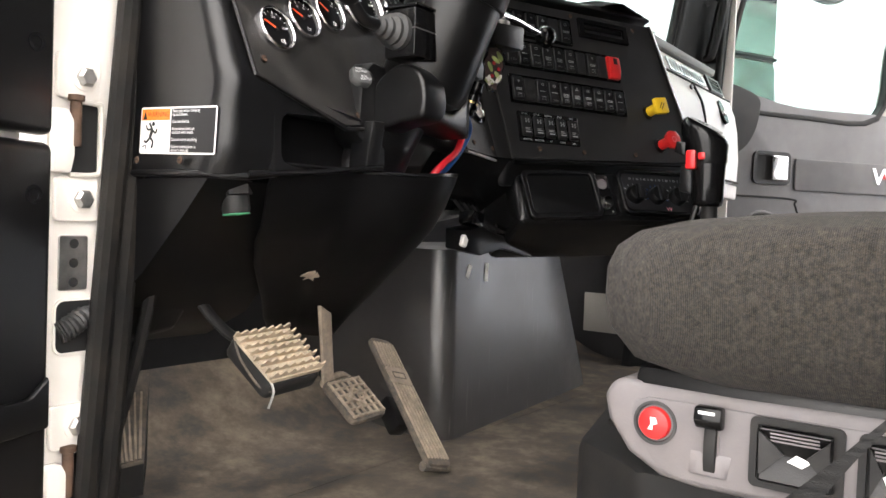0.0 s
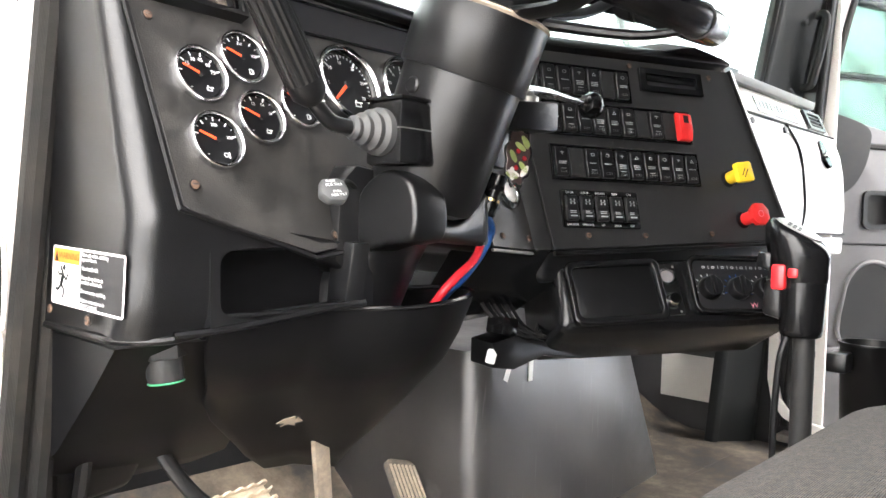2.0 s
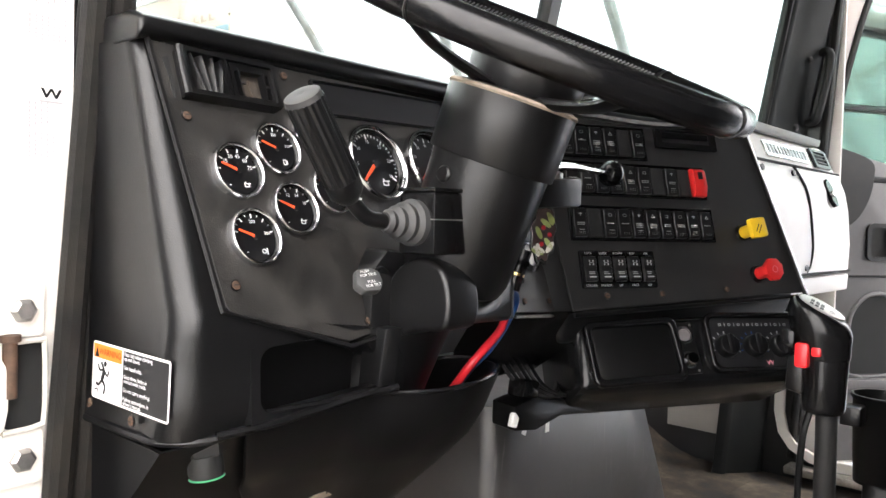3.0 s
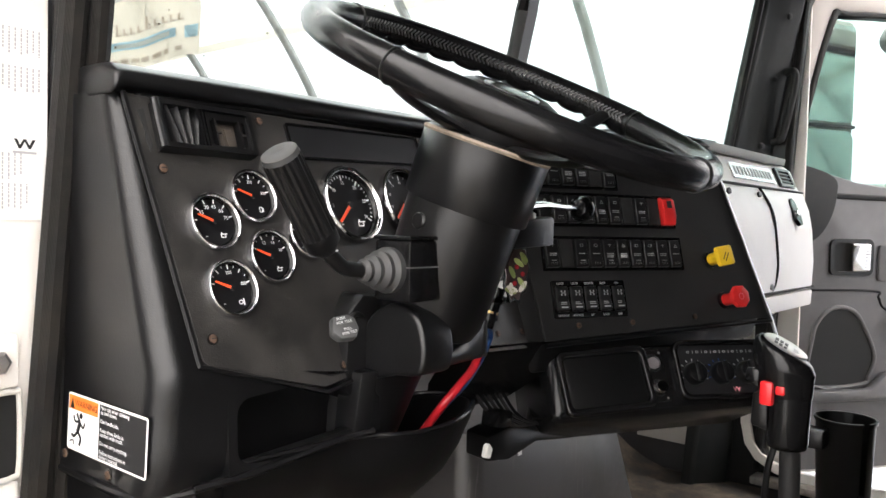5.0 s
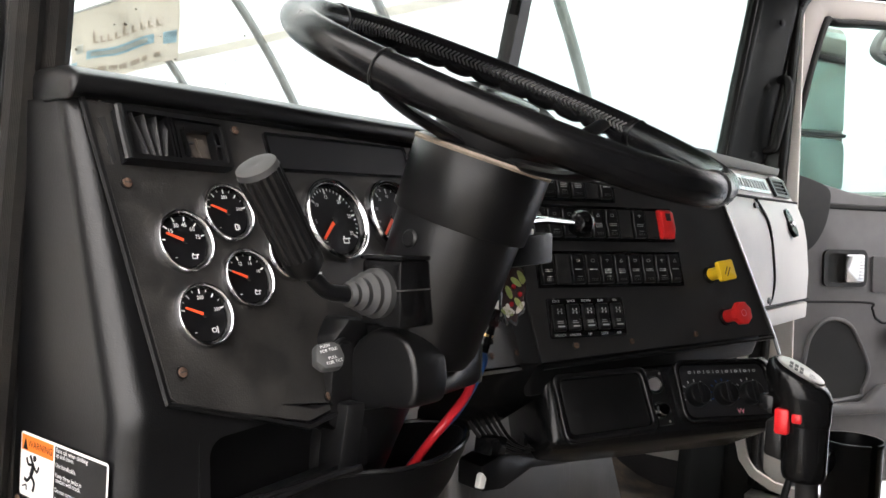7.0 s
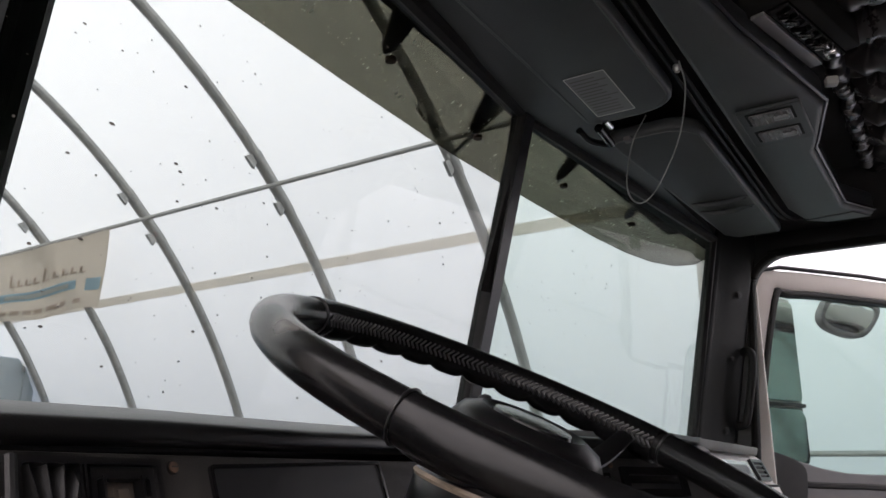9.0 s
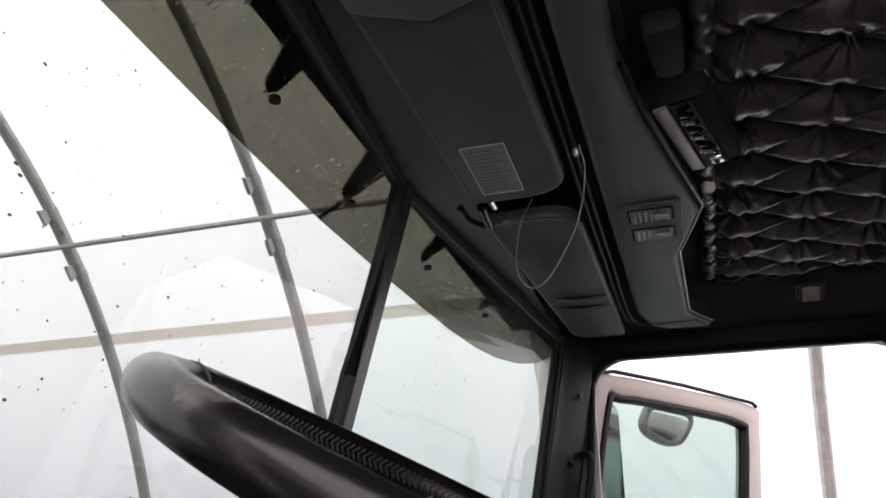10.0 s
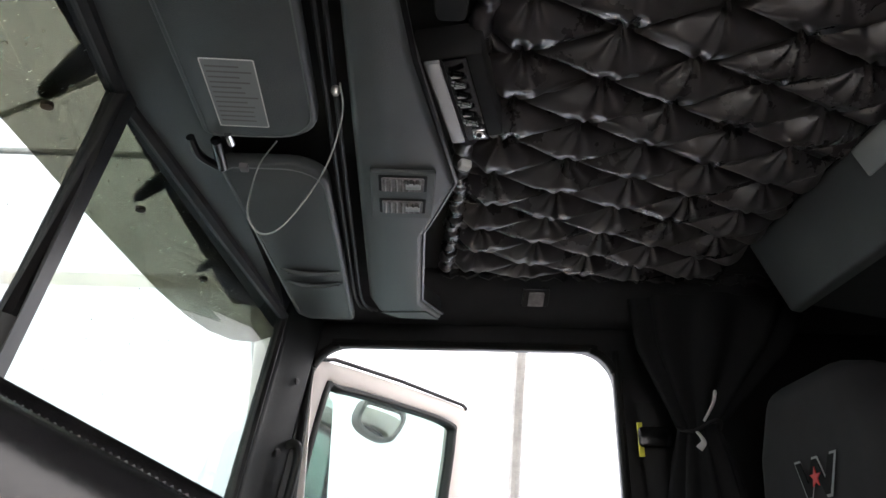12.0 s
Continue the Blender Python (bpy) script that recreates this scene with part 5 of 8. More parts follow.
def stalk():
    t = thing("wiper_stalk", "black fluted multifunction stalk with a rubber boot", "control stalk")
    p, q = Vector((-0.795, 0.746, 0.773)), Vector((-0.738, 0.757, 0.700))
    m = along(q, p)
    L = (p - q).length
    ring = []
    for z in (0.008, L - 0.004):
        ring.append([m @ Vector(((0.0172 + 0.0006 * math.cos(a * 20)) * math.cos(a), (0.0172 + 0.0006 * math.cos(a * 20)) * math.sin(a), z)) for a in [i * math.pi / 60 for i in range(120)]])
    part("grip", loft(ring), M_BLACK, t, "fluted grip")
    part("end_cap", lathe([(0.0172, L - 0.004), (0.0165, L + 0.001), (0.014, L + 0.002), (0.002, L + 0.0022), (0, L + 0.0012)], 28, m), M_SEATRUB, t, "greyed worn cap")
    part("collar", lathe([(0.009, -0.016), (0.0165, -0.006), (0.0172, 0.008)], 28, m), M_BLACK, t)
    part("arm", tube([q - (p - q).normalized() * 0.012, (-0.722, 0.758, 0.682), (-0.708, 0.757, 0.672), (-0.69, 0.752, 0.669)], 0.0075, 12), M_BLACK, t)
    part("arm_symbol", bars(0.010, 0.012, 2, along((-0.727, 0.750, 0.692), (-0.727, 0.70, 0.70)), 0.3, 5), M_WHITE2, t)
    bm = along((-0.692, 0.752, 0.669), (-0.635, 0.750, 0.668))
    part("boot", lathe([(0.009, 0), (0.012, 0.004), (0.011, 0.009), (0.0158, 0.013), (0.0145, 0.019), (0.020, 0.023), (0.0188, 0.029), (0.0232, 0.033), (0.0232, 0.042)], 24, bm), M_SEATRUB, t, "grey ribbed rubber boot")
    part("switch_box", box(0.05, 0.05, 0.062, (-0.628, 0.748, 0.668), 0.004), M_GLOSS, t)
    part("box_top", box(0.052, 0.052, 0.004, (-0.628, 0.748, 0.701), 0.001), M_GLOSS, t)
    part("box_joint", box(0.0506, 0.0506, 0.0012, (-0.628, 0.748, 0.672)), M_STEELP, t, "thin pale joint")
    return t


stalk()
_tl = thing("tilt_lever", "grey plastic lever knob marked push for tele, pull for tilt", "lever", frame_of((-0.685, 0.782, 0.611), (0.93, -0.25, 0.1), (-0.15, -0.8, 0.55)) @ Matrix.Diagonal((0.8, 0.76, 0.85, 1)))
part("knob", bevel_all(prism([(-0.021, -0.008), (-0.012, -0.019), (0.010, -0.020), (0.019, -0.008), (0.018, 0.010), (0.008, 0.016), (-0.014, 0.014)], -0.008, 0.006), 0.004, 2), M_LEVER, _tl)
part("lettering", join(*[text(s, 0.0055, at(x, y, 0.0064) @ Matrix.Rotation(radians(6), 4, "Z")) for s, x, y in (("PUSH", -0.004, 0.009), ("FOR TELE", -0.001, 0.0035), ("PULL", 0.001, -0.0065), ("FOR TILT", 0.002, -0.012))]), M_WHITE2, _tl)
part("arm", tube([(0.016, 0.012, -0.002), (0.035, 0.022, -0.012), (0.058, 0.024, -0.03)], 0.004, 8), M_RUBBER, _tl)


def trailer_valve():
    t = thing("trailer_brake_valve", "black hand valve with a chrome lever on the column", "hand valve")
    part("body", bevel_all(loft([[Vector((-0.478, y, z)) for y, z in ((0.72, 0.688), (0.765, 0.688), (0.765, 0.720), (0.72, 0.720))], [Vector((-0.405, y, z)) for y, z in ((0.715, 0.692), (0.76, 0.692), (0.76, 0.727), (0.715, 0.727))]]), 0.004, 2), M_BLACK, t)
    part("bracket", box(0.05, 0.02, 0.05, (-0.462, 0.772, 0.672), 0.004), M_BLACK, t)
    part("cap", lathe([(0.014, 0), (0.014, 0.008), (0.009, 0.011), (0, 0.011)], 18, at(-0.438, 0.738, 0.722)), M_STEEL, t)
    for x, y in ((-0.46, 0.728), (-0.418, 0.745)):
        part("bolt", lathe([(0.005, 0), (0.005, 0.004), (0.003, 0.006), (0, 0.006)], 6, at(x, y, 0.723)), M_STEEL, t)
    lev = part("lever", tube([(-0.452, 0.735, 0.737), (-0.40, 0.738, 0.741), (-0.35, 0.74, 0.740), (-0.312, 0.74, 0.739)], lambda u: 0.0095 - 0.0035 * u, 10, flat=0.6), M_CHROME, t, "chrome lever")
    part("knob", lathe([(0.0, -0.019), (0.011, -0.015), (0.0168, -0.005), (0.0168, 0.005), (0.011, 0.014), (0, 0.017)], 22, along((-0.298, 0.74, 0.739), (-0.2, 0.75, 0.739))), M_GLOSS, lev, "black ball knob")
    part("fitting", join(rod((-0.452, 0.765, 0.64), (-0.462, 0.775, 0.592), 0.011, 16), rod((-0.455, 0.768, 0.628), (-0.456, 0.769, 0.622), 0.0135, 6), rod((-0.459, 0.773, 0.606), (-0.4595, 0.7735, 0.601), 0.0135, 16)), M_GLOSS, t, "black brass-ringed air fitting")
    part("fitting_ring", rod((-0.4575, 0.7715, 0.6125), (-0.4582, 0.7722, 0.6095), 0.0118, 16), M_BRASS, t)
    return t


trailer_valve()
solid("air_hose", tube([(-0.430, 0.795, 0.64), (-0.436, 0.795, 0.592), (-0.455, 0.792, 0.545), (-0.492, 0.790, 0.520), (-0.510, 0.800, 0.497), (-0.515, 0.835, 0.45)], 0.0052, 12), M_REDHOSE, "glossy red nylon air hose beside the column", "hose", group="air hoses")
solid("air_hose", tube([(-0.462, 0.775, 0.592), (-0.432, 0.790, 0.575), (-0.438, 0.800, 0.545), (-0.466, 0.802, 0.518), (-0.486, 0.815, 0.494), (-0.49, 0.85, 0.45)], 0.0052, 12), M_BLUE, "glossy blue nylon air hose beside the column", "hose", group="air hoses")


def key_tag():
    t = thing("key_tag", "scalloped metal tag painted with leaves and berries", "key tag", frame_of((-0.456, 0.735, 0.660), (0.9, -0.4, 0.25), (-0.5, -0.86, 0.1)))
    out = []
    for i in range(40):
        a = i * math.pi / 20
        r = 1 + 0.09 * math.cos(a * 9)
        out.append((0.017 * r * math.cos(a) + 0.010 * math.sin(a), 0.034 * r * math.sin(a)))
    part("edge", prism(out, -0.001, 0.0015), M_CHROME, t, "shiny scalloped edge")
    part("field", prism([(x * 0.88, y * 0.9) for x, y in out], 0.0015, 0.002), M_TAG, t, "dark enamel")
    rr = random.Random(4)
    for i in range(9):
        x, y, a = rr.uniform(-0.011, 0.011), rr.uniform(-0.022, 0.022), rr.uniform(0, 6.28)
        part("leaf", prism([(0.008 * math.cos(b), 0.0032 * math.sin(b)) for b in [j * math.pi / 5 for j in range(10)]], 0.002, 0.0024, m=at(x + y * 0.3, y, 0) @ Matrix.Rotation(a, 4, "Z")), M_LEAF if i % 4 else M_OFFWHITE, t)
    for x, y in ((0.002, 0.006), (-0.006, -0.012), (0.007, -0.004)):
        part("berry", lathe([(0.0030, 0.002), (0.0022, 0.003), (0, 0.0033)], 12, at(x, y, 0)), M_BERRY, t)
    return t


key_tag()
_ks = thing("ignition_switch", "round chrome ignition switch bezel on the dash", "switch", GP @ at(0.515, -0.205, 0.001))
part("bezel", lathe([(0.024, 0), (0.024, 0.003), (0.019, 0.006), (0.016, 0.005), (0.015, 0.002)], 30, caps=False), M_CHROME, _ks)
part("lock", lathe([(0.016, 0.001), (0.014, 0.004), (0.012, 0.0042), (0, 0.0042)], 24), M_STEEL, _ks)

# ---- pedals ----


def clutch():
    m = frame_of((-0.703, 0.893, 0.254), (1, 0.06, 0.03), (0, -0.58, 0.81))
    t = thing("clutch_pedal", "wide bare-metal clutch pedal caked in tan dust", "pedal", m)
    part("plate", prism(rrect(0.094, 0.086, 0.004, 2), -0.006, -0.001), M_PEDALM, t)
    part("under_pad", bevel_all(prism(rrect(0.096, 0.092, 0.010, 4), -0.034, -0.006), 0.006, 2), M_RUBBER, t, "black rubber block")
    for j in range(8):
        y = -0.0395 + j * 0.0113
        top, n = [], 26
        for i in range(n + 1):
            x = -0.050 + 0.100 * i / n
            top.append((x, 0.0045 + (0.0042 if ((i + 2 * (j % 2)) // 2) % 2 else 0.0)))
        strip = [(-0.050, -0.001)] + top + [(0.050, -0.001)]
        part("tread_strip", prism(strip, -0.0012, 0.0012, m=at(0.001 * (j % 3 - 1), y, 0) @ Matrix.Rotation(math.pi / 2, 4, "X") @ Matrix.Rotation(0.12 * (j % 2), 4, "X")), M_PEDALM, t, "upright serrated strip")
    part("torn_strap", tube([(-0.046, -0.030, -0.002), (-0.044, -0.050, -0.012), (-0.052, -0.062, -0.030)], 0.0016, 6), M_STEELP, t, "thin bent wire")
    part("edge_strip", tube([(-0.05, 0.035, -0.004), (-0.052, 0.01, -0.014), (-0.048, -0.03, -0.022), (-0.038, -0.05, -0.018)], 0.0018, 6), M_PEDALD, t, "bent worn edging")
    part("arm", tube([(0.0, 0.02, -0.02), (-0.01, 0.09, -0.04), (-0.025, 0.16, -0.02), (-0.03, 0.24, 0.04)], 0.010, 10, flat=0.6), M_RUBBER, t)
    return t


clutch()


def brake():
    m = frame_of((-0.504, 0.935, 0.155), (1, 0.08, -0.02), (0.05, -0.62, 0.78))
    t = thing("brake_pedal", "square rubber brake pedal with a grid tread", "pedal", m)
    part("pad", bevel_all(prism(rrect(0.086, 0.084, 0.012, 4), -0.012, -0.001), 0.003, 2), M_PEDALD, t)
    for i in range(6):
        part("tread_rib", box(0.078, 0.0035, 0.005, (0, -0.034 + 0.0136 * i, 0.001), 0.001, 1), M_PEDAL, t)
    for i in range(6):
        part("tread_rib", box(0.0035, 0.074, 0.005, (-0.036 + 0.0144 * i, 0, 0.001), 0.001, 1), M_PEDAL, t)
    part("emblem", ring_plate([(0.022, 0), (0, 0.018), (-0.022, 0), (0, -0.018)], [(0.016, 0), (0, 0.0125), (-0.016, 0), (0, -0.0125)], 0.0, 0.0052), M_PEDAL, t, "diamond emblem")
    part("arm", bevel_all(loft([[Vector((-0.036, 0.03, -0.02)), Vector((-0.008, 0.03, -0.02)), Vector((-0.008, 0.045, -0.012)), Vector((-0.036, 0.045, -0.012))],
                                [Vector((-0.052, 0.12, 0.09)), Vector((-0.022, 0.12, 0.09)), Vector((-0.022, 0.135, 0.095)), Vector((-0.052, 0.135, 0.095))]]), 0.003, 1), M_PEDAL, t, "dusty flat arm")
    part("link", tube([(-0.02, 0.05, -0.02), (0.03, 0.06, -0.02), (0.06, 0.05, -0.03)], 0.007, 8), M_PEDAL, t)
    return t


brake()


def throttle():
    p0, p1 = Vector((-0.420, 0.832, 0.052)), Vector((-0.355, 1.012, 0.222))
    up = (p1 - p0).normalized()
    m = frame_of(tuple((p0 + p1) / 2), up, Vector((0.1, -0.68, 0.73)))
    L = (p1 - p0).length
    t = thing("throttle_pedal", "long ribbed throttle pedal coated in tan dust", "pedal", m)
    part("tread_plate", bevel_all(prism(rrect(L + 0.01, 0.056, 0.012, 4), -0.010, 0.0), 0.002, 2), M_PEDALD, t)
    for x0, x1 in ((-L / 2 + 0.006, 0.028), (0.066, L / 2 - 0.006)):
        for i in range(7):
            part("rib", box(x1 - x0, 0.0036, 0.004, ((x0 + x1) / 2, -0.0225 + 0.0075 * i, 0.001), 0.001, 1), M_PEDAL, t)
    part("emblem_plate", prism(rrect(0.036, 0.050, 0.003, 2, 0.047, 0), 0, 0.0022), M_PEDAL, t)
    part("emblem", ring_plate(rrect(0.014, 0.030, 0.002, 2, 0.047, 0), rrect(0.010, 0.026, 0.0015, 2, 0.047, 0), 0.0022, 0.003), M_PEDALD, t)
    part("linkage", box(0.06, 0.03, 0.03, (-0.02, 0.025, -0.026), 0.004), M_BLACK, t)
    part("hinge", rod((-L / 2, -0.03, -0.012), (-L / 2, 0.03, -0.012), 0.008, 10), M_PEDALD, t)
    return t


throttle()

# ---- floor pieces ----
_ec = thing("engine_cover", "scratched black plastic engine tunnel cover with tape tabs", "engine cover")
_rings = []
for _f, _z in ((0.0, FLOOR), (0.12, 0.075), (0.3, 0.14), (0.5, 0.21), (0.75, 0.30), (0.92, 0.36), (1.0, 0.385)):
    _cl, _cr = Vector((-0.275, 0.942)), Vector((0.447, 0.994)).lerp(Vector((0.241, 0.977)), _f)
    _cl.x += 0.012 * (1 - _f)
    _rr2 = [(_cl.x + 0.01, 1.335)] + [(_cl.x, _cl.y + 0.05 + 0.29 * k) for k in (0.66, 0.33, 0.1)]
    _rr2 += [(_cl.x + 0.042 - 0.042 * math.cos(a), _cl.y + 0.042 - 0.042 * math.sin(a)) for a in [i * math.pi / 16 for i in range(1, 9)]]
    _rr2 += [(_cl.x + 0.042 + (_cr.x - _cl.x - 0.042) * k, _cl.y + (_cr.y - _cl.y) * k) for k in (0.25, 0.5, 0.75)]
    _rr2 += [(_cr.x - 0.02, _cr.y - 0.001), (_cr.x - 0.004, _cr.y + 0.008), (_cr.x + 0.02, _cr.y + 0.09), (_cr.x + 0.05, 1.335)]
    _rings.append([Vector((x, y, _z)) for x, y in _rr2])
part("shell", loft(_rings), M_COVER, _ec, sharp=60)
for _x, _z, _l, _a in ((-0.1925, 0.344, 0.026, 0.45), (-0.1235, 0.340, 0.036, 0.02)):
    part("tape_tab", mv(box(0.0125, 0.001, _l, (0, 0, 0)), Matrix.Translation((_x, 0.9403 + 0.0735 * (_x + 0.233), _z)) @ Matrix.Rotation(0.072, 4, "Z") @ Matrix.Rotation(_a, 4, "Y")), M_PAPER, _ec, "white tape tab")
solid("tread_plate", bevel_all(loft([[Vector((-0.90, y, FLOOR + z)) for y, z in ((0.55, 0.0), (0.55, 0.004), (1.2, 0.004), (1.2, 0))], [Vector((-0.835, y, FLOOR + z)) for y, z in ((0.55, 0), (0.55, 0.004), (1.2, 0.004), (1.2, 0))]]), 0.001, 1), M_PEDAL, "dusty diamond-pattern sill plate on the floor", "sill plate", m=at(0, 0, 0.002))
# sloped footrest beside the clutch
_fr = thing("footrest", "tan dusty ribbed footrest sloping up beside the clutch pedal", "footrest")
_q = [Vector((-0.845, 1.085, 0.085)), Vector((-0.776, 1.083, 0.085)), Vector((-0.717, 1.167, 0.187)), Vector((-0.845, 1.185, 0.187))]
part("body", loft([[Vector((p.x, p.y, 0.035)) for p in _q], [p - Vector((0, 0, 0.006)) for p in _q]]), M_RUBBER, _fr, "black support under the plate")
part("plate", loft([[p - Vector((0, 0, 0.0055)) for p in _q], _q]), M_PEDALD, _fr, "tan dusty plate")
for _k in range(10):
    _u = 0.08 + 0.092 * _k
    _p, _p2 = _q[0].lerp(_q[1], _u), _q[3].lerp(_q[2], _u)
    part("rib", tube([_p.lerp(_p2, 0.02), _p.lerp(_p2, 0.78)], 0.0022, 6, n=1, smooth=False), M_PEDAL, _fr)
solid("kick_panel", bevel_all(loft([[Vector((-0.895, y, z)) for y, z in ((0.99, 0.04), (1.25, 0.04), (1.25, 0.46), (0.99, 0.46))], [Vector((-0.85, y, z)) for y, z in ((1.02, 0.04), (1.25, 0.04), (1.25, 0.46), (1.0, 0.46))]]), 0.006, 2), M_BLACK, "black kick panel beside the pedals", "panel", "structure")
_un = thing("under_dash_bracket", "black steel brackets and harness under the dash", "bracket", at(-0.78, 1.0, 0.3))
part("rail", tube([(-0.06, 0.05, 0.16), (-0.055, -0.02, 0.10), (-0.05, 0.02, -0.05), (-0.05, 0.10, -0.24)], 0.008, 8), M_RUBBER, _un)
part("duct", bevel_all(loft([[Vector((x, y, z)) for x, y, z in ((-0.085, -0.06, 0.15), (0.06, -0.06, 0.15), (0.06, 0.1, 0.15), (-0.085, 0.1, 0.15))], [Vector((x, y, z)) for x, y, z in ((-0.085, 0.03, -0.04), (0.02, 0.04, -0.03), (0.02, 0.18, -0.03), (-0.085, 0.18, -0.04))]]), 0.012, 2), M_BLACK, _un)
_rf = thing("round_fitting", "hexagonal steel cable gland under the dash", "cable gland", along((-0.827, 0.842, 0.470), (-0.822, 0.835, 0.40)))
part("hex_nut", prism([(0.022 * math.cos(i * math.pi / 3), 0.022 * math.sin(i * math.pi / 3)) for i in range(6)], 0.0, 0.016, 0.002), M_RUBBER, _rf)
part("sleeve", lathe([(0.016, 0.016), (0.0165, 0.032), (0.015, 0.037), (0, 0.037)], 24), M_RUBBER, _rf)
part("ring", lathe([(0.0152, 0.0365), (0.0165, 0.0375), (0.0152, 0.0385)], 24, caps=False), M_GREEN, _rf, "green edge ring")

# ---- driver's seat ----
seat = thing("driver_seat", "worn dark grey ribbed cloth driver's seat on a grey plastic base", "seat", at(-0.588, 0.12, 0))


def cushion_ring(z, inset, fwd):
    out = []
    w, d = 0.26 - inset, 0.0
    x0, x1, y0, y1, r = -0.262 + inset, 0.262 - inset, -0.35, 0.272 + fwd, 0.095
    for cx, cy, a0 in ((x1 - r, y1 - r, 0), (x0 + r, y1 - r, 90), (x0 + r, y0 + r, 180), (x1 - r, y0 + r, 270)):
        for i in range(6):
            a = radians(a0 + i * 18)
            out.append((cx + r * math.cos(a), cy + r * math.sin(a)))
    return [Vector((x, y, z - 0.012 * (1 - min(1, max(0, (0.27 - y) / 0.25))) ** 2 + 0.02 * max(0, -(y) * 0.2))) for x, y in out]


part("cushion", loft([cushion_ring(z, i, f) for z, i, f in ((0.316, 0.06, -0.075), (0.322, 0.03, -0.045), (0.338, 0.010, -0.012), (0.362, 0.0, 0.004), (0.388, -0.004, 0.008), (0.412, -0.003, 0.008), (0.430, 0.003, 0.002), (0.441, 0.014, -0.012), (0.448, 0.04, -0.04), (0.452, 0.09, -0.09), (0.454, 0.16, -0.17))]), M_FABRIC, seat, "dusty ribbed cloth", sharp=60)
part("suspension_cover", bevel_all(loft([[Vector((x, y, z)) for x, y in ((-0.15, -0.3), (0.2, -0.3), (0.2, 0.20), (-0.15, 0.22))] for z in (FLOOR, 0.18, 0.29)]), 0.02, 3), M_RUBBER, seat, "black rubber suspension boot")
part("pan", box(0.44, 0.56, 0.05, (0, -0.04, 0.30), 0.01), M_BLACK, seat)
_sd = frame_of((-0.222, -0.12, 0.0), (0, -1, 0), (-1, 0, 0))
_out = [(-0.376, 0.309), (-0.366, 0.312), (-0.28, 0.311), (-0.10, 0.314), (0.14, 0.312), (0.15, 0.24), (-0.10, 0.236), (-0.25, 0.236), (-0.305, 0.2355), (-0.334, 0.2385), (-0.361, 0.253), (-0.379, 0.277), (-0.384, 0.296)]
side = part("side_panel", bevel_all(prism(_out, -0.05, 0.0), 0.006, 3), M_SEATGREY, seat, "grey plastic side panel", _sd)
part("raised_field", bevel_all(prism([(-0.344, 0.3005), (-0.355, 0.296), (-0.358, 0.285), (-0.352, 0.268), (-0.334, 0.246), (-0.318, 0.2412), (0.13, 0.2412), (0.13, 0.3035)], 0.0, 0.0022), 0.0012, 2), M_SEATGREY, side)
part("recess_ring", lathe([(0.0172, 0.0), (0.0172, 0.0028), (0.0150, 0.0030), (0.0140, 0.0008), (0.0, 0.0008)], 36, caps=False), M_SEATRUB, side, "dark recess round the button", at(-0.338, 0.281, 0.001))
part("red_button", lathe([(0.0128, 0), (0.0128, 0.003), (0.0118, 0.0055), (0.0095, 0.0064), (0, 0.0066)], 32), M_RED, side, "round red button", at(-0.338, 0.281, 0.001))
part("symbol", prism([(-0.005, -0.006), (0.0, -0.006), (0.0, -0.001), (0.005, 0.001), (0.003, 0.007), (-0.003, 0.007), (-0.002, 0.0)], 0, 0.0006, m=at(-0.338, 0.281, 0.0078) @ Matrix.Scale(0.75, 4)), M_WHITE2, side)
part("slider_slot", ring_plate(rrect(0.013, 0.040, 0.003, 3), rrect(0.009, 0.036, 0.002, 3), 0.0, 0.0035), M_SEATGREY, side, "", at(-0.2945, 0.271, 0))
part("slider_track", bevel_all(loft([[Vector((x, y, z)) for y, z in ((0.255, 0.001), (0.252, 0.006), (0.262, 0.0085), (0.275, 0.0085), (0.290, 0.006), (0.292, 0.001))] for x in (-0.2985, -0.2895)]), 0.001, 2), M_RUBBER, side, "curved dark lever arm")
part("slider", bevel_all(loft([[Vector((x, y, z)) for y, z in ((0.2855, 0.004), (0.2855, 0.011), (0.292, 0.017), (0.302, 0.015), (0.3025, 0.004))] for x in (-0.3045, -0.284)]), 0.002, 2), M_GLOSS, side, "black slider knob")
part("slider_mark", box(0.012, 0.0022, 0.0006, (-0.2945, 0.2985, 0.0165), m=None), M_WHITE2, side)
part("slider_seat", bevel_all(loft([[Vector((x, y, z)) for x, y, z in ((-0.311, 0.2475, 0.0022), (-0.281, 0.2475, 0.0022), (-0.278, 0.2665, 0.0022), (-0.310, 0.2665, 0.0022))], [Vector((x, y, z)) for x, y, z in ((-0.305, 0.2495, 0.006), (-0.286, 0.2495, 0.006), (-0.287, 0.2625, 0.005), (-0.303, 0.2625, 0.005))]]), 0.001, 1), M_SEATGREY, side, "worn ramp under the slider")
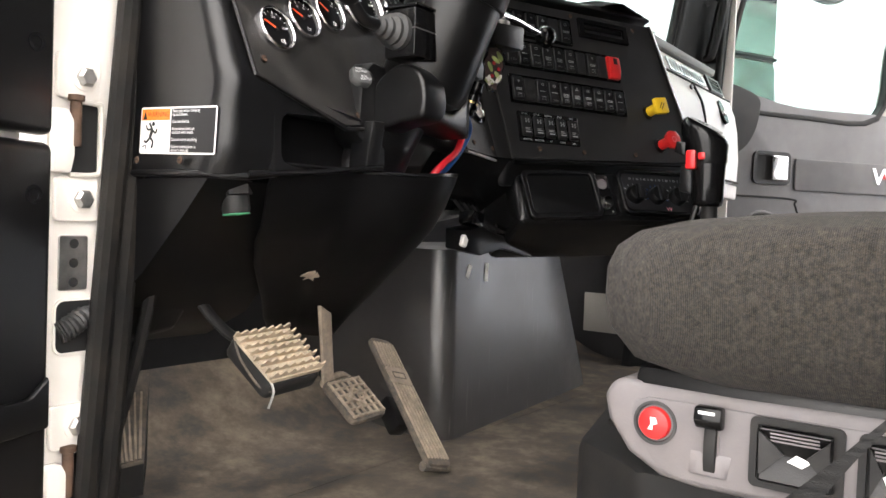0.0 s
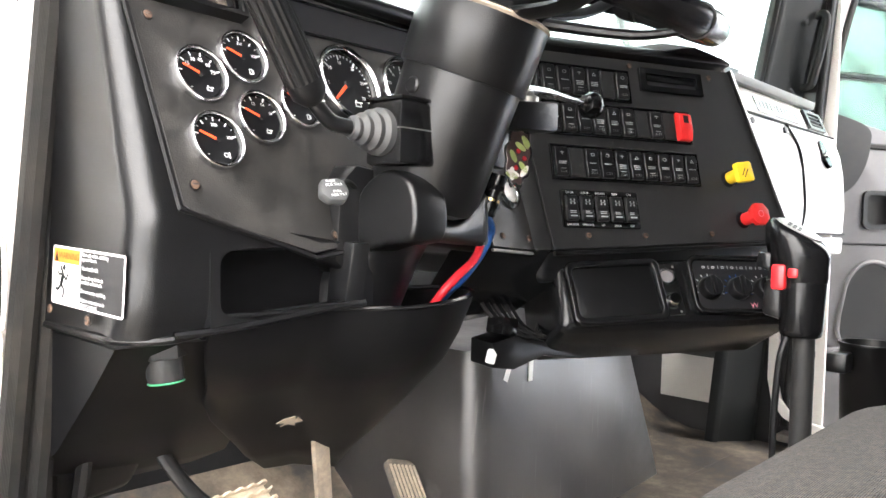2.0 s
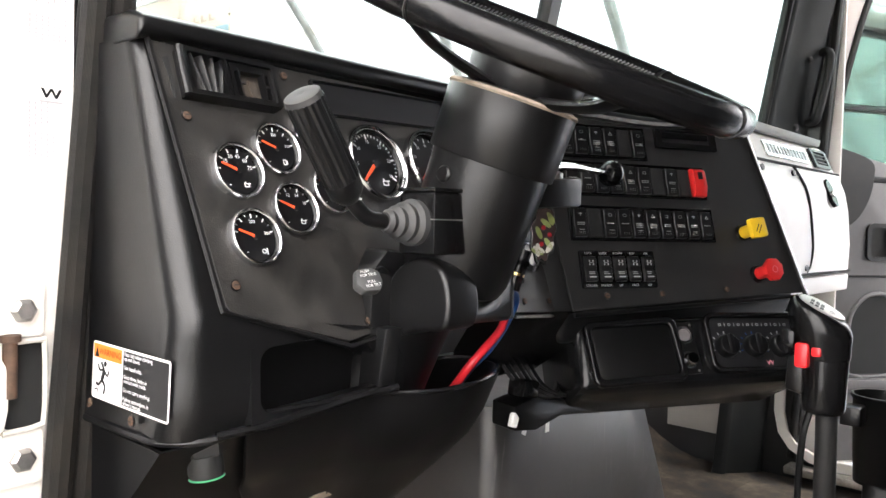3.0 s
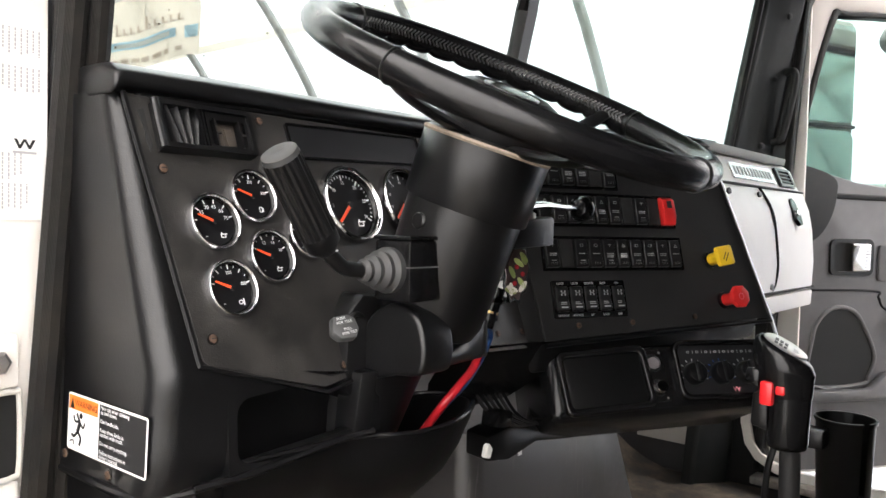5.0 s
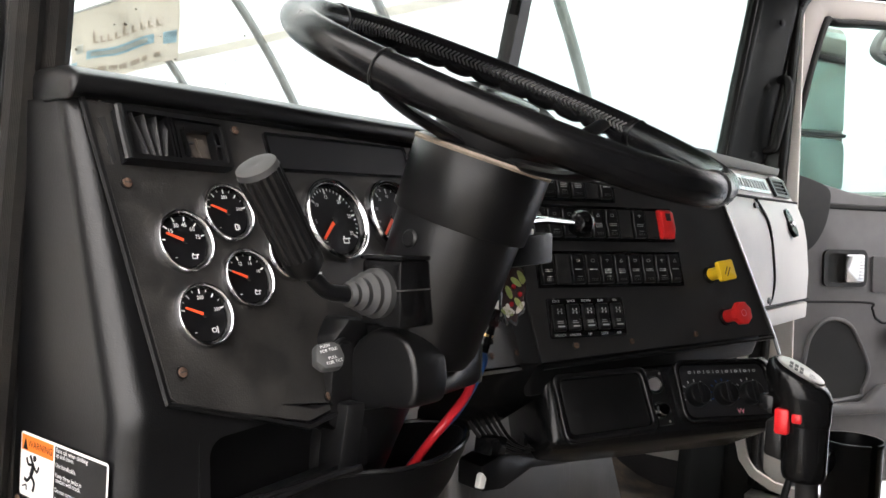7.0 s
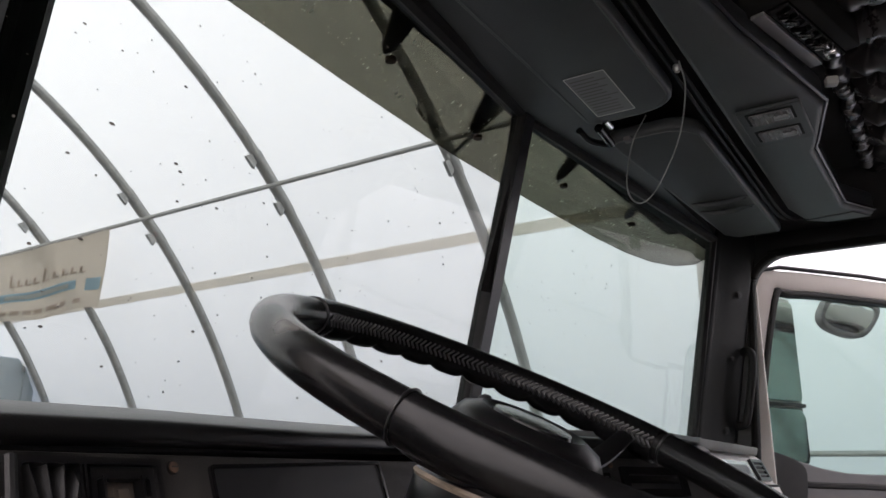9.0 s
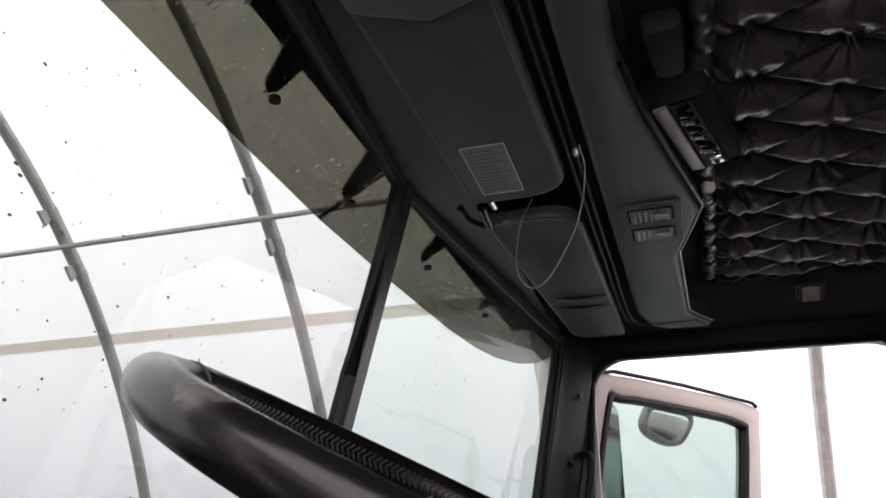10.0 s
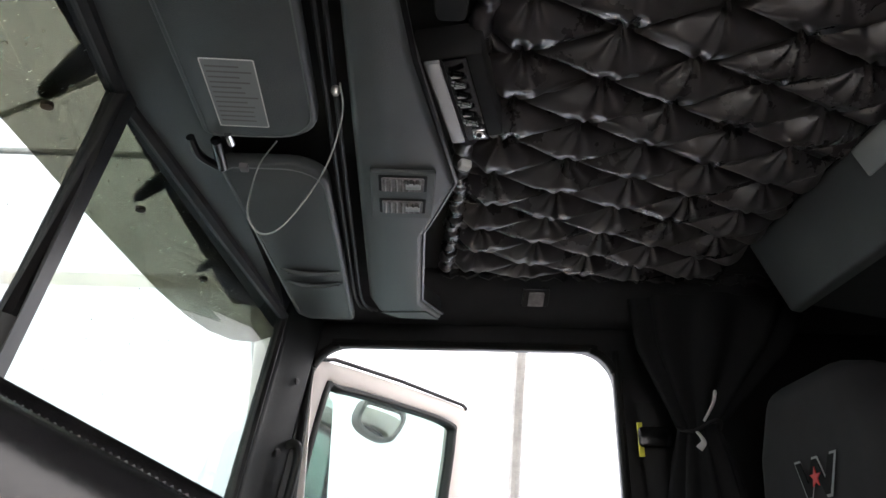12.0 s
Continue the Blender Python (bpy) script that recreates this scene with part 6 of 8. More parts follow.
for _x0, _w in ((-0.235, 0.052), (-0.177, 0.028)):
    part("switch_frame", ring_plate(rrect(_w + 0.010, 0.051, 0.005, 5), rrect(_w, 0.041, 0.003, 5), 0.0, 0.0045), M_RUBBER, side, "", at(_x0, 0.275, 0.001))
    part("well", prism(rrect(_w, 0.041, 0.003, 5), 0.0022, 0.0026), M_DARK, side, "", at(_x0, 0.275, 0))
    part("rocker", bevel_all(loft([[Vector((x, y, z)) for y, z in ((-0.019, 0.0), (-0.019, 0.007), (-0.013, 0.0045), (0.0, 0.002), (0.012, 0.006), (0.019, 0.010), (0.019, 0))] for x in (-_w / 2 + 0.0025, _w / 2 - 0.0025)]), 0.001, 1), M_BLACK, side, "dished black rocker", at(_x0, 0.275, 0.0022))
    for _sx in (-1, 1):
        part("rocker_facet", loft([[Vector((_sx * (_w / 2 - 0.003), -0.015, 0.0075)), Vector((_sx * (_w / 2 - 0.003), 0.017, 0.0115)), Vector((_sx * _w * 0.14, 0.001, 0.0046))], [Vector((_sx * (_w / 2 - 0.003), -0.015, 0.003)), Vector((_sx * (_w / 2 - 0.003), 0.017, 0.003)), Vector((_sx * _w * 0.14, 0.001, 0.003))]]), M_SEATRUB, side, "", at(_x0, 0.275, 0.0022))
    for _k in range(3):
        part("groove", box(_w * 0.62, 0.0012, 0.001, (_x0, 0.2855 + 0.0028 * _k, 0.0084 + 0.0013 * _k)), M_SEATGREY, side)
part("symbol", prism([(-0.008, -0.002), (0.002, -0.005), (0.008, 0.0), (-0.002, 0.0035)], 0, 0.0006, m=at(-0.232, 0.274, 0.0066)), M_WHITE2, side)
part("symbol", prism([(-0.006, 0.0), (-0.003, -0.007), (0.002, -0.007), (0.006, 0.006), (0.003, 0.006), (0.0, -0.002), (-0.003, 0.002)], 0, 0.0006, m=at(-0.176, 0.274, 0.0066) @ Matrix.Scale(0.8, 4)), M_WHITE2, side)
part("base_casting", bevel_all(loft([[Vector((x, y, z)) for x, y in ((-0.17, -0.2), (0.14, -0.2), (0.17, 0.36), (0.09, 0.395), (-0.10, 0.345), (-0.16, 0.26))] for z in (FLOOR, 0.20, 0.222)]), 0.015, 2), M_RUBBER, seat, "black moulded base cover")
for _x, _y in ((0.05, 0.36), (0.10, 0.365), (-0.03, 0.33)):
    part("bolt", lathe([(0.011, 0), (0.011, 0.006), (0.006, 0.008), (0, 0.008)], 6, at(_x, _y, 0.222)), M_RUBBER, seat)
solid("tether_strap", loft([[Vector((-0.852, 0.16, 0.335)) + Vector((0, dy, 0)) for dy in (0, 0.004)], [Vector((-0.858, 0.19, 0.295)) + Vector((0, dy, 0)) for dy in (0, 0.009)], [Vector((-0.852, 0.222, 0.245)) + Vector((0, dy, 0.0)) for dy in (0, 0.022)], [Vector((-0.835, 0.255, 0.18)) + Vector((0, dy, 0)) for dy in (0, 0.025)]], closed=False), M_STRAP, "black woven tether strap hanging beside the seat", "strap")
# gear lever
gl = thing("gear_lever", "black gear knob on a stalk with a red range switch", "gear lever", at(-0.289, 0.472, 0.0) @ Matrix.Diagonal((0.92, 0.90, 1, 1)))
_kr = []
for _z, _r, _dx, _dy, _tl in ((0.470, 0.018, 0, 0, 0), (0.472, 0.0225, 0, 0, 0), (0.478, 0.0245, 0, 0, 0), (0.505, 0.0255, 0, 0, 0), (0.530, 0.0265, 0, 0, 0)):
    _kr.append([Vector((_dx + _r * math.cos(a), _dy + _r * math.sin(a), _z + _tl)) for a in [i * math.pi / 16 for i in range(32)]])
part("grip", loft(_kr), M_GLOSS, gl, "lower half of the knob", sharp=50)
_kh2 = []
for _z, _rx, _ry, _dy, _tl in ((0.5305, 0.0270, 0.0270, 0.0, 0.0), (0.536, 0.0285, 0.0290, 0.001, 0.05), (0.550, 0.031, 0.034, 0.006, 0.18), (0.562, 0.033, 0.0365, 0.008, 0.32), (0.572, 0.0335, 0.037, 0.008, 0.42), (0.580, 0.031, 0.034, 0.0075, 0.48), (0.5845, 0.0265, 0.029, 0.007, 0.50)):
    _kh2.append([Vector((_rx * math.cos(a), _dy + _ry * math.sin(a), _z + _tl * (_ry * math.sin(a) - 0.12 * _rx * math.cos(a)))) for a in [i * math.pi / 18 for i in range(36)]])
part("knob", loft(_kh2), M_GLOSS, gl, "glossy black knob head", sharp=60)
_pl = frame_of((0.0, 0.007, 0.5850), (0.25, -0.90, -0.40), (-0.06, -0.44, 0.90))
part("pattern_plate", prism([(0.028 * math.cos(a), 0.0235 * math.sin(a) * (1 - 0.16 * math.cos(a))) for a in [i * math.pi / 16 for i in range(32)]], -0.001, 0.0022, 0.001, m=_pl), M_STEELP, gl, "brushed metal shift-pattern plate")
for _i in range(3):
    for _j in range(2):
        part("pattern_mark", box(0.0042, 0.0075, 0.0006, (-0.012 + 0.0062 * _i, 0.006 - 0.0115 * _j - 0.001 * _i, 0.0024), m=_pl), M_FACE, gl)
part("pattern_print", bars(0.0085, 0.012, 3, _pl @ at(0.014, -0.002, 0.0023), 0.4, 3), M_FACE, gl)
part("range_switch", box(0.012, 0.016, 0.027, (-0.028, 0.018, 0.535), 0.003), M_REDSW, gl, "red range switch")
part("switch_stop", box(0.012, 0.011, 0.010, (-0.026, 0.002, 0.540), 0.002), M_REDSW, gl)
part("splitter", bevel_all(loft([[Vector((-0.030, y, z)) for y, z in ((0.028, 0.540), (0.046, 0.546), (0.043, 0.562), (0.028, 0.560))], [Vector((-0.010, y, z)) for y, z in ((0.028, 0.542), (0.044, 0.547), (0.041, 0.560), (0.028, 0.558))]]), 0.002, 2), M_GLOSS, gl, "black splitter lever")
part("thumb_guard", bevel_all(loft([[Vector((x, y, z)) for y, z in ((0.020, 0.487), (0.044, 0.492), (0.042, 0.530), (0.022, 0.535))] for x in (-0.010, 0.016)]), 0.004, 2), M_BLACK, gl)
part("stalk", tube([(0, -0.004, 0.475), (0.002, -0.004, 0.40), (0.006, -0.002, 0.20), (0.012, 0.01, FLOOR)], 0.0125, 14), M_RUBBER, gl)
part("air_line", tube([(-0.012, 0.012, 0.472), (-0.016, 0.018, 0.44), (-0.014, 0.022, 0.36), (-0.008, 0.022, 0.20), (0.0, 0.02, 0.08)], 0.0042, 8), M_BLACK, gl)
part("boot", lathe([(0.075, 0), (0.07, 0.02), (0.05, 0.03), (0.055, 0.045), (0.035, 0.055), (0.038, 0.07), (0.016, 0.085)], 24, at(0.012, 0.01, FLOOR)), M_RUBBER, gl)
# cup holder on its post
ch = thing("cup_holder", "black plastic cup holder on a post", "cup holder", at(0.178, 0.515, 0))
_cw = []
for _r, _z in ((0.036, 0.272), (0.040, 0.276), (0.0445, 0.405), (0.0475, 0.408), (0.0475, 0.413), (0.0435, 0.413), (0.0375, 0.285)):
    _cw.append([Vector((_r * math.cos(a), _r * math.sin(a), _z)) for a in [radians(-118 + 344 * i / 40) for i in range(41)]])
part("cup", loft(_cw, closed=False), M_BLACK, ch, "slotted cup wall with a rolled rim", sharp=50)
part("cup_floor", lathe([(0.040, 0.272), (0.040, 0.280), (0, 0.280)], 32), M_BLACK, ch)
part("post", box(0.045, 0.045, 0.245, (0.0, 0.0, FLOOR + 0.1225), 0.006), M_BLACK, ch)
part("bracket", box(0.04, 0.03, 0.03, (-0.055, 0.03, 0.385), 0.004), M_BLACK, ch)


# ---- passenger side ----
gb = thing("glove_box", "silver-grey passenger dash with two lockable compartment doors", "glove box")


def gb_prof(x, k):
    """Section of the passenger dash at x, from the top front edge down and back."""
    b = 0.030 * k
    return [Vector((x, y, z)) for y, z in ((0.985, 0.874), (0.828, 0.874), (0.812, 0.862), (0.790, 0.814), (0.778, 0.808), (0.785 - b, 0.762), (0.776 - b, 0.716), (0.770 - b, 0.64), (0.772 - b, 0.580), (0.80, 0.572), (0.985, 0.572))]


part("body", loft([gb_prof(x, k) for x, k in ((0.10, 0.6), (0.30, 0.95), (0.55, 1.0), (0.74, 1.0), (0.80, 1.0), (0.828, 0.85), (0.838, 0.2))]), M_SILVER, gb, "satin silver plastic", sharp=50)
part("lower_band", bevel_all(loft([[Vector((x, y, z)) for y, z in ((0.95, 0.571), (0.752 - b, 0.571), (0.754 - b, 0.532), (0.95, 0.532))] for x, b in ((0.12, -0.01), (0.5, 0.006), (0.836, 0.006))]), 0.005, 2), M_SILVER, gb)
part("lower_shell", bevel_all(loft([[Vector((x, y, z)) for y, z in ((1.2, 0.56), (0.80, 0.53), (0.84, 0.495), (1.2, 0.475))] for x in (0.05, 0.84)]), 0.01, 2), M_BLACK, gb)
part("door_gap", tube([(0.497, 0.7725, 0.806), (0.520, 0.7535, 0.762), (0.531, 0.7455, 0.716), (0.536, 0.7395, 0.64), (0.532, 0.742, 0.60), (0.515, 0.743, 0.584)], 0.0032, 6), M_DARK, gb)
part("door_gap", tube([(0.14, 0.777, 0.8075), (0.50, 0.7765, 0.8075), (0.832, 0.778, 0.8075)], 0.003, 6), M_DARK, gb)
part("door_gap", tube([(0.16, 0.752, 0.579), (0.50, 0.742, 0.579), (0.83, 0.744, 0.579)], 0.003, 6), M_DARK, gb)
_lk = frame_of((0.690, 0.7535, 0.757), (1, 0, 0), (0, -0.92, 0.40))
part("lock_recess", prism([(0.022 * math.cos(a), 0.034 * math.sin(a)) for a in [i * math.pi / 14 for i in range(28)]], -0.004, 0.005, m=_lk), M_GLOSS, gb, "black oval lock recess")
part("lock_barrel", lathe([(0.008, 0.0), (0.008, 0.006), (0.003, 0.007), (0, 0.005)], 16, _lk @ at(-0.002, -0.004, 0.003)), M_CHROME, gb)
for _x, _y, _z in ((0.30, 0.765, 0.79), (0.475, 0.764, 0.79), (0.505, 0.741, 0.593)):
    part("screw_cap", lathe([(0.0065, -0.002), (0.0065, 0.002), (0, 0.003)], 12, along((_x, _y, _z), (_x - 0.1, 0.3, _z + 0.1))), M_BLACK, gb)
_fn = (0, -0.90, 0.43)
_np = frame_of((0.535, 0.8005, 0.838), (1, 0.0, 0), _fn)
part("name_plate", prism(rrect(0.27, 0.036, 0.003, 2), 0, 0.003, m=_np), M_SILVERB, gb, "bright brand plate with plain bars")
for _i in range(12):
    part("plate_bar", box(0.011, 0.020, 0.0006, (-0.115 + 0.0205 * _i, 0, 0.0033), m=_np), M_PANEL, gb)
_sv = frame_of((0.748, 0.8005, 0.838), (1, 0.0, 0), _fn)
part("vent_frame", hole_plate(-0.055, -0.024, 0.055, 0.024, rrect(0.082, 0.034, 0.002, 2), 0, 0.007, _sv), M_BLACK, gb)
part("vent_core", box(0.084, 0.036, 0.002, (0, 0, 0.001), m=_sv), M_DARK, gb)
for _i in range(3):
    part("louvre", box(0.080, 0.0025, 0.006, (0, -0.010 + 0.010 * _i, 0.003), m=_sv), M_BLACK, gb)
part("top_rail", bevel_all(loft([[Vector((x, y, z)) for y, z in ((0.985, 0.875), (0.806, 0.870), (0.802, 0.888), (0.985, 0.896))] for x in (0.14, 0.775)]), 0.004, 2), M_RAIL, gb, "grey-beige top rail")
solid("dash_cover", bevel_all(loft([[Vector((x, y, z)) for y, z in ((1.08, 0.868), (0.74 + 0.08 * (x > 0.2), 0.868), (0.80, 0.884), (1.08, 0.890))] for x in (0.0, 0.12, 0.30)]), 0.006, 2), M_BLACK, "black padded dash top beside the windscreen post", "dash pad", "structure")
# lower side panel and sill by the passenger's feet
solid("kick_panel", bevel_all(loft([[Vector((0.86, y, z)) for y, z in ((1.03, 0.03), (1.334, 0.03), (1.334, 0.52), (1.03, 0.52))], [Vector((0.90, y, z)) for y, z in ((1.03, 0.03), (1.334, 0.03), (1.334, 0.52), (1.03, 0.52))]]), 0.006, 2), M_DARKGREY, "dark grey kick panel in the passenger footwell", "panel", "structure")
solid("kick_plate", box(0.006, 0.155, 0.122, (0.8565, 1.13, 0.173), 0.002), M_OFFWHITE, "off-white plate low in the passenger footwell", "panel", "structure")
_jc = [(0.895, 0.46), (0.895, 0.20), (0.885, 0.155), (0.862, 0.125), (0.82, 0.105), (0.77, 0.098), (0.30, 0.098)]
solid("jamb_lip", bevel_all(loft([[Vector((x, y + dy, z + dz)) for x, dy, dz in ((0.872, 0.0, 0.0), (0.872, 0.026 * c, -0.026 * s), (0.884, 0.026 * c, -0.026 * s), (0.884, 0.0, 0.0))] for (y, z), c, s in zip(_jc, (1, 1, 0.92, 0.7, 0.35, 0.1, 0), (0, 0, 0.4, 0.7, 0.92, 1, 1))]), 0.002, 1), M_WHITE, "white painted lower lip of the passenger doorway", "jamb", "structure")
solid("wall_right_lower", box(0.05, 0.42, 0.95, (0.93, 1.13, 0.40)), M_BLACK, "dark lower side wall ahead of the doorway", "wall", "structure")
solid("wall_left_lower", box(0.05, 0.36, 0.95, (-0.93, 1.17, 0.40)), M_BLACK, "dark lower side wall ahead of the doorway", "wall", "structure")
solid("sill_trim", box(0.07, 0.80, 0.02, (0.87, 0.48, 0.062), 0.004), M_STEEL, "worn metal sill strip in the passenger doorway", "sill", "structure")
solid("door_jamb", bevel_all(loft([[Vector((x, y, z)) for x, y in ((0.937, 0.80), (1.0, 0.82), (1.0, 0.95), (0.937, 0.95))] for z in (0.0, 1.45)]), 0.01, 2), M_WHITE, "white painted front jamb of the passenger doorway", "jamb", "structure")
# grab handle on the pillar
gh = thing("grab_handle", "black plastic grab handle on the windscreen pillar", "grab handle")
part("bar", tube([(0.872, 0.850, 1.112), (0.860, 0.822, 1.118), (0.856, 0.812, 1.095), (0.857, 0.822, 1.03), (0.858, 0.836, 0.965), (0.862, 0.846, 0.945), (0.872, 0.872, 0.942)], 0.0095, 12), M_RUBBER, gh)
for _y, _z in ((0.868, 1.105), (0.885, 0.935)):
    part("mount", box(0.014, 0.024, 0.024, (0.871, _y, _z), 0.005), M_RUBBER, gh)
_ps = screw(Matrix.Identity(4), 0, 0, 0.007, M_BLACK)
_ps.matrix_world = along((0.835, 0.826, 1.25), (0.5, 0.3, 1.2))
for _q in ((0.838, 0.853, 1.095), (0.840, 0.883, 0.93)):
    copy_thing(_ps, along(_q, (0.5, 0.3, _q[2])))

# open passenger door
DP = frame_of((0.935, 0.865, 0.0), (0.7986, -0.6018, 0), (-0.6018, -0.7986, 0))
dr = thing("passenger_door", "open white truck door with grey inner trim and raised window", "door", DP)
_o = [(-0.01, 0.78), (0.36, 0.76), (0.715, 0.78), (0.758, 1.05), (0.803, 1.285), (0.786, 1.354), (0.45, 1.362), (0.17, 1.358), (0.085, 1.325), (0.0, 0.92)]
_i2 = [(0.045, 0.82), (0.36, 0.80), (0.635, 0.82), (0.685, 1.05), (0.732, 1.252), (0.708, 1.300), (0.45, 1.309), (0.195, 1.304), (0.135, 1.275), (0.045, 0.92)]
part("window_frame", bevel_all(ring_plate(spline(_o, 4, True), spline(_i2, 4, True), -0.05, -0.002), 0.008, 2, 60), M_DOORFR, dr, "painted window frame toned to a shaded beige")
part("window_seal", bevel_all(ring_plate([(x + (0.40 - x) * -0.004, y) for x, y in spline(_i2, 4, True)], [(0.40 + (x - 0.40) * 0.955, 1.06 + (y - 1.06) * 0.94) for x, y in spline(_i2, 4, True)], -0.03, 0.004), 0.004, 1, 60), M_RUBBER, dr, "black rubber seal")
part("drip_rail", tube([(0.0, 1.0, 0.0), (0.075, 1.345, 0.0), (0.165, 1.366, 0.0), (0.45, 1.370, 0.0), (0.775, 1.362, 0.0), (0.795, 1.352, 0)], 0.006, 8, smooth=False), M_RUBBER, dr)
_pn = part("pane", prism([(0.40 + (x - 0.40) * 0.99, 1.06 + (y - 1.06) * 0.99) for x, y in spline(_i2, 4, True)], -0.022, -0.018), M_TINT, dr, "tinted glass")
_pn.visible_shadow = False
part("outer_skin", prism([(-0.01, 0.04), (0.845, 0.04), (0.845, 0.80), (-0.01, 0.80)], -0.06, -0.045), M_WHITE, dr)
_tp = [(-0.005, 0.06), (0.84, 0.06), (0.84, 0.842), (0.40, 0.838), (0.32, 0.840), (0.24, 0.850), (0.15, 0.870), (0.06, 0.895), (0.0, 0.905)]
trim = part("trim_panel", bevel_all(prism(_tp, -0.045, 0.0), 0.008, 2), M_GREY, dr, "grey moulded trim")
part("upper_roll", bevel_all(prism(spline([(-0.004, 0.66), (0.07, 0.672), (0.125, 0.70), (0.160, 0.75), (0.175, 0.81), (0.165, 0.860), (0.06, 0.893), (-0.004, 0.902)], 4), 0.0, 0.006), 0.004, 3), M_RUBBER, dr, "black curved corner", sharp=80)
part("handle_recess", ring_plate(rrect(0.136, 0.100, 0.018, 5), rrect(0.112, 0.078, 0.012, 5), 0.0, 0.008, at(0.229, 0.645, 0)), M_BLACK, trim)
part("handle_cavity", prism(rrect(0.114, 0.080, 0.012, 5), 0.0, 0.001, m=at(0.229, 0.645, 0)), M_DARK, trim)
part("door_handle", bevel_all(prism(rrect(0.058, 0.074, 0.006, 3), 0.004, 0.016, m=at(0.252, 0.645, 0)), 0.003, 2), M_CHROME, trim, "chrome pull handle")
part("handle_teeth", join(*[box(0.012, 0.004, 0.002, (0.272, 0.618 + 0.009 * i, 0.0165)) for i in range(7)]), M_GREYMARK, trim)
part("armrest_panel", bevel_all(prism(rrect(0.50, 0.098, 0.006, 3), 0.0, 0.008, m=at(0.566, 0.63, 0)), 0.003, 2), M_GREY, trim)
_em = [(-0.05, 0.026), (-0.028, -0.026), (-0.018, -0.026), (0.0, 0.012), (0.018, -0.026), (0.028, -0.026), (0.05, 0.026), (0.036, 0.026), (0.022, -0.006), (0.006, 0.026), (-0.006, 0.026), (-0.022, -0.006), (-0.036, 0.026)]
part("emblem", prism(_em, 0.008, 0.011, m=at(0.66, 0.64, 0)), M_CHROME, trim, "chrome angular emblem")
part("emblem_star", prism([((0.010 if i % 2 == 0 else 0.004) * math.sin(i * math.pi / 5), (0.010 if i % 2 == 0 else 0.004) * math.cos(i * math.pi / 5)) for i in range(10)], 0.011, 0.012, m=at(0.66, 0.638, 0)), M_RED, trim)
part("panel_line", tube([(0.0, 0.555, 0.0), (0.30, 0.553, 0.0), (0.325, 0.535, 0), (0.345, 0.505, 0.0), (0.42, 0.495, 0), (0.84, 0.50, 0.0)], 0.0035, 6), M_DARK, trim)
_pk = [(0.115, 0.295), (0.118, 0.42), (0.135, 0.47), (0.17, 0.502), (0.21, 0.508), (0.25, 0.495), (0.275, 0.465), (0.31, 0.40), (0.318, 0.36), (0.30, 0.315), (0.28, 0.295)]
# no real hollow here: dark colour paints the shade inside the pocket
part("pocket", prism(_pk, 0.0, 0.002), M_DARK, trim, "flat dark pocket patch, recess shade put in its colour")
part("pocket_rim", tube([(x, y, 0.002) for x, y in _pk], 0.006, 8, True, 3), M_GREY, trim)
part("lower_ledge", bevel_all(prism([(0.0, 0.285), (0.29, 0.285), (0.34, 0.33), (0.84, 0.34), (0.84, 0.26), (0.0, 0.25)], 0.0, 0.03), 0.01, 2), M_GREY, trim)
part("armrest", bevel_all(prism([(0.36, 0.49), (0.84, 0.49), (0.84, 0.42), (0.42, 0.42), (0.38, 0.45)], 0.0, 0.05), 0.014, 3), M_GREY, trim)
# look-down mirror and outside mirror
mm = thing("look_down_mirror", "small rounded convex mirror in a grey frame above the door glass", "mirror", DP @ at(0.565, 1.289, -0.16))
_mo = [(p[0], p[1]) for p in spline([(-0.118, -0.009), (-0.095, -0.038), (-0.033, -0.056), (0.020, -0.058), (0.060, -0.042), (0.102, 0.002), (0.118, 0.033), (0.104, 0.054), (0.038, 0.056), (-0.068, 0.057), (-0.102, 0.030)], 4, True)]
part("frame", bevel_all(ring_plate(_mo, [(x * 0.85, y * 0.74) for x, y in _mo], -0.02, 0.008), 0.004, 2, 40), M_MIRFRAME, mm)
part("glass", prism([(x * 0.87, y * 0.78) for x, y in _mo], -0.006, 0.002), M_MIRROR, mm, "mirror glass")
for _x in (-0.03, 0.045):
    part("bracket", tube([(_x, 0.050, -0.005), (_x + 0.01, 0.080, -0.01), (_x + 0.03, 0.100, -0.01)], 0.007, 8), M_WHITE, mm)
    part("clamp", box(0.03, 0.014, 0.02, (_x, 0.059, -0.004), 0.003), M_MIRFRAME, mm)
om = thing("side_mirror", "tall outside mirror with flat and convex glass", "mirror", frame_of((1.265, 0.835, 1.09), (0.866, -0.5, 0), (-0.5, -0.866, 0)))
part("housing", bevel_all(prism(rrect(0.205, 0.50, 0.03, 5), -0.05, -0.004), 0.012, 2), M_OFFWHITE, om)
part("flat_glass", prism(rrect(0.188, 0.285, 0.012, 4, 0, 0.09), -0.004, 0.0), M_MIRROR2, om, "flat mirror glass")
part("convex_glass", prism(rrect(0.188, 0.155, 0.03, 5, 0, -0.155), -0.004, 0.004), M_MIRROR2, om, "convex mirror glass")
part("divider", box(0.20, 0.010, 0.012, (0, -0.065, 0.0), 0.002), M_RUBBER, om)
part("arm", tube([(0.0, -0.24, -0.04), (0.0, -0.30, -0.06), (-0.02, -0.42, -0.10)], 0.012, 8), M_RUBBER, om)

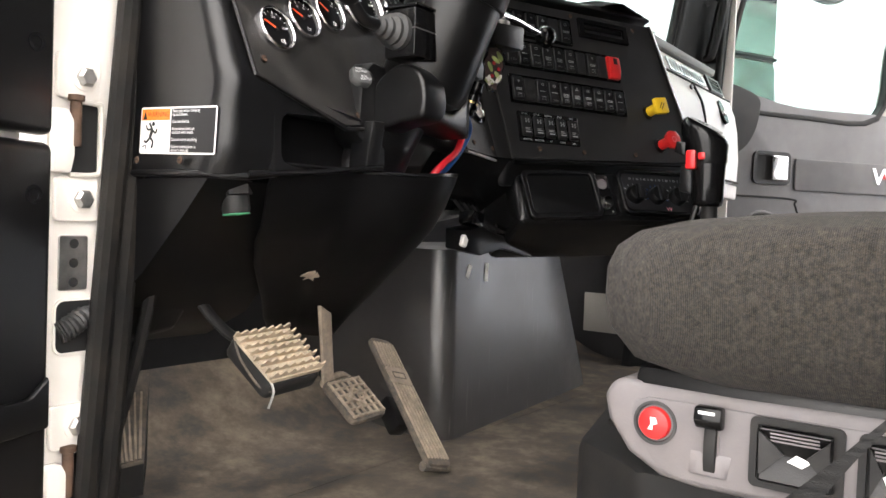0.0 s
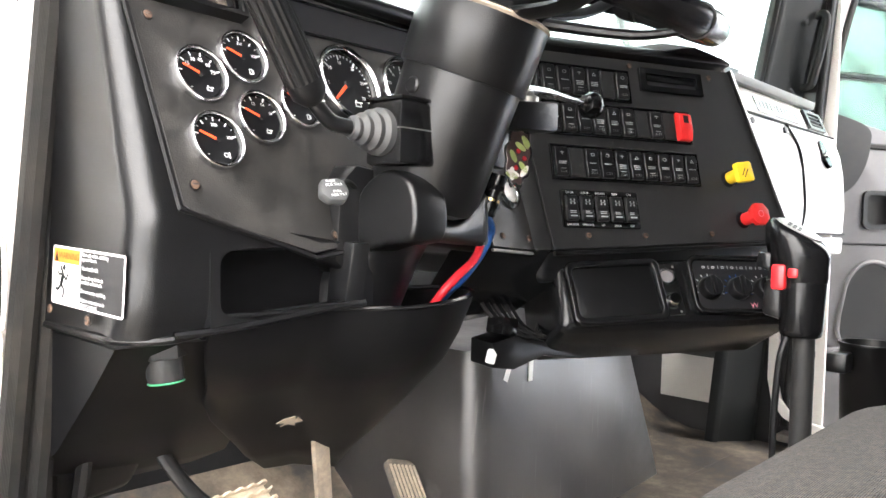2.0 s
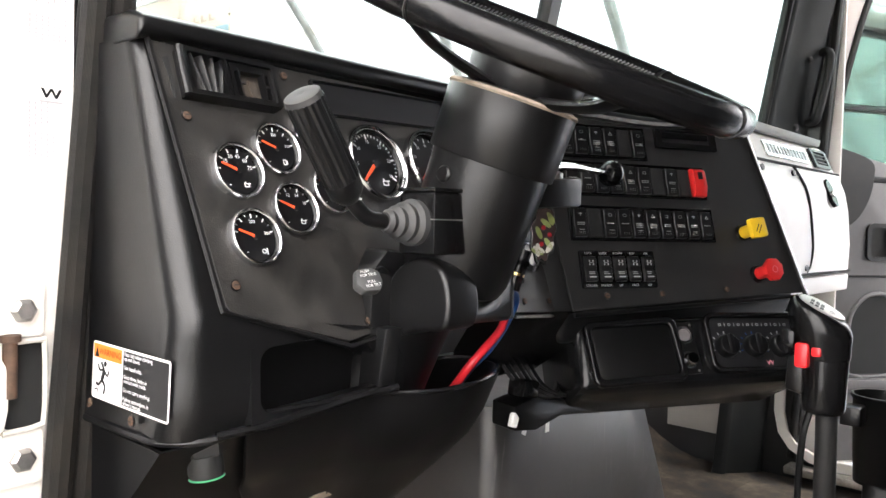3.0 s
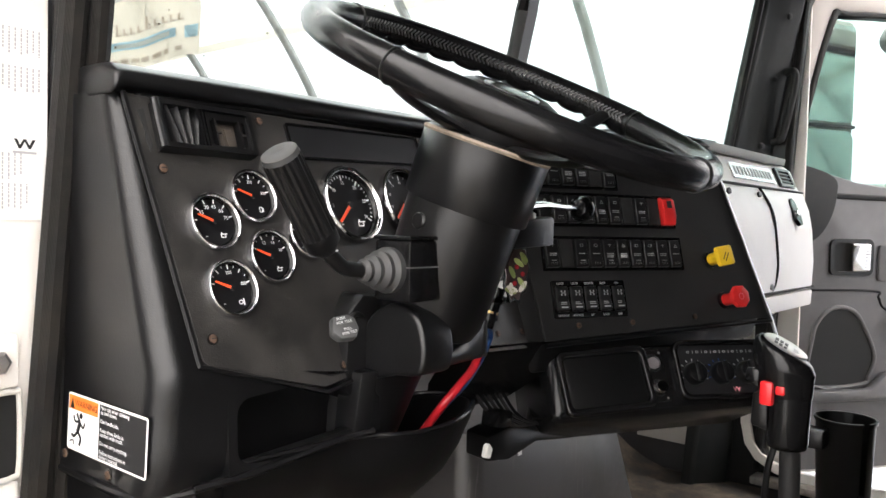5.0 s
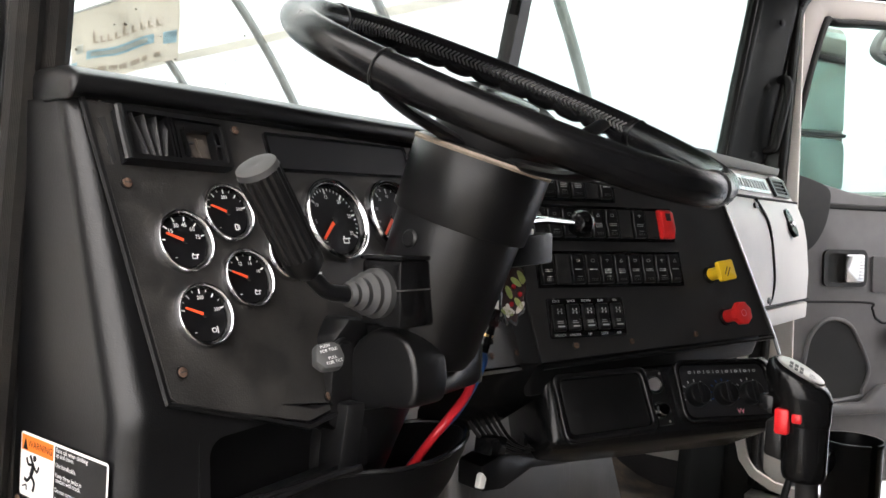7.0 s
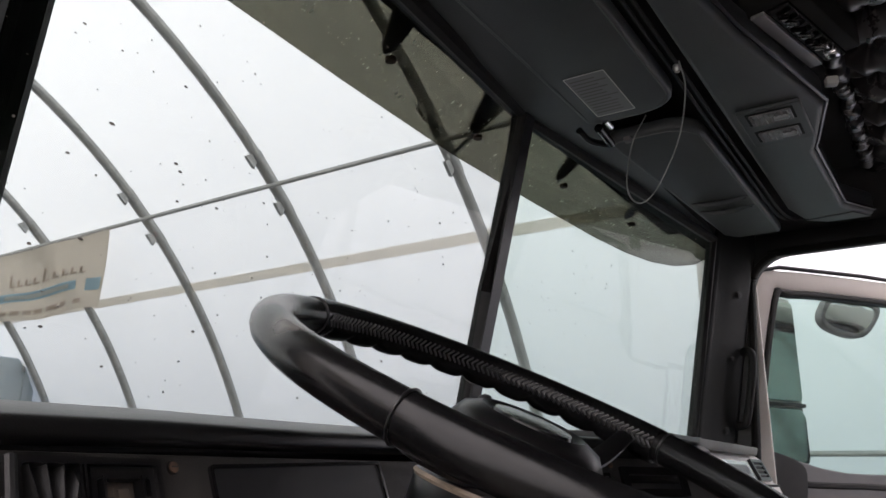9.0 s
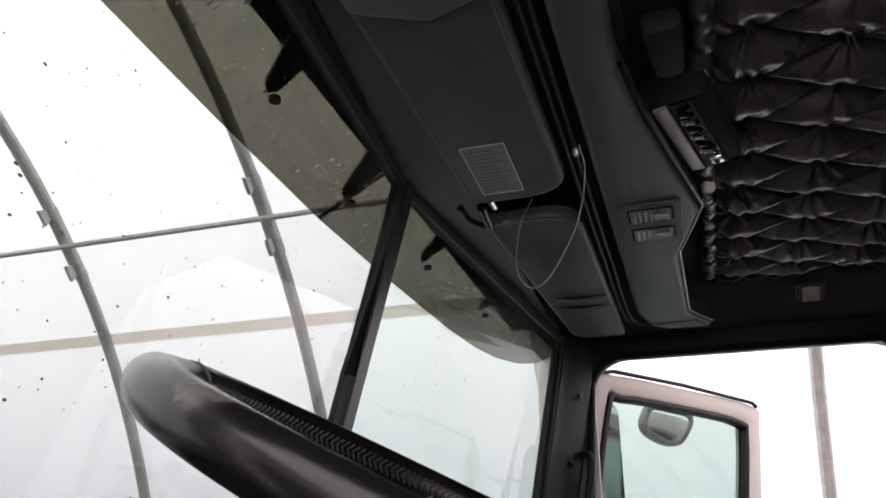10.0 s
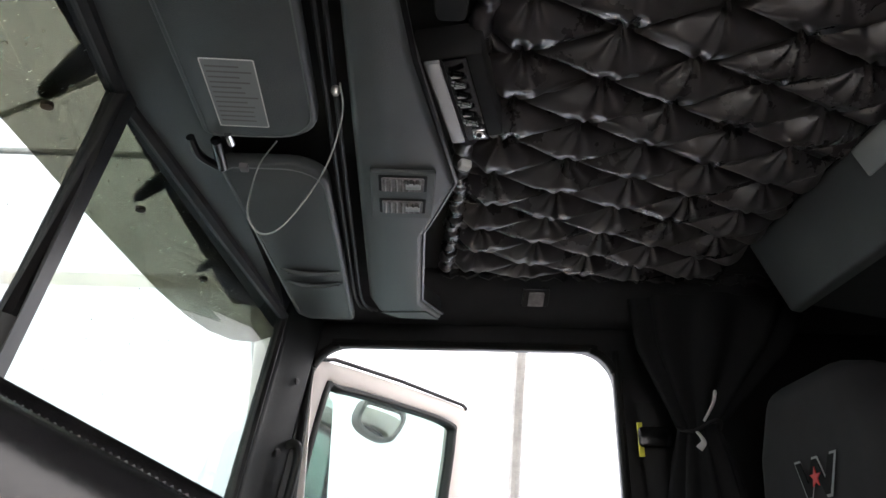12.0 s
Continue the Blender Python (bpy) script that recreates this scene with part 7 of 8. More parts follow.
# ---- driver's doorway ----
jb = solid("jamb_left", bevel_all(loft([[Vector((x, y, z)) for x, y in ((-0.884, 0.9836), (-0.976, 0.974), (-0.976, 1.04), (-0.884, 1.04))] for z in (-0.1, 1.2)]), 0.006, 2), M_WHITE, "white painted front jamb of the driver's doorway", "jamb", "structure")
_jf = frame_of((-0.976, 0.974, 0.0), (1, 0.1043, 0), (0.1043, -1, 0))
for _zc in (0.5115, 0.1165):
    hg = thing("door_hinge", "white painted steel door hinge with bolts and spring rod", "hinge", _jf @ at(0.018, _zc, 0.0005), "door hinges")
    for _dz in (0.0685, -0.0685):
        part("plate", bevel_all(prism(rrect(0.052, 0.050, 0.005, 3), 0.0, 0.007, m=at(0.016, _dz, 0)), 0.002, 2), M_WHITE, hg)
        part("washer", lathe([(0.0155, 0.007), (0.0155, 0.009), (0.013, 0.0095)], 20, at(0.021, _dz, 0)), M_WHITE, hg)
        part("bolt", lathe([(0.0115, 0.009), (0.0115, 0.014), (0.008, 0.017), (0, 0.017)], 6, at(0.021, _dz, 0)), M_STEELP, hg, "worn painted bolt head")
    part("pocket", prism(rrect(0.034, 0.082, 0.004, 4, 0.026, 0.0), 0.0, 0.001), M_DARK, hg, "dark opening")
    part("leaf", bevel_all(prism([(-0.016, -0.040), (0.004, -0.040), (0.008, -0.020), (0.008, 0.016), (0.0, 0.030), (-0.016, 0.030)], 0.001, 0.014), 0.003, 2), M_WHITE, hg, "chipped hinge leaf")
    part("pin", lathe([(0.0062, -0.004), (0.0062, 0.046), (0.009, 0.047), (0.009, 0.053), (0, 0.054)], 14, at(0.010, -0.006, 0.010) @ Matrix.Rotation(-math.pi / 2, 4, "X")), M_RUST, hg, "rusty pin")
    part("spring_rod", tube([(0.006, 0.040, 0.010), (0.036, 0.040, 0.010), (0.041, 0.034, 0.010), (0.041, -0.030, 0.010), (0.034, -0.040, 0.010), (0.004, -0.042, 0.009)], 0.0028, 8), M_OFFWHITE, hg, "bent wire rod")
ck = thing("jamb_switch", "small metal striker plate with three holes", "striker", _jf @ at(0.034, 0.3705, 0.0003))
part("plate", bevel_all(prism(rrect(0.036, 0.062, 0.003, 3), 0, 0.003), 0.001, 1), M_STEELP, ck)
for _z in (-0.022, 0, 0.022):
    part("hole", lathe([(0.0055, 0.0), (0.0055, 0.0036), (0, 0.0036)], 14, at(0, _z, 0)), M_DARK, ck)
_wh = thing("wire_opening", "rounded opening in the jamb with a worn cable boot", "opening", _jf @ at(0.0445, 0.298, 0.0003))
part("hole", prism(rrect(0.062, 0.060, 0.010, 5), 0.0, 0.0012), M_DARK, _wh)
part("lip", ring_plate(rrect(0.066, 0.064, 0.012, 5), rrect(0.061, 0.059, 0.010, 5), 0, 0.003), M_WHITE, _wh)
part("boot", tube([(-0.027, -0.006, 0.002), (-0.015, 0.0, 0.004), (0.0, 0.008, 0.002), (0.018, 0.012, -0.004)], lambda u: 0.013 - 0.0012 * math.sin(u * 60), 12), M_SEATRUB, _wh, "corrugated rubber boot")
_stk = thing("jamb_sticker", "white certification sticker with rows of small print", "sticker", _jf @ at(0.052, 0.80, 0.0006))
part("backing", prism(rrect(0.074, 0.18, 0.003, 3), 0, 0.0004), M_PAPER, _stk)
_rq = random.Random(8)
_pr = []
for _y0, _cols in ((0.075, 7), (0.040, 7), (-0.040, 4), (-0.068, 5)):
    for _c in range(_cols):
        _yy = _y0 + 0.012
        while _yy > _y0 - 0.012 * _rq.uniform(0.5, 1.0):
            _hh = _rq.uniform(0.0012, 0.004)
            _pr.append(box(0.0016, _hh, 0.0001, (-0.004 + 0.0055 * _c, _yy - _hh / 2, 0.0006)))
            _yy -= _hh + 0.0008
part("print", join(*_pr), M_GREYMARK, _stk, "illegible small print")
part("emblem", prism([(x * 0.20, y * 0.17) for x, y in _em], 0.0005, 0.0007, m=at(0.016, -0.019, 0)), M_FACE, _stk)
part("print", box(0.022, 0.0022, 0.0001, (0.016, -0.027, 0.0006)), M_GREYMARK, _stk, "illegible small print")
dd = thing("driver_door", "open driver's door seen edge-on with black inner trim", "door", frame_of((-0.984, 0.948, 0.0), (0.966, 0.259, 0), (0.259, -0.966, 0)))
part("shell", box(0.82, 1.30, 0.05, (-0.43, 0.60, -0.04), 0.01), M_WHITE, dd)
for _z0, _z1 in ((0.507, 1.0), (-0.02, 0.50)):
    _tr = part("trim_panel", bevel_all(prism([(-0.80, _z0), (-0.004, _z0), (-0.004, _z1), (-0.80, _z1)], -0.015, 0.012), 0.010, 3), M_BLACK, dd, "black moulded trim")
part("grip_lip", bevel_all(prism([(-0.30, 0.235), (-0.035, 0.235), (-0.012, 0.255), (-0.012, 0.20), (-0.30, 0.19)], 0.012, 0.022), 0.004, 2), M_BLACK, dd)
for _z in (0.60, 0.445, 0.22):
    part("trim_screw", lathe([(0.010, 0.010), (0.010, 0.013), (0.006, 0.013), (0.005, 0.010), (0, 0.010)], 16, at(-0.03, _z, 0)), M_GLOSS, dd)

# ---- overhead ----
ZC = 1.385
solid("ceiling_backing", box(1.80, 0.40, 0.03, (CX, 0.795, 1.452)), M_CLOTH, "black lining above the overhead console", "lining", "structure")
solid("header_trim", loft([[Vector((x, y, z)) for y, z in ((yf, 1.392), (0.855, 1.388), (0.855, 1.43), (yf, 1.43))] for x, yf in ((CX - 0.86, 0.868), (CX, 0.945), (CX + 0.86, 0.868))]), M_VINYL, "grey-green vinyl header trim over the windscreen", "trim", "structure")


def visor(x0, x1, corner, label):
    """A folded-up padded visor; corner gives the side whose rear corner is round."""
    t = thing("roof_visor", label, "sun visor", at(0, 0, 1.374))
    r = 0.055
    if corner > 0:
        cs = [(x1 - r + r * math.sin(a), 0.705 + r - r * math.cos(a)) for a in [i * math.pi / 12 for i in range(7)]]
        pl = [(x0, 0.705)] + cs + [(x1, 0.845), (x1 - 0.01, 0.858), (x0, 0.858)]
    else:
        cs = [(x0 + r - r * math.cos(a), 0.705 + r - r * math.sin(a)) for a in [i * math.pi / 12 for i in range(7)]]
        pl = [(x0, 0.845)] + cs + [(x1, 0.70), (x1, 0.80), (x1 - 0.03, 0.822), (x0 + 0.01, 0.858)]
    part("pad", bevel_all(prism(pl, -0.004, 0.020), 0.007, 3), M_VINYL, t, "padded vinyl")
    part("stitching", tube([(x, y, -0.004) for x, y in ([(x + (0.006 if x < (x0 + x1) / 2 else -0.006), y + (0.008 if y < 0.78 else -0.008)) for x, y in pl])], 0.0012, 5, True, 1, smooth=False), M_THREAD, t, "pale edge stitching")
    return t


vd = visor(-0.80, 0.012, 1, "grey-green padded visor with a printed warning label")
_vl = frame_of((-0.087, 0.798, -0.0042), (1, 0.02, 0), (0, 0, -1))
part("label", prism(rrect(0.138, 0.062, 0.002, 2), 0, 0.0006, m=_vl), M_GREYLABEL, vd, "grey printed label")
part("label_border", ring_plate(rrect(0.138, 0.062, 0.002, 2), rrect(0.135, 0.059, 0.002, 2), 0.0006, 0.0009, _vl), M_PAPER, vd)
part("label_print", bars(0.052, 0.12, 12, _vl @ at(0, 0, 0.0009) @ Matrix.Rotation(math.pi / 2, 4, "Z"), 0.3, 8), M_MIRFRAME, vd, "illegible print")
part("flap", bevel_all(prism([(-0.80, 0.70), (-0.44, 0.70), (-0.415, 0.78), (-0.45, 0.855), (-0.80, 0.855)], -0.010, -0.004), 0.003, 2), M_VINYL, vd)
vp = visor(0.085, 0.755, -1, "grey-green padded visor with two pinched slots")
for _x in (0.475, 0.535):
    part("slot_ridge", tube([(_x - 0.012, 0.822, -0.004), (_x, 0.79, -0.008), (_x + 0.003, 0.75, -0.008), (_x - 0.004, 0.712, -0.004)], lambda u: 0.002 + 0.004 * math.sin(math.pi * u), 8), M_VINYL, vp)
    part("slot", tube([(_x + 0.007, 0.81, -0.0045), (_x + 0.010, 0.77, -0.005), (_x + 0.005, 0.718, -0.0045)], 0.002, 6), M_DARK, vp)
vc = thing("visor_clip", "black pivot bracket with a chrome spring between the visors", "bracket", at(0.05, 0.855, 1.375))
part("arm", tube([(-0.035, 0.022, -0.004), (0.0, 0.018, -0.010), (0.03, 0.0, -0.010)], 0.006, 8), M_BLACK, vc)
part("pivot", rod((-0.035, -0.012, -0.008), (0.035, -0.006, -0.008), 0.0075, 12), M_GLOSS, vc)
part("bushing", rod((-0.05, -0.03, -0.006), (-0.025, -0.03, -0.006), 0.005, 10), M_CHROME, vc)
part("bushing", box(0.016, 0.012, 0.008, (0.038, -0.035, -0.006), 0.002), M_SEATGREY, vc)
for _y in (0.692, 0.680):
    solid("seam_piping", tube([(x, _y + dy, 1.384) for x, dy in ((-0.80, 0), (-0.3, 0), (0.3, 0.002), (0.66, 0.0), (0.73, -0.03))], 0.0032, 8), M_RUBBER, "black leather piping along the overhead console", "piping", group="console piping")
oc = thing("overhead_console", "grey-green overhead console panel with a stepped edge", "overhead console", at(0, 0, 1.372))
_cp = [(-0.82, 0.665), (0.62, 0.662), (0.70, 0.645), (0.735, 0.60), (0.745, 0.507), (0.68, 0.540), (0.645, 0.557), (0.315, 0.563), (0.285, 0.555), (0.135, 0.522), (-0.15, 0.588), (-0.26, 0.605), (-0.45, 0.605), (-0.82, 0.60)]
part("panel", bevel_all(prism(_cp, 0.0, 0.055), 0.010, 3), M_VINYL, oc, "grey-green vinyl")
part("edge_trim", tube([(x, y, 0.012) for x, y in ((0.735, 0.507), (0.68, 0.537), (0.645, 0.555), (0.315, 0.561), (0.285, 0.553), (0.135, 0.519), (-0.15, 0.585), (-0.26, 0.602))], 0.004, 6, n=2, smooth=False), M_BLACK, oc, "dark edge strip")
part("end_cap", bevel_all(prism([(0.69, 0.545), (0.738, 0.515), (0.733, 0.60), (0.70, 0.64)], -0.002, 0.0), 0.0008, 1), M_VINYL, oc)
rl = thing("reading_lamp", "dark console lamp with two small clear lenses", "lamp", at(0.155, 0.597, 1.372) @ Matrix.Rotation(math.pi, 4, "X"))
part("bezel", bevel_all(prism(rrect(0.146, 0.094, 0.003, 2), 0.0, 0.006), 0.0015, 1), M_VINYL, rl)
for _x in (-0.041, 0.030):
    part("well", prism(rrect(0.047, 0.070, 0.002, 2, _x, 0), 0.006, 0.0064), M_DARK, rl)
    part("lens", bevel_all(prism(rrect(0.040, 0.062, 0.003, 3, _x + 0.002, 0.0), 0.0064, 0.0085), 0.001, 1), M_LENS, rl, "ribbed clear lens")
    for _k in range(7):
        part("lens_rib", rod((_x - 0.015, -0.026 + 0.0085 * _k, 0.0085), (_x + 0.019, -0.026 + 0.0085 * _k, 0.0085), 0.0018, 6), M_LENS, rl)
    # pale rod on the lens paints the highlight at its bright end
    part("lens_glint", rod((_x + 0.002, 0.004, 0.0098), (_x + 0.002, 0.026, 0.0098), 0.005, 10, bev=0.001), M_GREYLABEL, rl, "pale rod painting the highlight at the lens end")
solid("pull_cord", tube([(-0.107, 0.673, 1.378), (-0.104, 0.668, 1.335), (-0.098, 0.684, 1.265), (-0.092, 0.722, 1.200), (-0.086, 0.750, 1.188), (-0.066, 0.772, 1.225), (-0.02, 0.776, 1.31), (0.02, 0.765, 1.372)], 0.0011, 8), M_CORD, "thin grey cord hanging in a loop from the console", "cord")
solid("cord_hook", lathe([(0.0055, 0), (0.006, 0.005), (0.0035, 0.010), (0, 0.010)], 14, at(-0.101, 0.678, 1.375) @ Matrix.Rotation(math.pi, 4, "X")), M_STEELP, "round metal hook under the overhead console", "hook")
cb = thing("radio_unit", "two-way radio hung in the overhead bay, chrome-edged front", "radio", at(-0.029, 0.519, 1.408) @ Matrix.Rotation(radians(-14.6), 4, "Z"))
part("body", box(0.185, 0.085, 0.05, (0, 0.004, 0.030), 0.004), M_DARK, cb)
part("face_strip", box(0.183, 0.019, 0.006, (0, 0.024, 0.002), 0.001, 1), M_SILVERB, cb, "scratched bright metal front strip")
part("face", box(0.183, 0.030, 0.004, (0, -0.004, 0.003), 0.001, 1), M_GLOSS, cb)
for _i in range(6):
    part("knob", lathe([(0.0048, 0), (0.0048, 0.004), (0.0036, 0.005), (0.0036, 0.018), (0, 0.0185)], 14, at(-0.070 + 0.0215 * _i, 0.006, 0.0) @ Matrix.Rotation(math.pi * 0.62, 4, "X")), M_CHROME if _i % 2 else M_GLOSS, cb)
    part("slider_slot", box(0.006, 0.016, 0.003, (-0.060 + 0.0215 * _i, -0.002, 0.0), 0.001, 1), M_CHROME, cb, "chrome switch bat")
part("jack", box(0.020, 0.018, 0.014, (0.060, -0.010, -0.004), 0.003), M_CHROME, cb, "chrome jack plate")
part("jack_hole", lathe([(0.004, 0), (0.004, 0.002), (0, 0.002)], 10, at(0.060, -0.010, -0.011) @ Matrix.Rotation(math.pi, 4, "X")), M_DARK, cb)
solid("plug", box(0.016, 0.018, 0.014, m=at(0.119, 0.507, 1.403) @ Matrix.Rotation(0.4, 4, "Z"), bev=0.003), M_PAPER, "small white connector plug hanging in the bay", "plug")
solid("microphone", bevel_all(loft([[Vector((x, y, z)) for x, y, z in ((-0.30, 0.575, 1.385), (-0.21, 0.565, 1.385), (-0.205, 0.53, 1.39), (-0.30, 0.53, 1.39))], [Vector((x, y, z)) for x, y, z in ((-0.30, 0.575, 1.42), (-0.21, 0.565, 1.42), (-0.205, 0.53, 1.42), (-0.30, 0.53, 1.42))]]), 0.008, 2), M_DARK, "black radio microphone clipped in the overhead bay", "microphone")
# plain sheet over the open bay, with the bay's shade put into its colour
solid("bay_shade_sheet", box(1.6, 0.16, 0.01, (CX, 0.565, 1.49)), M_DARK, "near-black sheet in the overhead bay, coloured for its shade", "recess", "structure")


# tufted headliner
HX, HY, HZ, HO = 0.05325, 0.1155, 1.485, (0.0415, 0.446)


def tufted(x0, x1, y0, y1, z, h, nx, ny):
    """Leather drawn down between staggered buttons, with soft puffs and creases running from button to button."""
    rows = []
    for j in range(ny + 1):
        r = []
        for i in range(nx + 1):
            x, y = x0 + (x1 - x0) * i / nx, y0 + (y1 - y0) * j / ny
            wx = x - HO[0] + 0.007 * noise.noise(Vector((x * 5, y * 5, 3)))
            wy = y - HO[1] + 0.008 * noise.noise(Vector((x * 4, y * 4, 9)))
            u, v = wx / (2 * HX) + wy / (2 * HY), wx / (2 * HX) - wy / (2 * HY)
            su, sv = abs(math.sin(math.pi * u)), abs(math.sin(math.pi * v))
            puff = 0.72 * (su * sv) ** 0.55 + 0.28 * min(su, sv) ** 0.35
            bi, bj = round(wx / HX), round(wy / HY)
            near, ang, key = 9.0, 0.0, 0.0
            for di in (-1, 0, 1):
                for dj in (-1, 0, 1):
                    if (bi + di + bj + dj) % 2 == 0:
                        ex, ey = wx - (bi + di) * HX, wy - (bj + dj) * HY
                        d = math.hypot(ex, ey * 0.75)
                        if d < near:
                            near, ang, key = d, math.atan2(ey, ex), 1.7 * (bi + di) + 2.9 * (bj + dj)
            pleat = 0.30 * math.cos(ang * 9 + key + 0.8 * math.sin(ang * 3 + key)) * math.exp(-near / 0.026) * min(1, near / 0.008)
            wr = (0.06 * noise.noise(Vector((x * 26, y * 9, 1))) + 0.035 * noise.noise(Vector((x * 60, y * 30, 4)))) * puff
            edge = min(1, min(x - x0, x1 - x, y - y0, y1 - y) / 0.035)
            r.append(Vector((x, y, z - h * (puff + pleat + wr) * max(0, edge) ** 0.5)))
        rows.append(r)
    return loft(rows, closed=False)


hl = thing("headliner", "black diamond-tufted leather headliner with buttons", "headliner")
part("tufted_leather", tufted(-0.78, 0.70, -0.112, 0.500, HZ, 0.044, 440, 200), M_LEATHER, hl, "glossy black leather", sharp=80)
ME_BTN = mesh_of("button", lathe([(0.0075, 0), (0.007, -0.004), (0.0035, -0.0065), (0, -0.007)], 12), M_LEATHER)
for _i in range(-16, 13):
    for _j in range(-5, 1):
        if (_i + _j) % 2 == 0 and -0.76 < HO[0] + _i * HX < 0.68 and -0.10 < HO[1] + _j * HY < 0.49:
            piece("button", ME_BTN, hl, at(HO[0] + _i * HX, HO[1] + _j * HY, HZ - 0.001))
part("backing", box(1.50, 1.16, 0.01, (-0.04, -0.065, HZ + 0.012)), M_CLOTH, hl)
part("ruffle", tube([(x, 0.503 + 0.003 * math.sin(x * 97 + 2 * math.sin(x * 31)), HZ - 0.020 + 0.003 * math.sin(x * 113)) for x in [-0.78 + 0.0064 * i for i in range(226)]], lambda u: 0.014 + 0.0022 * math.sin(u * 430 + 3 * math.sin(u * 71)), 10, n=1, smooth=False), M_LEATHER, hl, "gathered leather edge", sharp=80)
part("ruffle", tube([(0.705 + 0.003 * math.sin(y * 140), y, HZ - 0.015 + 0.004 * math.sin(y * 150)) for y in [0.51 - 0.0064 * i for i in range(174)]], lambda u: 0.011 + 0.0015 * math.sin(u * 500), 8, n=1, smooth=False), M_RUBBER, hl, "gathered leather edge")
solid("roof_rail", bevel_all(loft([[Vector((x, y, z)) for x, z in ((0.885, 1.40), (0.81, 1.42), (0.725, 1.475), (0.708, 1.52), (0.885, 1.56))] for y in (-0.75, 0.50, 0.86)]), 0.015, 2), M_CLOTH, "black padded rail above the passenger doorway", "trim", "structure")
solid("roof_rail", bevel_all(loft([[Vector((x, y, z)) for x, z in ((-0.905, 1.42), (-0.86, 1.43), (-0.79, 1.475), (-0.78, 1.52), (-0.905, 1.56))] for y in (-0.75, 0.50, 0.86)]), 0.015, 2), M_CLOTH, "black padded rail above the driver's doorway", "trim", "structure")
sl = thing("side_lamp", "small clear courtesy lamp above the doorway", "lamp", frame_of((0.765, 0.294, 1.441), (0, -1, 0), (-0.5, 0, -0.85)))
part("housing", bevel_all(prism(rrect(0.06, 0.05, 0.004, 3), 0, 0.008), 0.002, 1), M_BLACK, sl)
part("lens", bevel_all(prism(rrect(0.036, 0.040, 0.004, 3), 0.008, 0.014), 0.003, 1), M_LENS, sl, "dull clear lens")
# rear of the cab
rlk = thing("rear_locker", "grey vinyl-fronted locker across the rear of the roof", "locker")
part("body", bevel_all(loft([[Vector((x, y, z)) for y, z in ((-0.76, 1.25), (-0.185, 1.345), (-0.125, 1.475), (-0.125, 1.56), (-0.76, 1.56))] for x in (-0.85, 0.525)]), 0.015, 2), M_CLOTH, rlk)
part("front_board", bevel_all(loft([[Vector((x, y, z)) for y, z in ((-0.19, 1.33), (-0.168, 1.335), (-0.105, 1.475), (-0.127, 1.48))] for x in (-0.85, 0.53)]), 0.006, 3), M_LOCKER, rlk, "grey vinyl board")
solid("locker_patch", box(0.09, 0.008, 0.05, m=at(0.10, -0.118, 1.445) @ Matrix.Rotation(radians(-25), 4, "X"), bev=0.003), M_GREYLABEL, "pale worn patch on the locker", "patch")


def curtain():
    t = thing("curtain", "black cab curtain gathered with a pale tie", "curtain", at(0.80, -0.06, 0))
    rings = []
    for z, rx, ry, dx in ((1.44, 0.055, 0.20, -0.03), (1.33, 0.045, 0.16, -0.02), (1.22, 0.03, 0.08, 0.0), (1.155, 0.024, 0.032, 0.005), (1.09, 0.035, 0.055, 0.0), (0.95, 0.04, 0.085, 0), (0.70, 0.045, 0.10, 0), (0.40, 0.045, 0.11, 0)):
        rings.append([Vector((dx + (rx + 0.012 * math.cos(a * 9 + z * 3)) * math.cos(a), (ry + 0.015 * math.cos(a * 9 + z * 3)) * math.sin(a) - 0.25 * max(0, z - 1.155), z)) for a in [i * math.pi / 40 for i in range(80)]])
    part("cloth", loft(rings), M_CURTAIN, t, "", sharp=80)
    part("tie", tube([(0.04 * math.cos(a) - 0.002, 0.042 * math.sin(a), 1.155 + 0.012 * math.sin(2 * a)) for a in [i * math.pi / 10 for i in range(20)]], 0.010, 8, True, 1, flat=0.4, smooth=False), M_STRAP, t)
    for q in (((-0.035, 0.0, 1.165), (-0.045, -0.02, 1.20), (-0.04, -0.03, 1.225)), ((-0.035, 0.02, 1.145), (-0.045, 0.01, 1.12), (-0.04, 0.02, 1.105))):
        part("tie_end", tube(q, lambda u: 0.008 + 0.006 * u, 8, flat=0.3), M_PAPER, t, "pale tie end")
    return t


curtain()
bt = thing("seat_belt", "black seat belt on the door pillar with a yellow tag", "seat belt", at(0.86, 0.04, 0))
part("webbing", loft([[Vector((-0.012, y + dy, z)) for dy in (-0.024, 0.024)] for y, z in ((0.0, 1.22), (-0.01, 1.1), (-0.02, 0.8), (-0.02, 0.3))], closed=False), M_STRAP, bt)
part("guide", bevel_all(prism(rrect(0.075, 0.045, 0.01, 4), 0, 0.02, m=frame_of((-0.02, -0.01, 1.14), (0, -1, 0), (-1, 0, 0))), 0.005, 2), M_GLOSS, bt)
part("tag", box(0.004, 0.012, 0.075, (-0.03, 0.022, 1.135), 0.001, 1), M_TAGY, bt, "yellow tag")
ps = thing("passenger_seat", "dark cloth passenger seat back with an embroidered emblem", "seat", at(0.50, -0.20, 0))
part("backrest", bevel_all(loft([[Vector((x, y, z)) for x, y in ((-0.24 + i, -0.06), (0.24 - i, -0.06), (0.23 - i, 0.07), (-0.23 + i, 0.07))] for z, i in ((0.45, 0.0), (0.9, 0.0), (1.08, 0.03), (1.20, 0.10))]), 0.04, 4), M_CLOTH, ps)
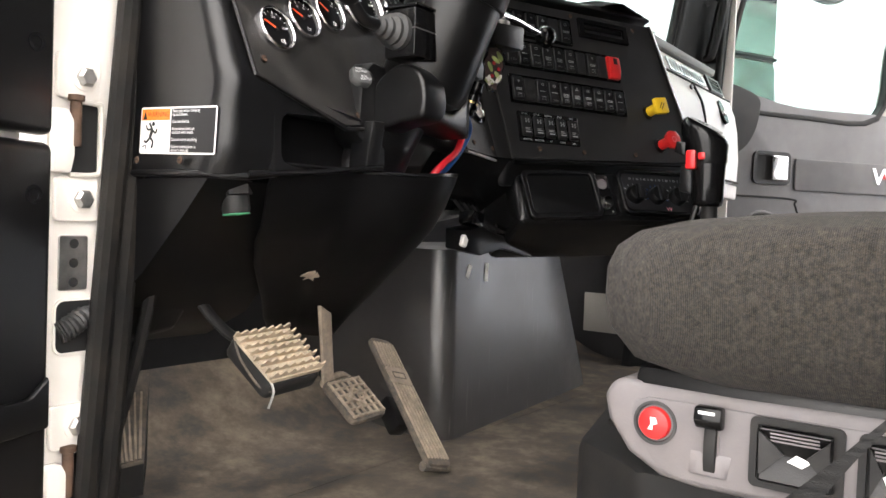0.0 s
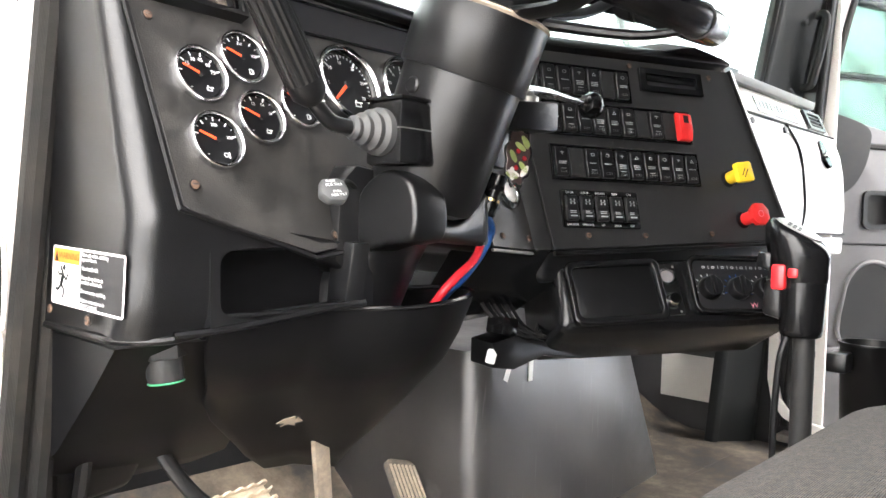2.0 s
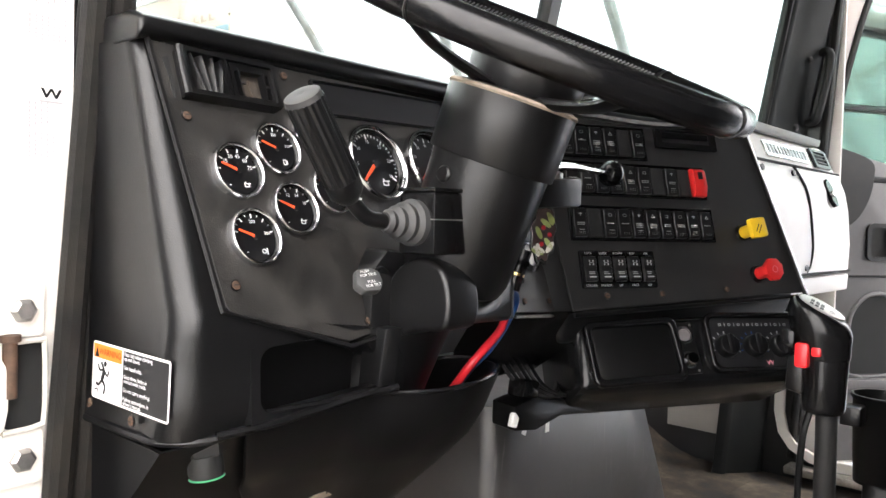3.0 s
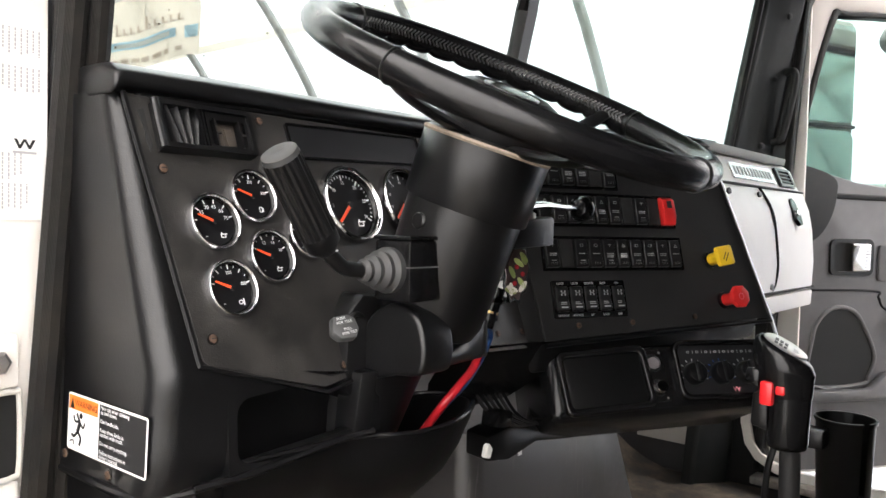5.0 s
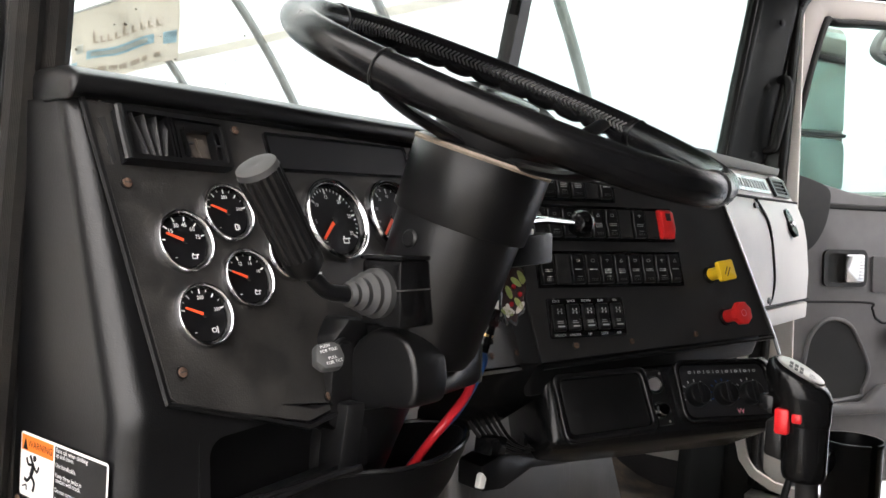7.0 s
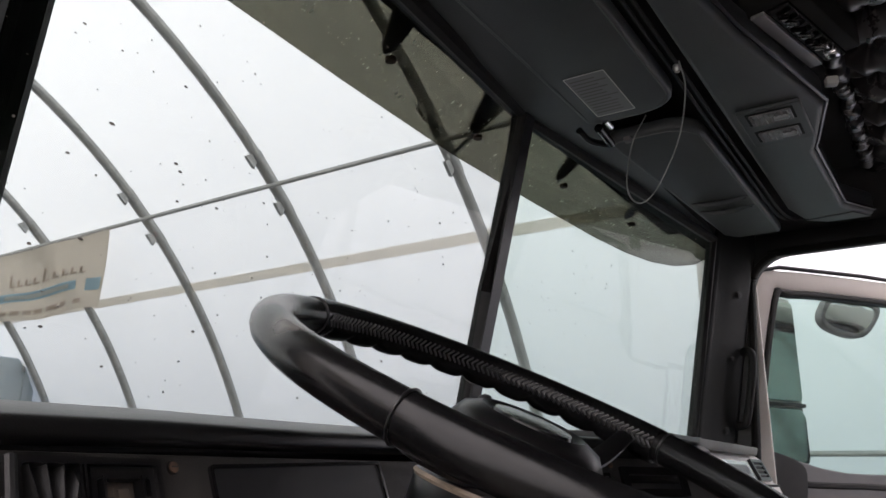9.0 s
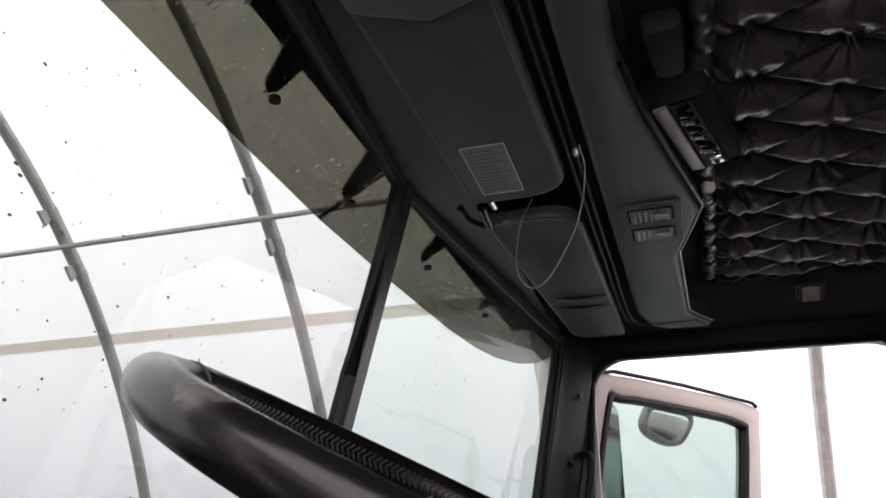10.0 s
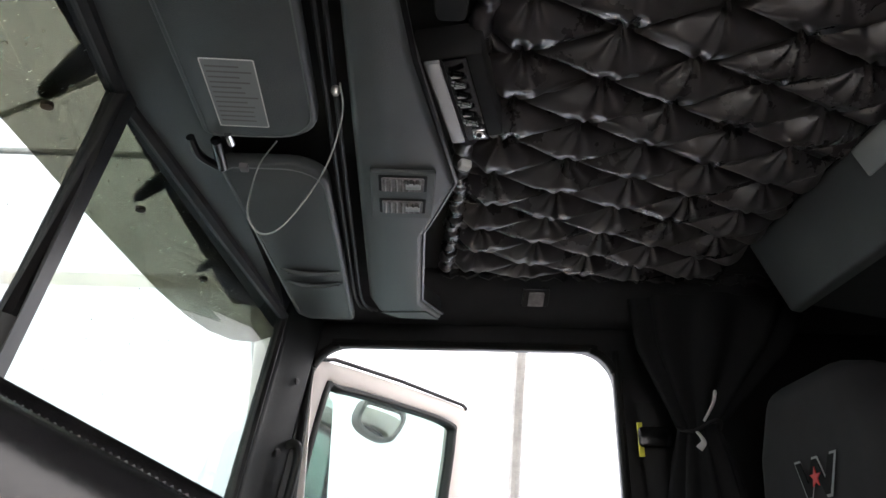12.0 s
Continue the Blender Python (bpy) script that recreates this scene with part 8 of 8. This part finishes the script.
part("cushion", bevel_all(box(0.5, 0.5, 0.13, (0, 0.24, 0.40)), 0.04, 3), M_CLOTH, ps)
part("base", box(0.4, 0.45, 0.32, (0, 0.20, FLOOR + 0.155), 0.02), M_RUBBER, ps)
_pe = frame_of((-0.038, 0.074, 1.010), (-1, 0.0, 0.0), (0, 1, 0.03))
part("emblem_edge", prism([(x * 1.45, y * 1.35) for x, y in _em], 0.0, 0.0015, m=_pe), M_GREYLABEL, ps, "pale stitched outline of the emblem")
part("emblem", prism([(x * 1.33, y * 1.18) for x, y in _em], 0.0015, 0.003, m=_pe), M_CURTAIN, ps, "dark embroidered angular emblem")
part("emblem_star", prism([((0.018 if i % 2 == 0 else 0.007) * math.sin(i * math.pi / 5), (0.018 if i % 2 == 0 else 0.007) * math.cos(i * math.pi / 5)) for i in range(10)], 0.003, 0.005, m=_pe), M_RED, ps)

# dirt specks on the windscreen
_rs = random.Random(11)
for _s in (-1, 1):
    _a, _b, _c, _d = WS[_s]
    _bm = bmesh.new()
    for _ in range(620):
        u, v = _rs.random(), _rs.random()
        p = (_a.lerp(_b, u)).lerp(_d.lerp(_c, u), v) + Vector((0, -0.0012, 0))
        ex = (_b - _a).normalized()
        ey = (_d - _a).normalized()
        r = 0.00047 * (1 + 1.8 * _rs.random() ** 4)
        th = _rs.uniform(0, 6.28)
        k = _rs.uniform(0.4, 2.6)
        _bm.faces.new([_bm.verts.new(p + ex * (r * k * math.cos(th + a)) + ey * (r * math.sin(th + a))) for a in (0, 1.2, 2.5, 3.9, 5.1)])
    solid("glass_dirt", _bm, M_SPECK, "tiny dark dirt specks on the windscreen", "dirt", "stuff")

_bm = bmesh.new()
for _ in range(420):
    _u = _rs.uniform(-0.8, 0.8)
    _f = 1 - _rs.random() ** 2
    p = Vector((CX + _u, 0.965 - 0.10 * abs(_u) + 0.105 * _f * (1 - 0.3 * abs(_u)), 1.4175 - 0.062 * _f))
    r = 0.0007 * (1 + 3 * _rs.random() ** 4)
    th = _rs.uniform(0, 6.28)
    _bm.faces.new([_bm.verts.new(p + Vector((r * 0.6 * math.cos(a + th), r * 1.6 * math.sin(a + th), -0.001 - r * 0.9 * math.sin(a + th)))) for a in (0, 1.3, 2.6, 4.0, 5.2)])
solid("visor_dust", _bm, M_PAPER, "pale dust and chips on the exterior visor", "dirt", "stuff")
